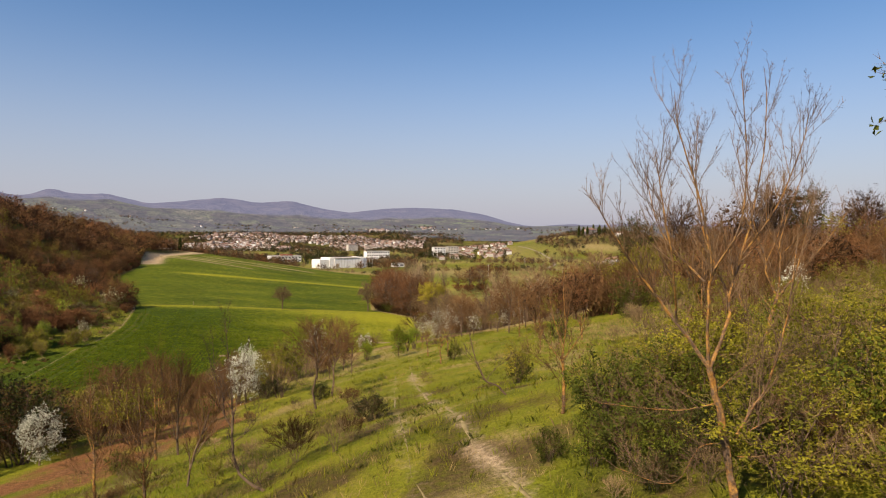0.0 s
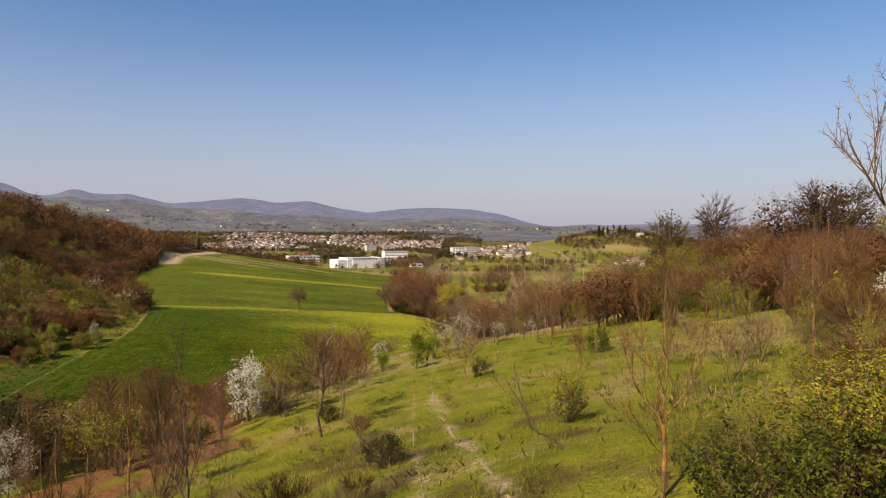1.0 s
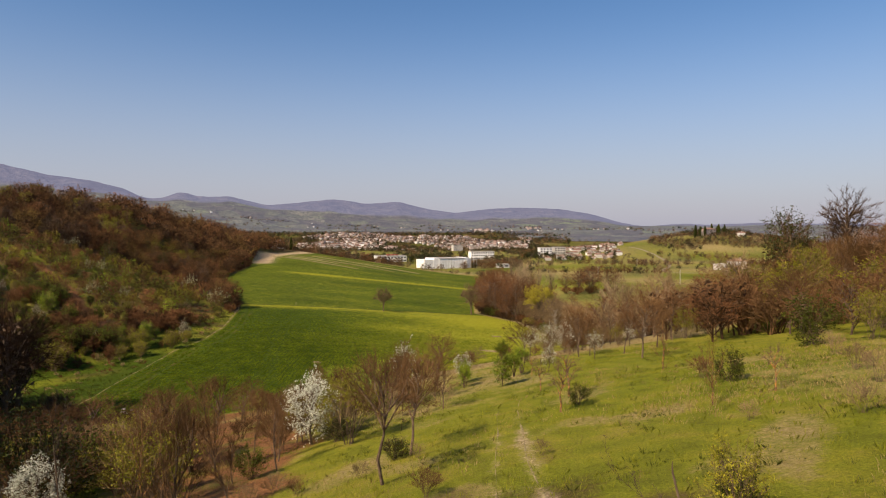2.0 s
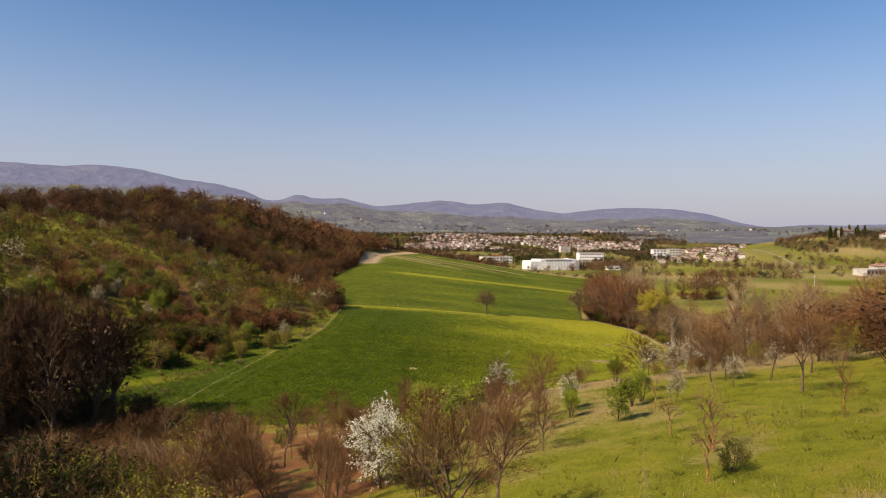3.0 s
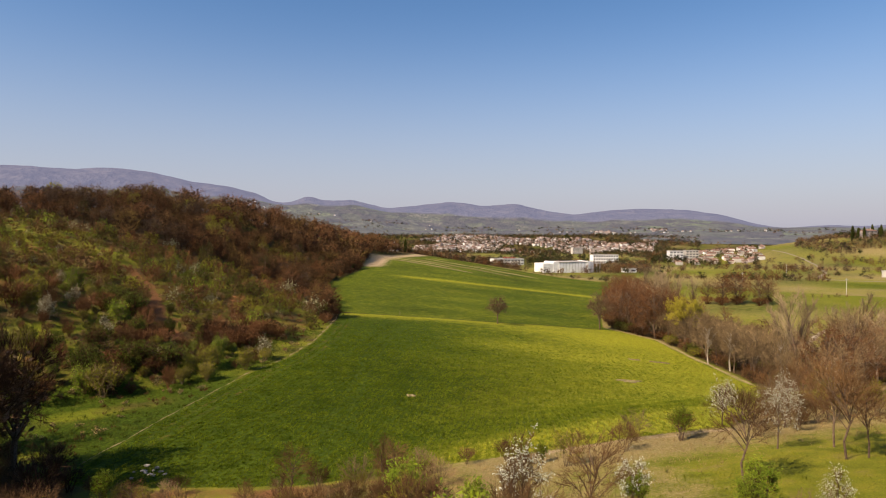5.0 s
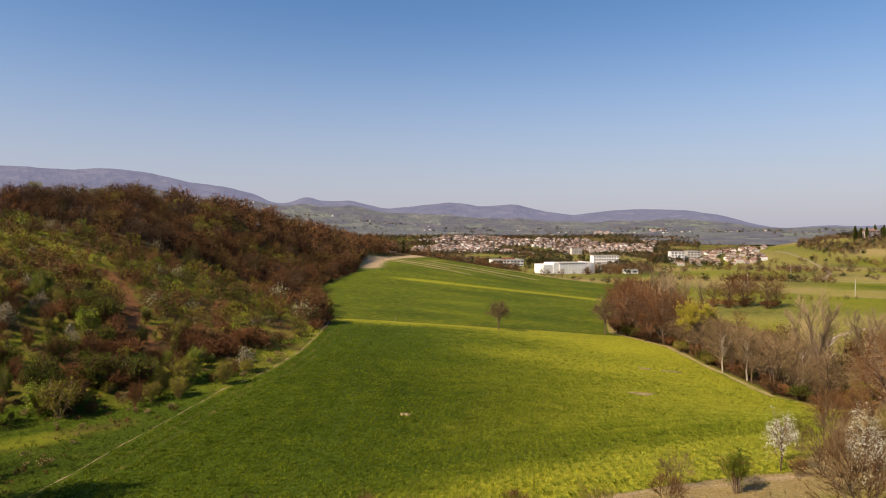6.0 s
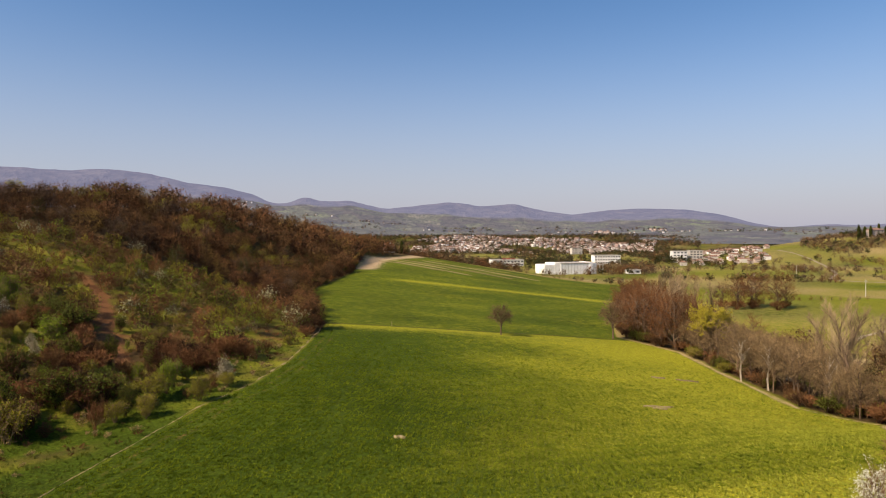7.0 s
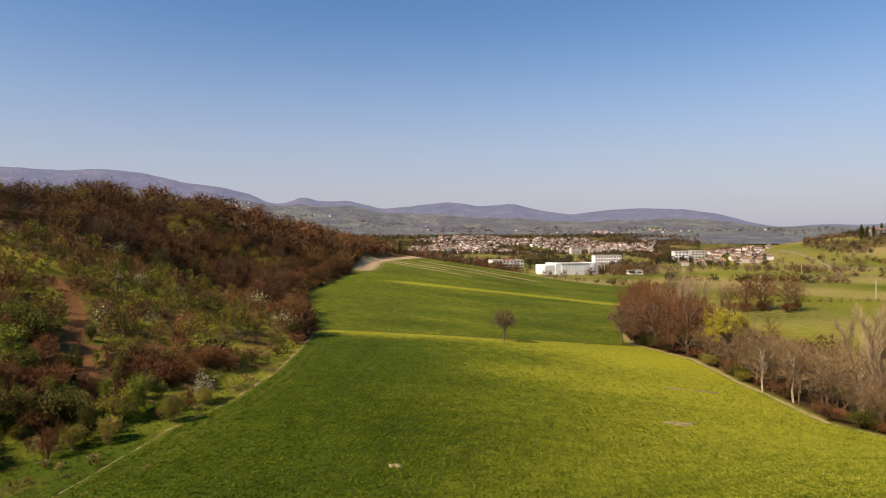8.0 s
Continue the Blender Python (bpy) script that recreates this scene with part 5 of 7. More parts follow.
# among the houses of the town and on its slopes
sprinkle(-300, 900, 1640, 2260, 12.5, 46, EVEN, 7, 13, lambda x, y: -8 < bearing(x, y) < 22 and math.sin(x / 31 + 2) + math.sin(y / 43) > -1.2)
sprinkle(-160, 640, 960, 1640, 20, 36, EVEN, 5, 11, lambda x, y: -8 < bearing(x, y) < 26 and math.sin(x / 31 + 2) + math.sin(y / 43) > 0.2)
sprinkle(-700, 1100, 1080, 2250, 34, 37, BROWN, 6, 11, lambda x, y: not -2 < bearing(x, y) < 17 and abs(bearing(x, y)) < 56 and math.sin(x / 70 + 2) + math.sin(y / 63 + x / 120) > -0.3)
# valley floor: hedgerows and copses
sprinkle(150, 420, 486, 545, 4.2, 38, [1.5, 1.5, 3, 1, 3, 2], 5, 9.5, lambda x, y: abs(y - 522 + 0.25 * (x - 205) + 3 * math.sin(x / 23)) < 5 and 160 < x < 272 and math.sin(x / 11) + math.sin(x / 4.3 + y) > -0.7)
sprinkle(140, 420, 370, 400, 3.6, 39, BROWN, 1.5, 3.2, lambda x, y: abs(y - 386) < 2.2 and 158 < x < 215)
sprinkle(230, 480, 520, 700, 9, 48, BROWN, 3, 7, lambda x, y: abs(y - 640 + 0.3 * (x - 300) + 9 * math.sin(x / 19)) < 12 or abs(x - 330 + 0.2 * (y - 500)) < 5)
sprinkle(120, 470, 600, 740, 13, 40, BROWN, 4, 9, lambda x, y: bearing(x, y) > 17 and math.sin(x / 22) + math.sin(y / 19) > 0.2)
sprinkle(-300, 160, 640, 1040, 14, 41, EVEN, 5, 10, lambda x, y: float(past_brow(x, y)) > 70 and math.sin(x / 25) + math.sin(y / 31) > 0.1 and bearing(x, y) < 12)
# the hill with the villa
sprinkle(440, 800, 790, 1000, 6.8, 42, [0.8, 0.8, 1.5, 0.8, 4, 3], 4, 9, lambda x, y: hgt(x, y) > -27 and math.sin(x / 17) + math.sin(y / 13) > -1.1 and bearing(x, y) > 29.5)
sprinkle(500, 640, 880, 960, 8, 43, GREEN, 7, 12, lambda x, y: hgt(x, y) > -10 and x > 540)
sprinkle(380, 900, 480, 800, 15, 44, BROWN, 4, 8, lambda x, y: math.sin(x / 30) + math.sin(y / 22) > 0.6)
for k in range(1500):
    w, q = radians(rng.uniform(-20, 36)), rng.uniform(2260, 3050)
    x, y = math.sin(w) * q, 35 + math.cos(w) * q
    if math.sin(x / 55) + math.sin(y / 38 + x / 90) > 0.2:
        s = rng.uniform(6, 12) / 9
        places.append((rng.choices((0, 1, 6, 7, 8, 9), EVEN)[0], pose(x, y, float(far_land(x, y)) - 0.3, 0, 0, rng.uniform(0, 360)) @ Matrix.Diagonal((s * 1.3, s * 1.3, s, 1))))
joined("far_trees", dark + bare + bare_far, places, "far hedgerows, gardens and copses of the valley", "trees")
# ---- wood on the western hill ----
rng = random.Random(12)


def in_wood(x, y):
    s = float(foot_x(y)) - x
    return x < float(crop_west(y)) - 1.6 - 0.8 * math.sin(y / 7) and y > float(wood_edge(x)) + 3 * math.sin(x / 8) and s < float(np.interp(y, [200, 255, 300, 400, 480], [150, 120, 76, 56, 48])) and y < 560 and (s > 3 or y < 480)


cheap = [crowned("", "", "", 300 + k, TWIG_DARK, tw, tw, "", h=9.5, wide=0.95, base=0.0, low=-0.6, flat=True, limbs=10, subs=5, twigs=6, twig_len=0.5, twig_r=0.045, mess=1.15, rise=0.1, rough=True, thin=0.04, leaves=230, leaf=0.19, reach=(0.66, 0.9), fluff=1.6, shade_fill=60, shade_fill_size=0.48, parts=False)
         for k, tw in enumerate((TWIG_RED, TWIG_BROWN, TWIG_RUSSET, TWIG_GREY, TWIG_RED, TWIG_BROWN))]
spots = sorted(scatter(-200, -20, 200, 560, 5.8, 3, in_wood), key=lambda p: (float(foot_x(p[1])) - p[0]) * 1.6 + abs(p[1] - 215))
rest = []
for i, (x, y) in enumerate(spots):
    if i < 280:
        ob = stand(("wood", "wood_brown", "wood", "wood_russet", "wood_brown", "wood", "wood_grey")[i % 7], x, y, rng.choice([rng.uniform(5.0, 7.0), rng.uniform(7.0, 10.5)]), group="hillside wood", wide=rng.uniform(0.85, 1.15))
    else:
        k, w = rng.choice([rng.uniform(0.55, 0.75), rng.uniform(0.8, 1.15)]), rng.uniform(0.85, 1.15)
        k *= float(np.interp(y, [280, 400], [1.0, 1.4]))
        rest.append((rng.choices(range(6), [3, 3, 2, 2, 3, 3])[0], pose(x, y, hgt(x, y) - 0.1, 0, 0, rng.uniform(0, 360)) @ Matrix.Diagonal((k * w, k * w, k, 1))))
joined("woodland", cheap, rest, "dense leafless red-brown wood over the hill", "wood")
for x, y in ((-66, 232), (-75, 250), (-58, 262), (-64, 300), (-57, 330), (-70, 285), (-88, 262), (-100, 230), (-52, 372), (-60, 360), (-72, 268), (-80, 275), (-62, 285), (-66, 318), (-58, 300), (-77, 300), (-92, 280), (-60, 340), (-66, 350), (-56, 350), (-84, 240), (-54, 318), (-71, 330)):
    stand("ivy_tree", x, y, rng.uniform(6.5, 9), group="hillside wood", wide=0.85)
# budding trees along the crest
for k in range(26):
    x, y = -150 + 3.6 * k + rng.uniform(-2, 2), rng.uniform(262, 330)
    if in_wood(x, y):
        stand("olive_tree", x, y, rng.uniform(7.5, 10), group="hillside wood", wide=1.15, label="tree in olive-yellow bud in the hillside wood")

# shrubs under the eaves of the wood
for x, y in scatter(-54, -24, 204, 470, 3.4, 52, lambda x, y: -3.4 < x - float(crop_west(y)) < -0.4 and y > 206):
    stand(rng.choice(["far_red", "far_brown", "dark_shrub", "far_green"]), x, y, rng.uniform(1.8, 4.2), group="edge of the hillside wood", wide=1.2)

# scrub on its open slope
def open_slope(x, y):
    s = float(foot_x(y)) - x
    path = float(np.interp(y, [160, 166, 174, 194, 204], [-45, -48.5, -54, -65.5, -75]))
    return s > 0 and y < float(wood_edge(x)) + 3 and not (162 < y < 206 and abs(x - path) < 1.6) and (s > 8 or math.sin(x * 0.7) + math.sin(y * 0.5) > 0.3)


low_growth = [crowned("", "", "", 700 + k, BARK, tw, lf, "", h=1.3, r=0.02, wide=1.7, twig_len=0.5, twig_r=0.035, thin=0.02, shrub=True, base=0.0, rough=True, flat=True, limbs=5, subs=3, twigs=8, low=0.0, rise=0.3, leaves=nl, leaf=0.12, parts=False)
              for k, (tw, lf, nl) in enumerate(((TWIG_RED, None, 0), (TWIG_BROWN, None, 0), (TWIG_TAN, LEAF_OLIVE, 60), (TWIG_TAN, LEAF_FRESH, 60), (TWIG_TAN, DRY_GRASS, 60)))]
joined("undergrowth", low_growth, [(rng.choices(range(5), [5, 4, 2.5, 1.5, 2])[0], pose(x, y, hgt(x, y) - 0.05, 0, 0, rng.uniform(0, 360)) @ Matrix.Scale(rng.uniform(0.35, 1.0), 4))
       for x, y in scatter(-125, -28, 122, 248, 2.6, 6, open_slope)], "low brown and olive undergrowth on the slope", "undergrowth")


def on_scrub(x, y):
    s = float(foot_x(y)) - x
    path = float(np.interp(y, [160, 166, 174, 194, 204], [-45, -48.5, -54, -65.5, -75]))
    near_foot = s < 9 and 163 < y < 205 and math.sin(x * 0.5) + math.sin(y * 0.37) > -0.4
    return s > (0.5 if y > 163 else -3.5) and not near_foot and y < float(wood_edge(x)) + 1 and abs(y - float(np.interp(x, *RIDE))) > (1.6 + 1.2 * math.sin(x) if x < -78 else 0) and not (162 < y < 206 and abs(x - path) < 2.2)


far_scrub = [crowned("", "", "", 760 + k, BARK, tw, lf, "", h=2.6, r=0.03, wide=1.15, twig_len=0.5, twig_r=0.03, thin=0.02, shrub=True, base=0.0, rough=True, flat=True, limbs=8, subs=4, twigs=6, low=-0.3, rise=0.3, mess=0.8, leaves=260, leaf=0.1, parts=False)
             for k, (tw, lf) in enumerate(((TWIG_RED, TWIG_RED), (TWIG_BROWN, TWIG_BROWN), (TWIG_BROWN, LEAF_OLIVE), (TWIG_BROWN, LEAF_FRESH), (TWIG_DARK, LEAF_GREEN), (TWIG_BROWN, LEAF_CREAM)))]
upper = []
SCRUB = ["far_red", "far_brown", "far_olive", "far_fresh", "far_green", "far_cream"]
for x, y in scatter(-125, -28, 122, 248, 3.2, 5, on_scrub):
    lush = math.sin(x / 9 + 1) + math.sin(y / 7 + x / 15)
    lush += 1.5 * (x < -84)
    weights = [4, 3.6, 2.4, 1.0, 2.6, 0.5] if lush < 0.1 else [1.6, 1.6, 4, 2.6, 3, 1.3]
    key = rng.choices(SCRUB, weights)[0]
    tall, w = rng.choice([rng.uniform(1.0, 2.2), rng.uniform(1.8, 3.2), rng.uniform(3.2, 5.6)]), rng.uniform(0.5, 1.1)
    if y > 178 or x < -80:
        upper.append((SCRUB.index(key), pose(x, y, hgt(x, y) - 0.1, 0, 0, rng.uniform(0, 360)) @ Matrix.Diagonal((tall / 2.6 * w, tall / 2.6 * w, tall / 2.6, 1))))
    else:
        stand(key, x, y, tall, group="scrub on the slope", wide=w)
joined("upper_scrub", far_scrub, upper, "mixed brown, olive and green scrub high on the slope", "scrub")
for x, y, key, tall in ((-32.4, 161.8, "far_brown", 2.0), (-44, 150, "far_cream", 3.4), (-40, 152, "rounded", 3.5), (-46, 146, "far_green", 3.0), (-36, 168, "rounded", 3.0),
                        (-31, 186, "far_brown", 2.8), (-29.5, 196, "far_olive", 2.0), (-37, 178, "far_red", 3.0), (-43, 158, "far_brown", 3.2), (-50, 143, "far_red", 2.8)):
    stand(key, x, y, tall)

tufty = [(rng.choice([0, 1, 1, 4, 4]), pose(x, y, hgt(x, y) - 0.05, 0, 0, rng.uniform(0, 360)) @ Matrix.Scale(rng.uniform(0.25, 0.75), 4))
         for x, y in scatter(-84, -26, 108, 206, 2.6, 61, lambda x, y: float(foot_x(y)) - 7 < x < float(crop_west(y)) - 1.2 and math.sin(x * 0.45 + 1) + math.sin(y * 0.33) > -0.5)]
joined("brambles", low_growth, tufty, "low brown brambles and dry stalks on the rough strip", "brambles")


def stones():
    """A small heap of pale rubble at the edge of the field."""
    r = random.Random(3)
    heap = tagged(new("rubble_heap"), "small heap of pale rubble stones beside the crop", "stones")
    for k in range(14):
        bm = bmesh.new()
        bmesh.ops.create_icosphere(bm, subdivisions=1, radius=r.uniform(0.08, 0.24))
        for v in bm.verts:
            v.co = Vector((v.co.x * 1.3, v.co.y, v.co.z * 0.7)) * r.uniform(0.8, 1.2) + Vector((0, 0, 0.1))
        me = bpy.data.meshes.new("stone")
        bm.to_mesh(me)
        bm.free()
        me.materials.append(STONE)
        ob = new("stone", me)
        ob.parent = heap
        ob.matrix_basis = pose(r.gauss(0, 0.9), r.gauss(0, 0.7), 0, 0, 0, r.uniform(0, 360))
    heap.matrix_basis = pose(-27, 108.8, hgt(-27, 108.8))


stones()
bm = bmesh.new()
bmesh.ops.create_cone(bm, cap_ends=True, segments=7, radius1=0.06, radius2=0.05, depth=1.3)
me = bpy.data.meshes.new("fence_post")
bm.to_mesh(me)
bm.free()
me.materials.append(BARK_GREY)
post = tagged(new("fence_post", me), "short pale post standing at the edge of the crop", "post")
post.matrix_basis = pose(-11.2, 228.5, hgt(-11.2, 228.5) + 0.6, 3)

# dark red-brown thickets low on the slope
for cx, cy, spread, count in ((-40, 169, 5.5, 16), (-50, 158, 5.0, 12), (-46, 149, 4.0, 8), (-60, 172, 5.0, 8), (-36, 181, 4.0, 7)):
    for k in range(count):
        w, q = k * 2.4, spread * math.sqrt((k + 0.5) / count)
        x, y = cx + q * math.cos(w), cy + q * math.sin(w)
        path = float(np.interp(y, [160, 166, 174, 194, 204], [-45, -48.5, -54, -65.5, -75]))
        if abs(x - path) > 2.6 or y < 158:
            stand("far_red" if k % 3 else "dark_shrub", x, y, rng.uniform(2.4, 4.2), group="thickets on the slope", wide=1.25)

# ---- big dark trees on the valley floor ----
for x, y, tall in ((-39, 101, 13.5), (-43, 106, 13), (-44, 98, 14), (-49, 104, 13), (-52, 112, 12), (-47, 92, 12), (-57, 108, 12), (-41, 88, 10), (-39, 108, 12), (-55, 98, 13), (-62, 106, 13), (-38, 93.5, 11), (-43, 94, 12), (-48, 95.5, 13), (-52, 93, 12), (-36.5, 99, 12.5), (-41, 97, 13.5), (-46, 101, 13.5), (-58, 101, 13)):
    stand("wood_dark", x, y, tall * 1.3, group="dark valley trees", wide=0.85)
# dark understorey added to stand for the shade beneath these trees
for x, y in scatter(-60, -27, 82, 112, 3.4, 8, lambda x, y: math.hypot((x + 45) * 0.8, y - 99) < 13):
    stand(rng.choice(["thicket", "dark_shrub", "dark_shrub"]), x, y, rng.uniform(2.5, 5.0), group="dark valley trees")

# ---- woods along the stream ----
for x, y in scatter(50, 110, 236, 330, 4.9, 7, lambda x, y: x > float(crop_east(y)) + 3 and x < float(crop_east(y)) + 26):
    stand(rng.choice(["stream_wood", "stream_wood", "stream_wood", "stream_tree"]), x, y, rng.choice([rng.uniform(8.5, 12), rng.uniform(12, 17)]), group="stream-side wood", wide=rng.uniform(0.8, 1.15))
for x, y in scatter(58, 90, 150, 240, 4.1, 9, lambda x, y: float(crop_east(y)) + 3.0 < x < float(crop_east(y)) + 14):
    stand("stream_tree", x, y, rng.uniform(8.5, 13), group="stream-side wood", wide=rng.uniform(1.0, 1.4))
for x, y in scatter(48, 90, 140, 275, 3.0, 29, lambda x, y: float(crop_east(y)) + 1.8 < x < float(crop_east(y)) + 8):
    stand(rng.choices(["far_brown", "far_green", "dark_shrub", "far_red", "far_olive"], [3, 2.2, 2, 2.5, 1.5])[0], x, y, rng.uniform(1.4, 4.2), group="undergrowth along the stream", wide=1.3)
for x, y, tall in ((64.2, 202.0, 11.5), (66.4, 195.0, 12), (73.6, 186.4, 12.5)):
    stand("pale_tree", x, y, tall, group="stream-side wood")
for x, y, tall in ((77, 181, 10), (80.5, 178, 11), (84, 175, 10.5), (74, 190.5, 9.5), (89, 171, 11)):
    stand("ivy_tree", x, y, tall, group="stream-side wood", wide=0.5)
for x, y, tall in ((75.5, 184, 22.5), (79, 190, 21), (84, 180, 22), (81, 200, 18), (90, 192, 19), (88, 172, 17), (97, 185, 18), (99, 205, 17), (106, 195, 18), (76, 166, 13), (93, 215, 15),
                   (70, 268, 19), (76, 273, 21), (82, 279, 20), (72, 281, 20), (88, 285, 19), (79, 288, 21), (95, 292, 18), (66, 260, 17), (64, 141, 12), (72, 148, 13.5), (80, 146, 13), (71, 137, 11.5)):
    stand("poplar", x, y, tall, group="poplars by the stream", wide=1.3)
for x, y in scatter(80, 130, 150, 235, 9.0, 10, lambda x, y: x > float(crop_east(y)) + 16):
    stand(rng.choice(["stream_tree", "wood_brown", "stream_wood"]), x, y, rng.uniform(7, 12), group="stream-side wood")
for x, y in scatter(24, 112, 106, 186, 4.4, 27, lambda x, y: float(crop_east(y)) + 4.5 < x < float(crop_east(y)) + 27):
    stand(rng.choice(["stream_tree", "pale_tree", "stream_wood", "stream_tree"]), x, y, rng.uniform(5.5, 10), group="stream-side wood", wide=1.15)
stand("lone", 16.4, 231.4, 8.8, wide=1.1)
stand("lone", 49, 246, 12.0, label="tall leafless tree at the edge of the stream-side wood")
stand("willow", 66, 222, 14.5)
# clump of broad trees in the meadow beyond
for x, y, tall in ((132, 352, 15), (141, 356, 17), (149, 350, 16), (137, 362, 15), (156, 357, 14), (145, 362, 16), (128, 358, 13)):
    stand("stream_wood", x, y, tall, group="clump in the meadow", wide=1.3)
    stand("far_red", x - 1.5, y - 3, 4.5, group="clump in the meadow", wide=1.5)

# ---- wood beside the spur on the east ----
for x, y in scatter(36, 100, 58, 128, 4.5, 14, lambda x, y: x > 31 + 0.3 * abs(y - 72) and y < 74 + 0.62 * x):
    stand(rng.choices(["stream_wood", "wood", "thicket", "far_brown", "rounded", "olive_shrub"], [2.4, 2.4, 1.5, 2, 4.2, 0.9])[0], x, y, rng.uniform(4, 8), group="wood beside the spur", wide=1.15)
for x, y, key, tall in ((67.5, 109.6, "ivy_tree", 13.5), (73, 105, "wood_dark", 14), (70, 112, "wood_brown", 12), (76, 94.5, "wood_brown", 11), (77.6, 89.7, "wood_dark", 12.5), (81, 86, "ivy_tree", 11.8),
                        (84, 92, "wood_brown", 12.5), (86, 80, "wood_dark", 12), (64, 104, "ivy_tree", 9), (90, 84, "wood_brown", 13), (92, 74, "wood_brown", 12), (97, 80, "wood_brown", 14),
                        (49, 84, "olive_tree", 9.5), (46.5, 88, "olive_tree", 7.5), (31.5, 62, "green_shrub", 4.0), (34, 59.5, "olive_shrub", 3.8), (43, 85, "rounded", 7.4), (38, 92, "rounded", 6.5), (32, 84.5, "rounded", 6)):
    stand(key, x, y, tall)

def rut_free(x, y):
    mid = np.interp(y, [10, 25, 34, 44, 56, 64], [-1.5, -0.3, 1.9, 4.3, 7.6, 10.4])
    k = 1 - 0.3 * sstep(30, 50, y)
    return (np.minimum(np.abs(x - mid - 0.8 * k), np.abs(x - mid + 0.85 * k)) > 0.09) | (y > 62)


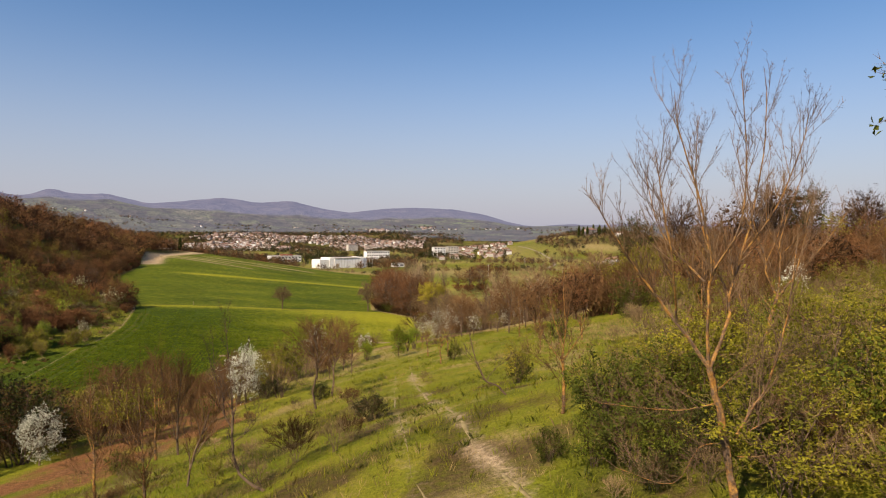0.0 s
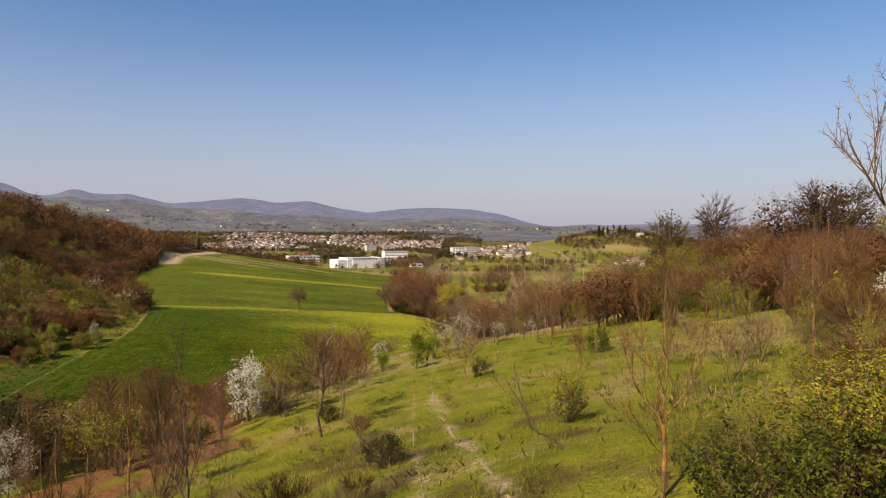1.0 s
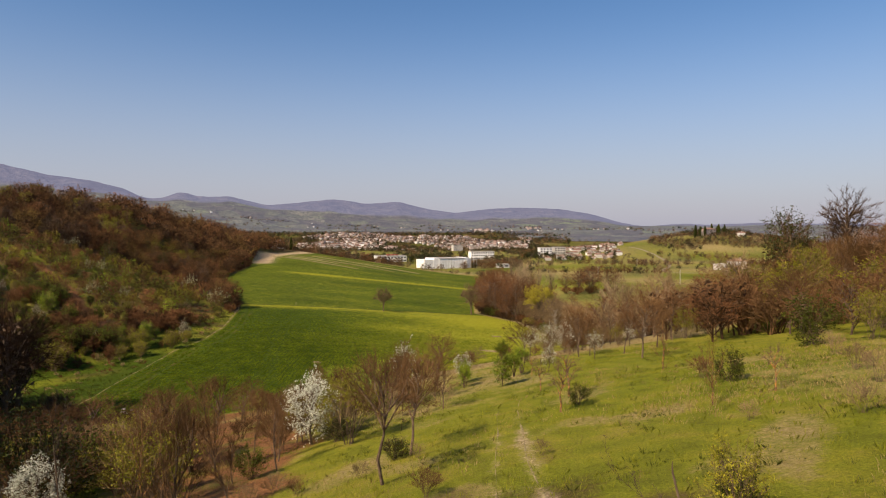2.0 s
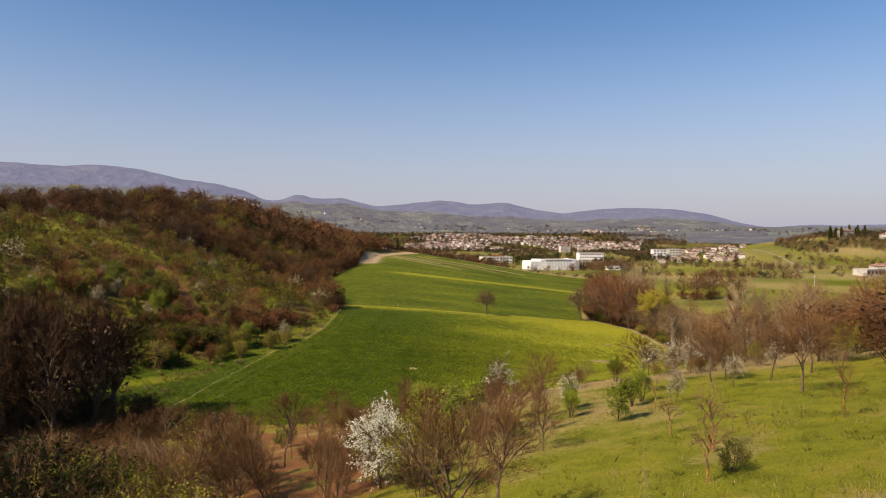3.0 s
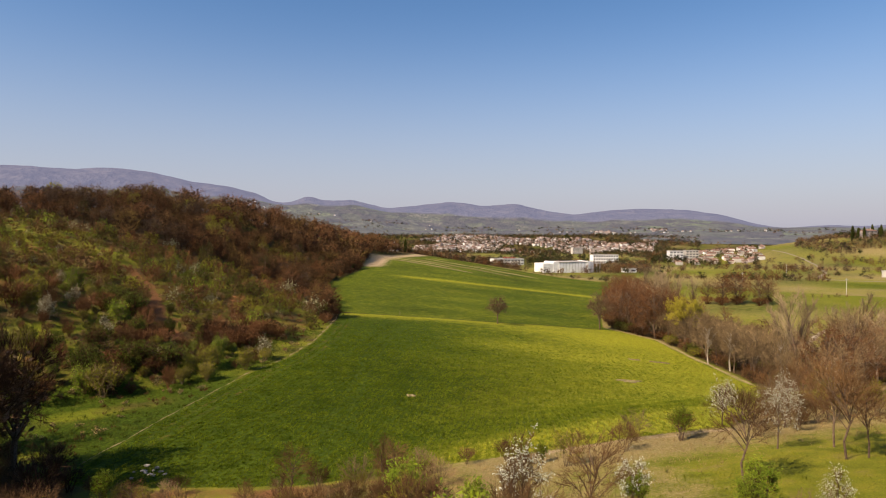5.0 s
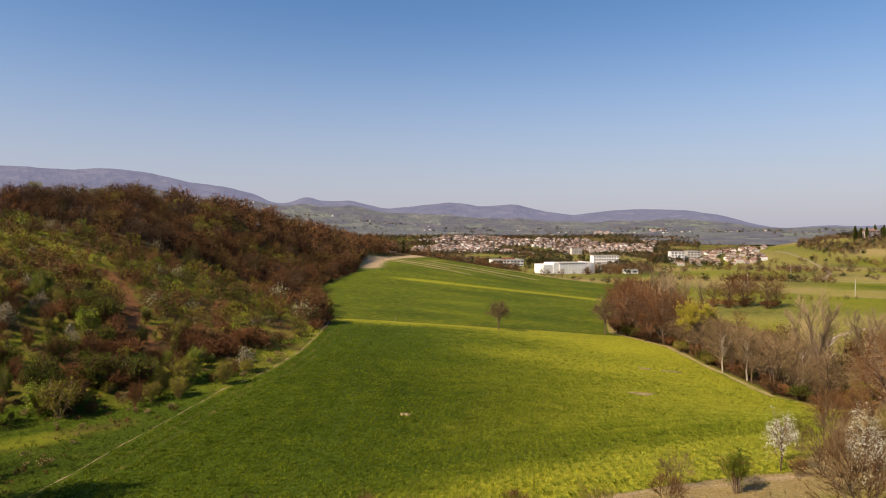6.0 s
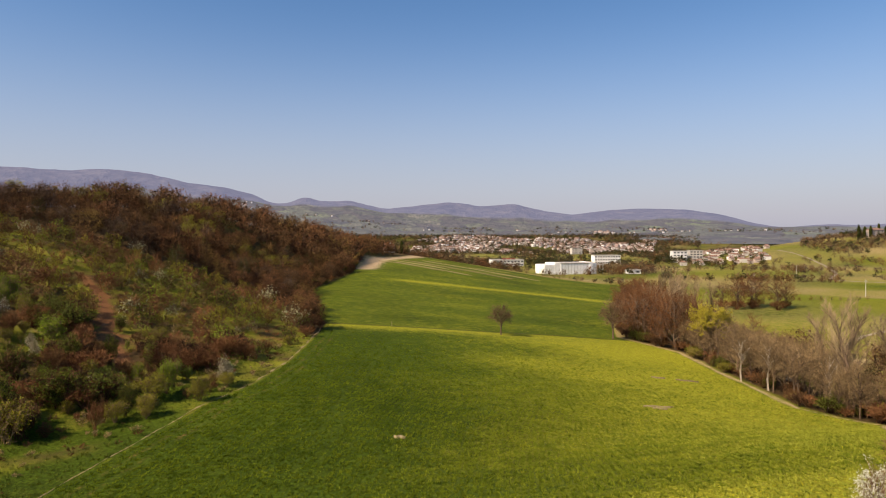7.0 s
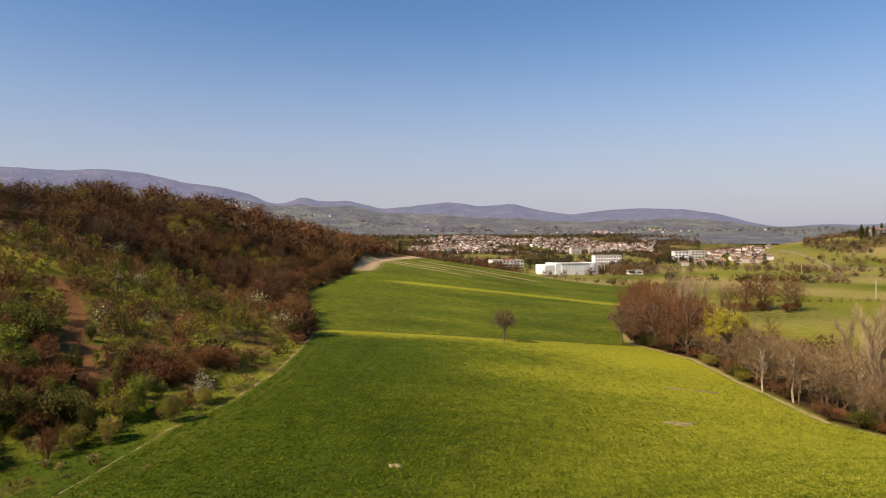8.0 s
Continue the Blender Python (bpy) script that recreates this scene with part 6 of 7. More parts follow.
# ---- orchard spur, one by one ----
SPUR = [
    ("orchard", 0.0, 46.8, 5.8), ("orchard", 1.6, 51.6, 5.4), ("blossom", -3.0, 62.0, 4.9), ("slender", -8.4, 60.4, 6.3), ("slender", -6.7, 55, 3.2), ("olive_shrub", -11.5, 55.4, 4.0),
    ("olive_shrub", -9.7, 52.4, 4.0), ("green_shrub", -16.4, 61, 4.6), ("blossom", -14.9, 53.3, 3.8), ("olive_shrub", -26.9, 76.3, 3.8), ("olive_shrub", -23, 70, 3.0),
    ("sapling", 10.9, 69.0, 2.8), ("fresh_shrub", 13.4, 74.2, 2.4), ("blossom_thin", 9.8, 78.5, 3.4), ("fresh_shrub", 10.0, 78.3, 2.2), ("rounded", 7.1, 75.6, 5.5), ("slender", 6.0, 70.2, 4.2), ("lichen_tree", 9.3, 52.5, 2.8), ("green_shrub", 10.6, 53.3, 1.3),
    ("thicket_tan", 5.6, 44.5, 0.8), ("green_shrub", 17.9, 51.6, 2.0), ("lichen_tree", 17.1, 47.1, 2.3), ("thicket", 17.6, 53.5, 1.4), ("olive_shrub", 5.8, 33.6, 1.9), ("green_shrub", 6.0, 33.8, 1.3),
    ("rounded", 22.8, 70.0, 6.2), ("rounded", 22.9, 83.3, 5.6), ("blossom_thin", 22.0, 77.5, 3.2), ("blossom_thin", 21.3, 87.5, 4.8), ("blossom_thin", 32.2, 90.9, 3.0), ("rounded", 24.2, 86.6, 6.2),
    ("orchard", 24.0, 83.2, 4.6), ("orchard", 25.8, 79.4, 4.6), ("rounded", 16.4, 81.3, 5.4), ("blossom_thin", 4.6, 77.0, 5.2), ("slender", 3.4, 76.4, 5.6), ("fresh_shrub", 2.5, 79.3, 3.2), ("far_fresh", 1.6, 72.8, 4.3), ("thicket", 4.4, 71.6, 4.4),
    ("thicket", -0.5, 79.0, 4.2), ("fresh_shrub", 14.6, 76.0, 2.6), ("blossom_thin", 16.0, 73.0, 2.6), ("lichen_tree", 14.1, 71.6, 2.2),
    ("lichen_tree", 11.5, 57.0, 3.2), ("lichen_tree", 11.6, 62.2, 2.3), ("orchard", -10.9, 75.5, 6.0), ("far_fresh", -18.2, 86.3, 2.8), ("green_shrub", -13.6, 86.4, 2.0), ("fresh_shrub", -25.2, 83.4, 3.4), ("far_cream", -24, 86, 2.6),
    ("blossom_thin", 22.9, 99.0, 4.2), ("blossom_thin", 24.4, 101.6, 3.6), ("blossom_thin", 26.2, 96.0, 4.6), ("thicket_tan", 24.2, 96.4, 3.4), ("thicket_tan", 27.6, 99.4, 3.6), ("fresh_shrub", 18.1, 94.6, 2.8), ("thicket_tan", 29.5, 104.0, 3.6), ("rounded", 31.0, 108.0, 5.0), ("thicket", 33.5, 110.5, 4.0), ("olive_shrub", 27.0, 104.2, 2.6),
    ("thicket_tan", -5.4, 95.9, 3.0), ("fresh_shrub", -1.2, 84.0, 4.3), ("orchard", -12.6, 92.8, 3.2), ("fresh_shrub", -26.4, 100, 3.4), ("olive_shrub", -22.5, 98, 2.2), ("slender", -6.3, 34.5, 4.0),
    ("slender", -7.0, 43.7, 5.4), ("thicket", -3.0, 31.4, 1.7), ("thicket_tan", -1.9, 30.6, 1.2), ("olive_shrub", -5.4, 33.0, 1.0), ("thicket", -1.2, 31.5, 1.2), ("thicket_tan", -4.2, 30.6, 1.0), ("green_shrub", -9.4, 42.4, 1.4), ("dark_bush", -16.7, 56.8, 6.0), ("olive_shrub", -0.8, 58.2, 4.6), ("dark_bush", -1.6, 60.4, 1.7), ("olive_shrub", -18.5, 52.5, 2.6), ("fresh_shrub", 9.0, 73.6, 2.2),
    ("green_shrub", 2.9, 23.2, 1.9), ("gold_shrub", 5.6, 19.8, 2.8), ("gold_shrub", 3.8, 19.9, 1.9), ("gold_shrub", 6.8, 23.8, 1.7), 
    ("gold_shrub", 9.6, 26.0, 1.9), ("gold_shrub", 7.4, 21.2, 2.2), ("thicket_tan", 12.0, 33.6, 2.2), ("thicket_tan", 15.5, 36, 2.4), ("gold_shrub", 12.4, 28.5, 1.8), ("thicket", 17, 33, 3.2),
    ("olive_shrub", 20, 37, 3.2), ("thicket", 24, 42, 3.4), ("thicket_tan", 19.8, 44.5, 1.8), ("thicket_tan", 22, 48, 1.6), ("thicket", 28, 46, 3.2), ("olive_shrub", 30, 52, 3.0), ("thicket_tan", 26, 54, 1.6),
    ("blossom_thin", 25, 38, 3.2), ("thicket", 33, 50, 4.0), ("gold_shrub", 13.5, 23, 3.2), ("thicket_tan", 14.8, 40, 1.3), ("thicket_tan", 12.6, 42.6, 0.9), ("thicket_tan", 9.8, 33.0, 0.9),
    ("gold_shrub", 4.6, 16.6, 2.4), ("thicket", 9.5, 18.5, 3.2), ("green_shrub", 4.4, 21.6, 1.7), ("green_shrub", 1.75, 21.9, 1.2), ("green_shrub", 2.1, 21.2, 1.5), ("green_shrub", 2.5, 20.7, 1.4), ("dark_bush", 2.9, 20.4, 1.3), ("thicket_tan", 2.5, 19.6, 0.9),
    ("green_shrub", 3.4, 19.0, 1.3), ("gold_shrub", 3.9, 18.3, 1.6), ("dark_bush", 1.9, 20.2, 0.7), ("thicket_tan", 1.2, 20.4, 0.6), ("green_shrub", 1.3, 22.9, 0.8), ("gold_shrub", 4.4, 17.5, 1.9),
]
for key, x, y, tall in SPUR:
    stand(key, x, y, tall, group="plants on the spur")
for x, y in scatter(-9, 3, 22, 52, 2.3, 73, lambda x, y: x < -1.8 + 0.2 * (y - 24) and rut_free(np.array(x), np.array(y)) and math.sin(x * 1.3 + 1) + math.sin(y * 0.9) > 0.35):
    stand(rng.choices(["thicket_tan", "dark_bush", "thicket", "olive_shrub"], [4, 0.4, 2.6, 0.8])[0], x, y, rng.uniform(0.4, 1.2), group="low bushes on the spur")
# rough hedge on the bank and along the near edge of the crop
for x, y in scatter(-36, 46, 80, 122, 2.5, 15, lambda x, y: 86 + 0.3 * x < y < 107 + 0.55 * max(x, 0) and (y < float(crop_near(x)) - 0.8 or x > float(crop_east(y)) + 1.5) and abs(x + 14 + 0.35 * (y - 90)) > 2.2):
    if rng.random() < (0.12 if -22 < x < -7 and y < 93 else 0.5 if x < 4 else 0.75 if x > float(crop_east(y)) else 0.28):
        key = rng.choices(["thicket", "thicket_tan", "olive_shrub", "slender", "orchard", "rounded", "fresh_shrub"], [5, 5, 2.4, 1.4, 0.8, 1.4, 0.7])[0]
        stand(key, x, y, rng.uniform(1.3, 3.0) if key in ("thicket", "thicket_tan", "olive_shrub", "fresh_shrub") else rng.uniform(3, 5.2), group="rough hedge below the spur")
for x, y in scatter(-32, -4, 52, 86, 2.6, 16, lambda x, y: math.hypot(x + 15.6, y - 55) > 4.6 and math.hypot(x + 17.5, y - 83) > 4.5 and x < float(np.interp(y, [40, 52, 64, 76, 90, 100], [-14, -9.5, -8, -9.5, -14, -19])) - 3.2):
    key = rng.choices(["thicket", "olive_shrub", "slender", "orchard", "thicket_tan", "rounded", "green_shrub"], [7, 1.3, 0.7, 0.3, 3, 1.0, 0.9])[0]
    stand(key, x, y, rng.uniform(2.2, 4.2) if key in ("thicket", "thicket_tan", "olive_shrub", "green_shrub") else rng.uniform(4, 6.2), group="rough hedge below the spur", wide=1.25)
for x, y in scatter(-9, 8, 64, 88, 2.4, 17, lambda x, y: x > float(np.interp(y, [40, 52, 64, 76, 90, 100], [-14, -9.5, -8, -9.5, -14, -19])) + 4 and x < 6 - 0.3 * (y - 66) and math.hypot(x - 1.4, y - 73) > 2.6):
    stand(rng.choices(["thicket", "olive_shrub", "slender", "rounded", "thicket_tan"], [4, 1.5, 2, 1.5, 2])[0], x, y, rng.uniform(2.0, 3.7), group="rough hedge below the spur")
# shrubs and saplings on the bare bank itself
for x, y in scatter(-24, 0, 40, 92, 2.7, 71, lambda x, y: abs(x - float(np.interp(y, [40, 52, 64, 76, 90, 100], [-14, -9.5, -8, -9.5, -14, -19]))) < 4.6 and y < 82 and math.sin(x * 1.1) + math.sin(y * 0.8) > 0.0 and not (x < -8.5 and y < 53)):
    key = rng.choices(["thicket", "thicket_tan", "olive_shrub", "slender", "rounded", "dark_bush", "green_shrub"], [6, 2, 1.2, 1.6, 2.2, 1.0, 0.6])[0]
    stand(key, x, y, rng.uniform(3.4, 5.2) if key in ("slender", "rounded") else rng.uniform(1.2, 3.2), group="shrubs on the bank")
# thick bushes on the east side of the spur
for x, y in scatter(2, 12, 13.5, 33, 1.35, 19, lambda x, y: x > 2.2 + 0.16 * (y - 14) + 0.5 * math.sin(y) and math.hypot(x - 3, y - 25.3) > 1.1 and math.hypot(x - 1.52, y - 18.5) > 1.0 and y < 24 + 0.2 * x):
    key = rng.choices(["gold_shrub", "green_shrub", "thicket_tan", "thicket", "olive_shrub"], [3.4, 2.4, 1.6, 1.2, 2])[0]
    stand(key, x, y, rng.uniform(0.9, 2.2), group="bushes on the spur", wide=1.2)
for x, y in scatter(4, 34, 13, 46, 2.7, 18, lambda x, y: x > 5.5 + 0.28 * (y - 14) + 1.5 * math.sin(y / 3) and y < 44 + 0.1 * x and (x > 1.227 * y - 26 or y < 25) and math.hypot(x - 3, y - 25.3) > 1.6):
    key = rng.choices(["gold_shrub", "thicket_tan", "thicket", "green_shrub", "olive_shrub"], [5, 1.8, 1.2, 1.2, 3])[0]
    stand(key, x, y, rng.uniform(1.3, 3.2) * (0.6 if y < 33 else 0.9), group="bushes on the spur")


def crooked_tree(kind, label, seed, limbs, bark, twig, fine_r=0.0032, sprays=9, spur=0.07, shoots=True, leaves=0, green=None):
    """A bare tree given by its limbs: points (right, ahead, up), first and last radius. Fine sprays and short spurs clothe them."""
    r = random.Random(seed)
    wood, fine, foliage = Geo(), Geo(), Geo()
    ends = []

    def spurs(pts, count, length):
        for k in range(count):
            i = r.randrange(len(pts) - 1)
            s = pts[i].lerp(pts[i + 1], r.random())
            way = swing((pts[i + 1] - pts[i]).normalized(), r.uniform(30, 70), r, 0.2)
            e = s + way * length * r.uniform(0.4, 1.3)
            fine.needle(s, e, fine_r)
            ends.append(e)
            if r.random() < 0.4:
                q = s.lerp(e, 0.6)
                fine.needle(q, q + swing(way, 40, r, 0.2) * length * 0.5, fine_r * 0.8)

    def spray(p, d, length, r0, deep=0):
        pts, q = [p], p
        for k in range(4):
            d = (d + Vector((r.gauss(0, 0.08), r.gauss(0, 0.08), 0.14 + r.gauss(0, 0.05)))).normalized()
            q = q + d * length / 4
            pts.append(q)
        fine.tube(pts, [r0 * (1 - 0.2 * k) for k in range(5)], 3)
        spurs(pts, int(22 * length) + 4, spur)
        if deep:
            for k in range(3):
                i = r.randrange(1, 4)
                spray(pts[i], swing(d, r.uniform(25, 50), r, 0.25), length * r.uniform(0.4, 0.7), r0 * 0.6, deep - 1)

    for points, r0, r1 in limbs:
        P = [Vector(p) for p in points]
        P = [2 * P[0] - P[1]] + P + [2 * P[-1] - P[-2]]
        out = []
        for i in range(1, len(P) - 2):
            for k in range(4):
                t = k / 4
                out.append(0.5 * (2 * P[i] + (P[i + 1] - P[i - 1]) * t + (2 * P[i - 1] - 5 * P[i] + 4 * P[i + 1] - P[i + 2]) * t * t + (3 * P[i] - P[i - 1] - 3 * P[i + 1] + P[i + 2]) * t ** 3))
        out.append(P[-2])
        n = len(out) - 1
        radii = [(r0 + (r1 - r0) * (i / n) ** 0.55) * r.uniform(0.9, 1.12) for i in range(n + 1)]
        out = [p + Vector((r.gauss(0, 1), r.gauss(0, 1), 0)) * (0.22 * w if 0 < i < n else 0) for i, (p, w) in enumerate(zip(out, radii))]
        wood.tube(out, [(0.8 if r0 > 0.055 else 0.66) * w for w in radii], 7 if r0 > 0.05 else 5)
        if r0 < 0.07:
            spurs(out, int(9 * n / 4), spur * 1.4)
            for k in range(sprays):
                i = min(n - 1, int(n * (0.2 + 0.8 * (k + r.random()) / sprays)))
                d = (out[i + 1] - out[i]).normalized()
                spray(out[i], swing(d, r.uniform(22, 58), r, 0.3), r.uniform(0.35, 0.95), min(radii[i] * 0.45, 0.009), 1)
            if shoots:
                spray(out[-1], (out[-1] - out[-2]).normalized(), r.uniform(0.15, 0.35), r1, 0)
    thing = tagged(new(kind), label, "tree")
    part("trunk", wood, bark, thing)
    part("branching", fine, twig, thing)
    if green:
        for k in range(leaves):
            foliage.leaf(ends[r.randrange(len(ends))] + Vector((r.gauss(0, 1), r.gauss(0, 1), r.gauss(0, 1))) * 0.05, r, 0.045)
        part("crown", foliage, green, thing, "fresh green leaves")
    return thing


def placed(ob, x, y, turn=-19.6, size=1.0):
    ob.matrix_basis = pose(x, y, hgt(x, y), 0, 0, turn)
    ob.scale = (size, size, size)
    return ob


FORK = (-0.04, 0, 2.62)
hero = crooked_tree("bare_tree", "bare tree with orange lichen on forked upright branches", 5, [
    (((0.42, 0.05, -0.35), (0.38, 0, 0.55), (0.22, 0.02, 1.44), (0.06, 0, 2.2), FORK), 0.09, 0.06),
    ((FORK, (-0.62, 0.15, 3.45), (-0.96, 0.2, 3.9), (-1.5, 0.3, 4.75), (-1.68, 0.35, 5.1)), 0.05, 0.01),
    ((FORK, (-0.12, -0.1, 3.6), (-0.1, -0.15, 4.2), (-0.34, -0.2, 5.2), (-0.6, -0.2, 6.0), (-0.66, -0.2, 6.3)), 0.05, 0.009),
    ((FORK, (0.26, 0.1, 3.3), (0.3, 0.1, 3.75), (0.6, 0.2, 4.7), (0.82, 0.25, 5.8), (0.85, 0.25, 6.75)), 0.052, 0.009),
    (((0.3, 0.1, 3.6), (0.0, 0.3, 4.5), (-0.12, 0.4, 5.3), (-0.1, 0.45, 6.15)), 0.028, 0.008),
    (((-0.1, -0.12, 4.0), (0.2, -0.35, 4.7), (0.26, -0.4, 5.6), (0.18, -0.4, 6.75)), 0.034, 0.009),
    (((0.5, 0.16, 4.3), (0.85, -0.1, 5.0), (1.12, -0.2, 5.8), (1.22, -0.2, 6.25)), 0.026, 0.008),
    (((-0.5, 0.1, 3.3), (-0.75, -0.4, 4.2), (-1.0, -0.6, 5.2), (-1.05, -0.6, 5.55)), 0.03, 0.009),
    (((-0.14, 0, 3.9), (-0.6, 0.5, 4.6), (-0.8, 0.7, 5.5)), 0.024, 0.008),
    (((0.38, 0.05, 1.55), (0.62, 0.1, 1.95), (0.9, 0.1, 2.4), (1.18, 0.15, 3.4), (1.32, 0.2, 4.4)), 0.045, 0.014),
    (((0.1, 0, 2.1), (-0.5, 0.1, 1.96), (-1.6, 0.15, 2.05)), 0.016, 0.005),
    (((0.25, 0, 1.5), (-0.25, -0.2, 1.5), (-0.7, -0.4, 1.05), (-1.5, -0.5, 1.3)), 0.018, 0.005),
    (((0.4, 0, 1.3), (0.8, -0.2, 1.35), (1.5, -0.3, 1.2)), 0.016, 0.005),
    (((0.45, 0, 1.6), (0.9, 0.2, 1.75), (1.6, 0.3, 1.9)), 0.016, 0.005),
    (((0.1, 0, 2.3), (0.5, -0.2, 2.75), (1.0, -0.4, 2.9)), 0.014, 0.005),
], BARK_LICHEN, TWIG_LICHEN, fine_r=0.0026, sprays=17)
placed(hero, 1.52, 18.5)
hero.location.z -= 0.27
placed(copy_thing(hero, pose(0, 0, 0)), 7.0, 22.5, 140, 0.8)
placed(copy_thing(hero, pose(0, 0, 0)), 11.5, 30.0, 30, 0.7)
small = crooked_tree("bare_tree", "small leafless tree with fine upright reddish shoots", 8, [
    (((0, 0, -0.3), (0.02, 0, 0.7), (-0.03, 0, 1.4)), 0.06, 0.045), (((-0.03, 0, 1.4), (0.05, 0.05, 2.2), (0.0, 0.1, 3.2), (0.05, 0.1, 4.0)), 0.035, 0.008),
    (((-0.03, 0, 1.3), (-0.5, 0.1, 2.0), (-0.75, 0.2, 2.9)), 0.025, 0.007), (((0.0, 0, 1.4), (0.4, -0.2, 2.1), (0.6, -0.2, 3.2)), 0.025, 0.007),
    (((0.0, 0, 1.7), (-0.2, 0.4, 2.4), (-0.35, 0.6, 3.4)), 0.022, 0.007), (((0.02, 0, 1.9), (0.2, 0.4, 2.6), (0.35, 0.5, 3.5)), 0.02, 0.007),
    (((0.0, 0, 1.0), (-0.4, -0.2, 1.25), (-1.0, -0.3, 1.7)), 0.014, 0.005), (((0.0, 0, 0.9), (0.4, 0.2, 1.0), (0.85, 0.3, 1.4)), 0.014, 0.005),
], BARK_LICHEN, TWIG_BROWN, sprays=10)
placed(small, 3.0, 25.3)
for x, y, turn, size in ((-7.2, 30, 80, 1.1), (-9.5, 37, 150, 1.2), (-8.0, 44, 210, 1.3), (14, 47, 20, 0.7), (19, 60, 90, 0.9)):
    placed(copy_thing(small, pose(0, 0, 0)), x, y, turn, size)
leaning = crooked_tree("leaning_tree", "slim bare tree whose trunk bends sharply above its foot", 15, [
    (((0.15, 0, -0.3), (-0.02, 0, 0.0), (-0.39, 0, 0.19), (-0.74, 0, 0.6), (-0.88, 0, 1.25), (-0.86, 0, 2.0)), 0.068, 0.04),
    (((-0.86, 0, 2.0), (-0.95, 0.1, 3.0), (-1.05, 0.1, 4.2), (-1.1, 0.1, 4.8)), 0.04, 0.008), (((-0.86, 0, 2.0), (-0.6, -0.2, 2.9), (-0.45, -0.2, 4.0)), 0.024, 0.007),
    (((-0.87, 0, 1.7), (-1.3, 0.2, 2.4), (-1.6, 0.3, 3.6)), 0.024, 0.007), (((-0.88, 0, 1.3), (-0.5, 0.2, 1.7), (-0.1, 0.3, 2.5)), 0.02, 0.006), (((-0.9, 0, 2.3), (-1.2, -0.3, 3.1), (-1.3, -0.3, 4.2)), 0.02, 0.006),
], BARK, TWIG_GREY, sprays=9)
placed(leaning, -4.1, 29.3)
dead = crooked_tree("dead_tree", "dead bent trunk leaning over the grass", 16, [
    (((0.15, 0, -0.25), (0, 0, 0), (-0.25, 0, 0.29), (-0.6, 0, 0.44), (-0.83, 0, 0.87), (-1.0, 0, 1.3), (-1.15, 0, 1.9)), 0.06, 0.018), (((-0.6, 0, 0.44), (-0.4, 0.2, 0.7), (0.1, 0.3, 1.1)), 0.02, 0.006),
    (((-0.9, 0, 1.0), (-1.3, -0.1, 1.3), (-1.6, -0.1, 1.7)), 0.014, 0.005),
], BARK, TWIG_GREY, sprays=3)
placed(dead, 3.4, 29.6)
leafy = crooked_tree("leafy_tree", "slender tree with small fresh green leaves at its top", 17, [
    (((0, 0, -0.3), (0.05, 0, 2.0), (-0.05, 0, 4.0), (0.0, 0, 5.2)), 0.08, 0.03), (((0, 0, 5.0), (-0.3, 0, 5.5), (-0.55, 0.05, 5.5), (-0.75, 0.05, 5.35)), 0.02, 0.006), (((0, 0, 4.6), (0.4, 0.2, 5.4), (0.6, 0.2, 6.2)), 0.02, 0.006),
], BARK, TWIG_BROWN, sprays=4, spur=0.1, leaves=260, green=LEAF_GREEN)
placed(leafy, 1.02, 14.57)


# ---- grass, weeds and crop ----
def tufts(name, places, blades, tall, spread, width, material, label, category, seed, bend=0.5):
    """Short curved blades in tufts, as one mesh."""
    r = np.random.RandomState(seed)
    P = np.repeat(np.array(places), blades, 0)
    n = len(P)
    w, out = r.uniform(0, 2 * np.pi, n), r.uniform(0, spread, n)
    z = height(P[:, 0], P[:, 1])
    size = P[:, 2] * r.uniform(0.5, 1.2, n)
    a = np.stack([P[:, 0] + np.cos(w) * out, P[:, 1] + np.sin(w) * out, z - 0.03], -1)
    u = r.uniform(0, 2 * np.pi, n)
    side = np.stack([np.cos(u), np.sin(u), 0 * u], -1) * (width * P[:, 2:3] / tall)
    lean = np.stack([np.cos(w) * bend, np.sin(w) * bend, 1 + 0 * w], -1) * size[:, None]
    m = a + lean * np.array([0.35, 0.35, 0.6])
    t = a + lean
    V = np.stack([a - side * 0.6, a + side * 0.6, m + side, t, m - side], 1).reshape(-1, 3)
    F = (np.arange(n)[:, None] * 5 + np.array([0, 1, 2, 3, 4])).ravel()
    me = bpy.data.meshes.new(name)
    me.vertices.add(len(V))
    me.vertices.foreach_set("co", V.astype(np.float32).ravel())
    me.loops.add(len(F))
    me.loops.foreach_set("vertex_index", F.astype(np.int32))
    me.polygons.add(n)
    me.polygons.foreach_set("loop_start", np.arange(0, 5 * n, 5, dtype=np.int32))
    me.materials.append(material)
    me.update(calc_edges=True)
    return tagged(new(name, me), label, category, kind="stuff")


def sown(count, x0, x1, y0, y1, low, high, seed, keep):
    r = np.random.RandomState(seed)
    x, y, s, k = r.uniform(x0, x1, count), r.uniform(y0, y1, count), r.uniform(low, high, count), r.uniform(0, 1, count)
    ok = keep(x, y) > k
    return np.stack([x, y, s], -1)[ok]


def bank_free(x, y):
    mid = np.interp(y, [40, 52, 64, 76, 90, 100], [-14, -9.5, -8, -9.5, -14, -19])
    return np.where((np.abs(x - mid) > 5.0) | (y < 44), 1.0, 0.3)


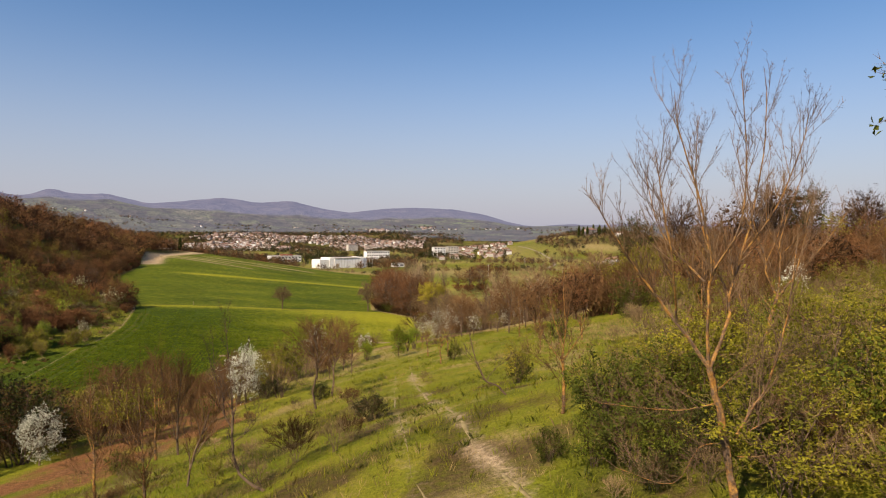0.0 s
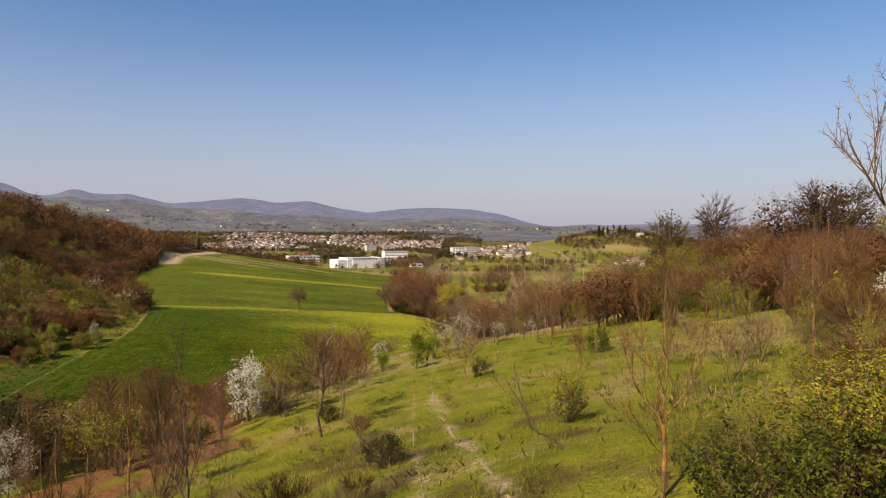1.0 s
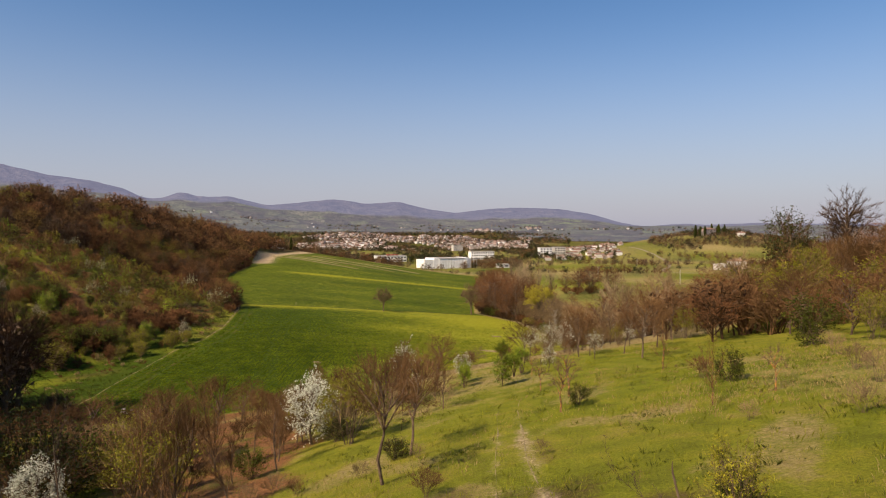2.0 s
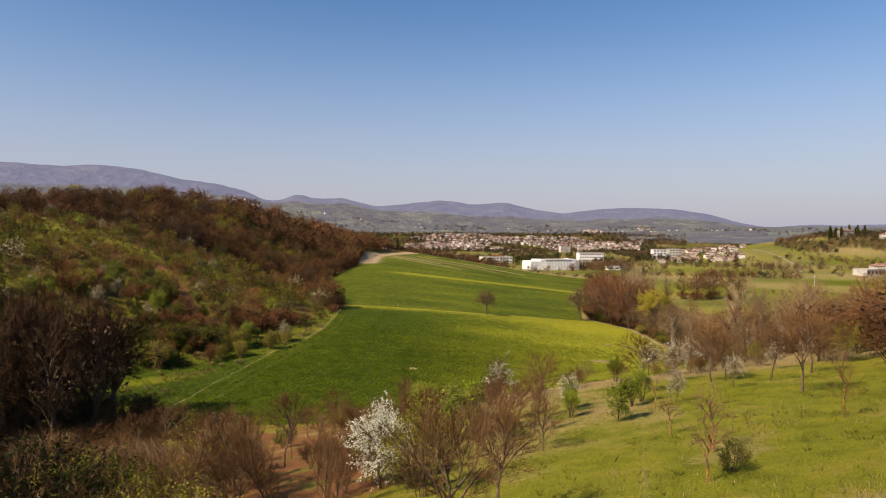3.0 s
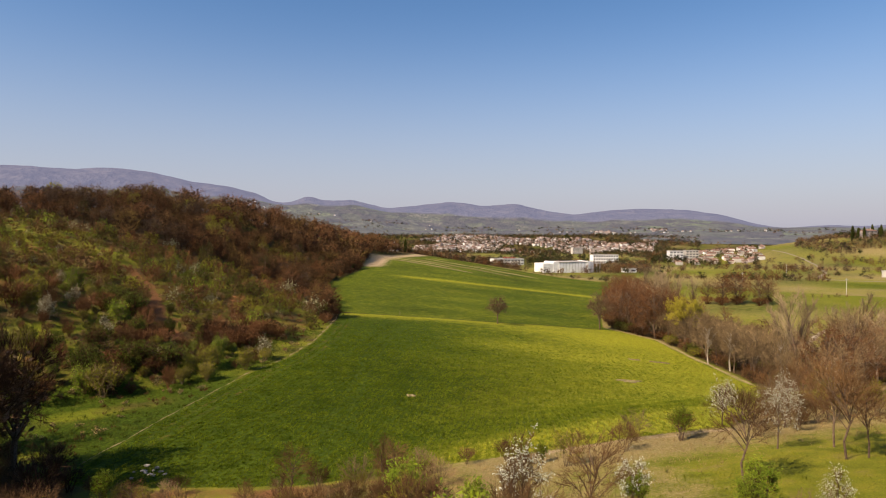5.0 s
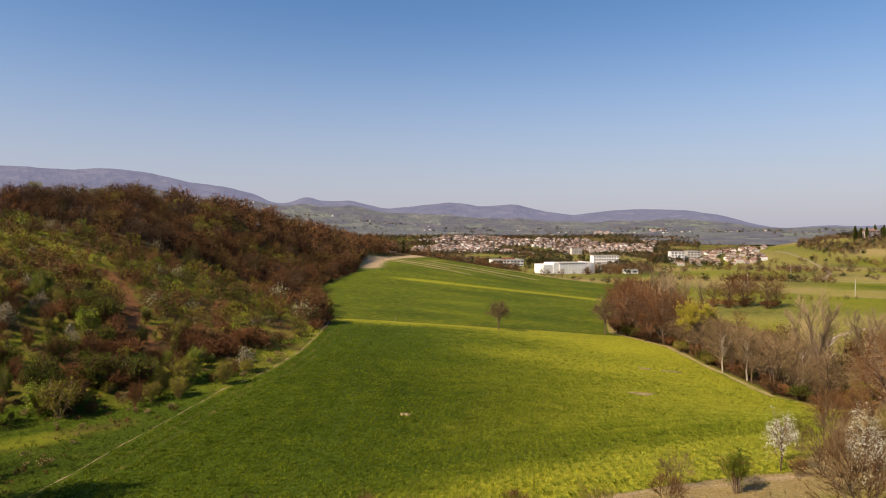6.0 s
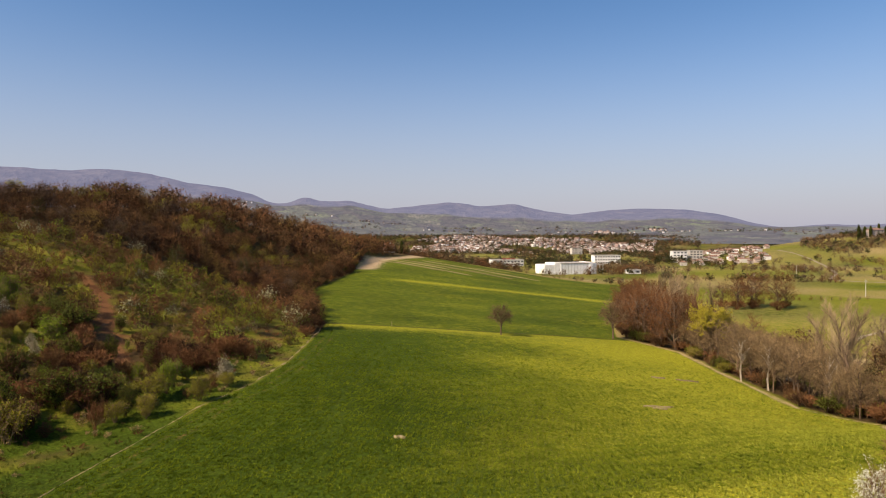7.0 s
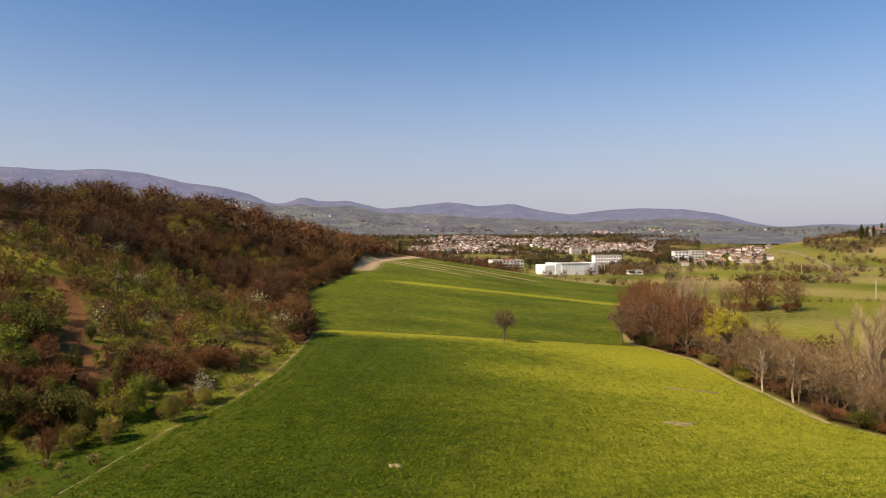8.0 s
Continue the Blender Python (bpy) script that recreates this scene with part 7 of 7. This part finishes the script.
tufts("strip_grass", sown(16000, -80, -24, 100, 205, 0.12, 0.4, 11, lambda x, y: (x < crop_west(y) - 0.4) * (x > foot_x(y) - 6) * (0.6 + 0.4 * ripple(x, y, 5, 0.3))), 6, 0.4, 0.2, 0.03, LEAF_GREEN,
      "rank dark green grass beside the crop", "grass", 12)
tufts("grass", sown(30000, -12, 34, 13, 86, 0.10, 0.28, 1, lambda x, y: rut_free(x, y) * bank_free(x, y) * (0.45 + 0.5 * ripple(x, y, 3.5, 0.2))), 5, 0.3, 0.16, 0.008, GRASS,
      "short green spring grass on the spur", "grass", 3)
tufts("dry_grass", sown(42000, -10, 40, 13, 98, 0.10, 0.28, 2, lambda x, y: rut_free(x, y) * bank_free(x, y) * np.clip(0.8 * sstep(8, 18, x + 7 * ripple(x, y, 6, 0.1)) * sstep(64, 50, y) + 0.28 * sstep(0.3, 0.7, ripple(x, y, 4, 0.9))
      + 0.6 * sstep(80, 92, y - 0.2 * x), 0, 0.8)), 6, 0.35, 0.2, 0.009, DRY_GRASS, "dry straw-coloured grass tufts", "dry grass", 4)
tufts("rough_grass", sown(9000, -12, 10, 14, 60, 0.08, 0.24, 33, lambda x, y: rut_free(x, y) * np.clip(0.25 + 0.75 * sstep(2, -4, x - 0.16 * (y - 20)) + 0.4 * ripple(x, y, 2.6, 0.3), 0, 1) * sstep(58, 44, y)), 6, 0.3, 0.2, 0.006, STALKS,
      "dry brown stalks and tussocks in the rough grass", "dry grass", 34, 0.45)
tufts("weeds", sown(8000, -9, 26, 13, 70, 0.08, 0.2, 5, lambda x, y: rut_free(x, y) * sstep(0.25, 0.8, ripple(x, y, 2.2, 0.5) + 0.35 * sstep(48, 36, y))), 14, 0.3, 0.18, 0.011, LEAF_GREEN, "dark green weed tufts in the grass", "weeds", 6, 0.8)


def rows_of(places, gap, side):
    """The same places drawn together into drill rows along the edge of the field."""
    off = places[:, 0] - crop_west(places[:, 1])
    near = sstep(205, 150, places[:, 1])
    r = np.random.RandomState(4)
    snapped = np.round(off / gap) * gap + r.normal(0, side, len(off))
    places[:, 0] += (snapped - off) * (near > r.uniform(0, 1, len(off)))
    return places


def in_field(x, y):
    off = x - crop_west(y)
    tram = np.ones_like(x)
    for o in (2.0, 3.6):
        tram = tram * (np.abs(off - o) > 0.32)
    for o in (-13.0, -11.2):
        tram = tram * (np.abs(x - o - 0.25 * ripple(y, 0 * y, 14, o) - 4.5 * sstep(185, 222, y)) > 0.24)
    return (off > 0.2) * (x < crop_east(y) - 0.3) * (y > crop_near(x)) * tram


def flowered(x, y):
    return np.clip(0.5 * sstep(-13, -1, y - np.interp(x, HEADLAND[0], HEADLAND[1])) * sstep(0.9, -0.2, y - np.interp(x, HEADLAND[0], HEADLAND[1])) + 0.9 * sstep(-14, 50, x + 5 * ripple(x * 0.4, y, 7, 0.3)) + 0.4 * sstep(118, 106, y) * sstep(-10, 4, x) + 0.14 * ripple(x * 0.5, y, 9, 0.8) * sstep(-25, 10, x), 0, 1)


for name, seed, blade, share, label in (("crop", 7, CROP, lambda f: np.clip(1 - 2 * f, 0, 1), "leafy dark green crop plants in drill rows"),
                                        ("green_crop", 27, CROP_MID, lambda f: 1 - np.abs(2 * f - 1), "mid-green crop plants in drill rows"),
                                        ("light_crop", 17, CROP_LIGHT, lambda f: np.clip(2 * f - 1, 0, 1), "yellow-green crop plants coming into flower")):
    tufts(name, rows_of(sown(130000, -37, 74, 97, 235, 0.12, 0.26, seed, lambda x, y: in_field(x, y) * sstep(232, 140, y) * share(flowered(x, y))), 0.75, 0.14), 6, 0.22, 0.19, 0.038, blade, label, "crop", seed + 1, 0.8)
tufts("flowering_crop", sown(40000, -37, 74, 97, 245, 0.22, 0.36, 9, lambda x, y: in_field(x, y) * np.clip(0.045 * flowered(x, y) * (0.6 + 0.8 * ripple(x, y, 6, 0.4)) + 0.9 * np.exp(-((x - 9) / 7) ** 2 - ((y - 104.5) / 3) ** 2) + 0.5 * np.exp(-((x - 21) / 4) ** 2 - ((y - 109) / 2.5) ** 2), 0, 1)), 4, 0.45, 0.22, 0.02, RAPE, "yellow flowers among the green crop", "crop", 10, 0.4)
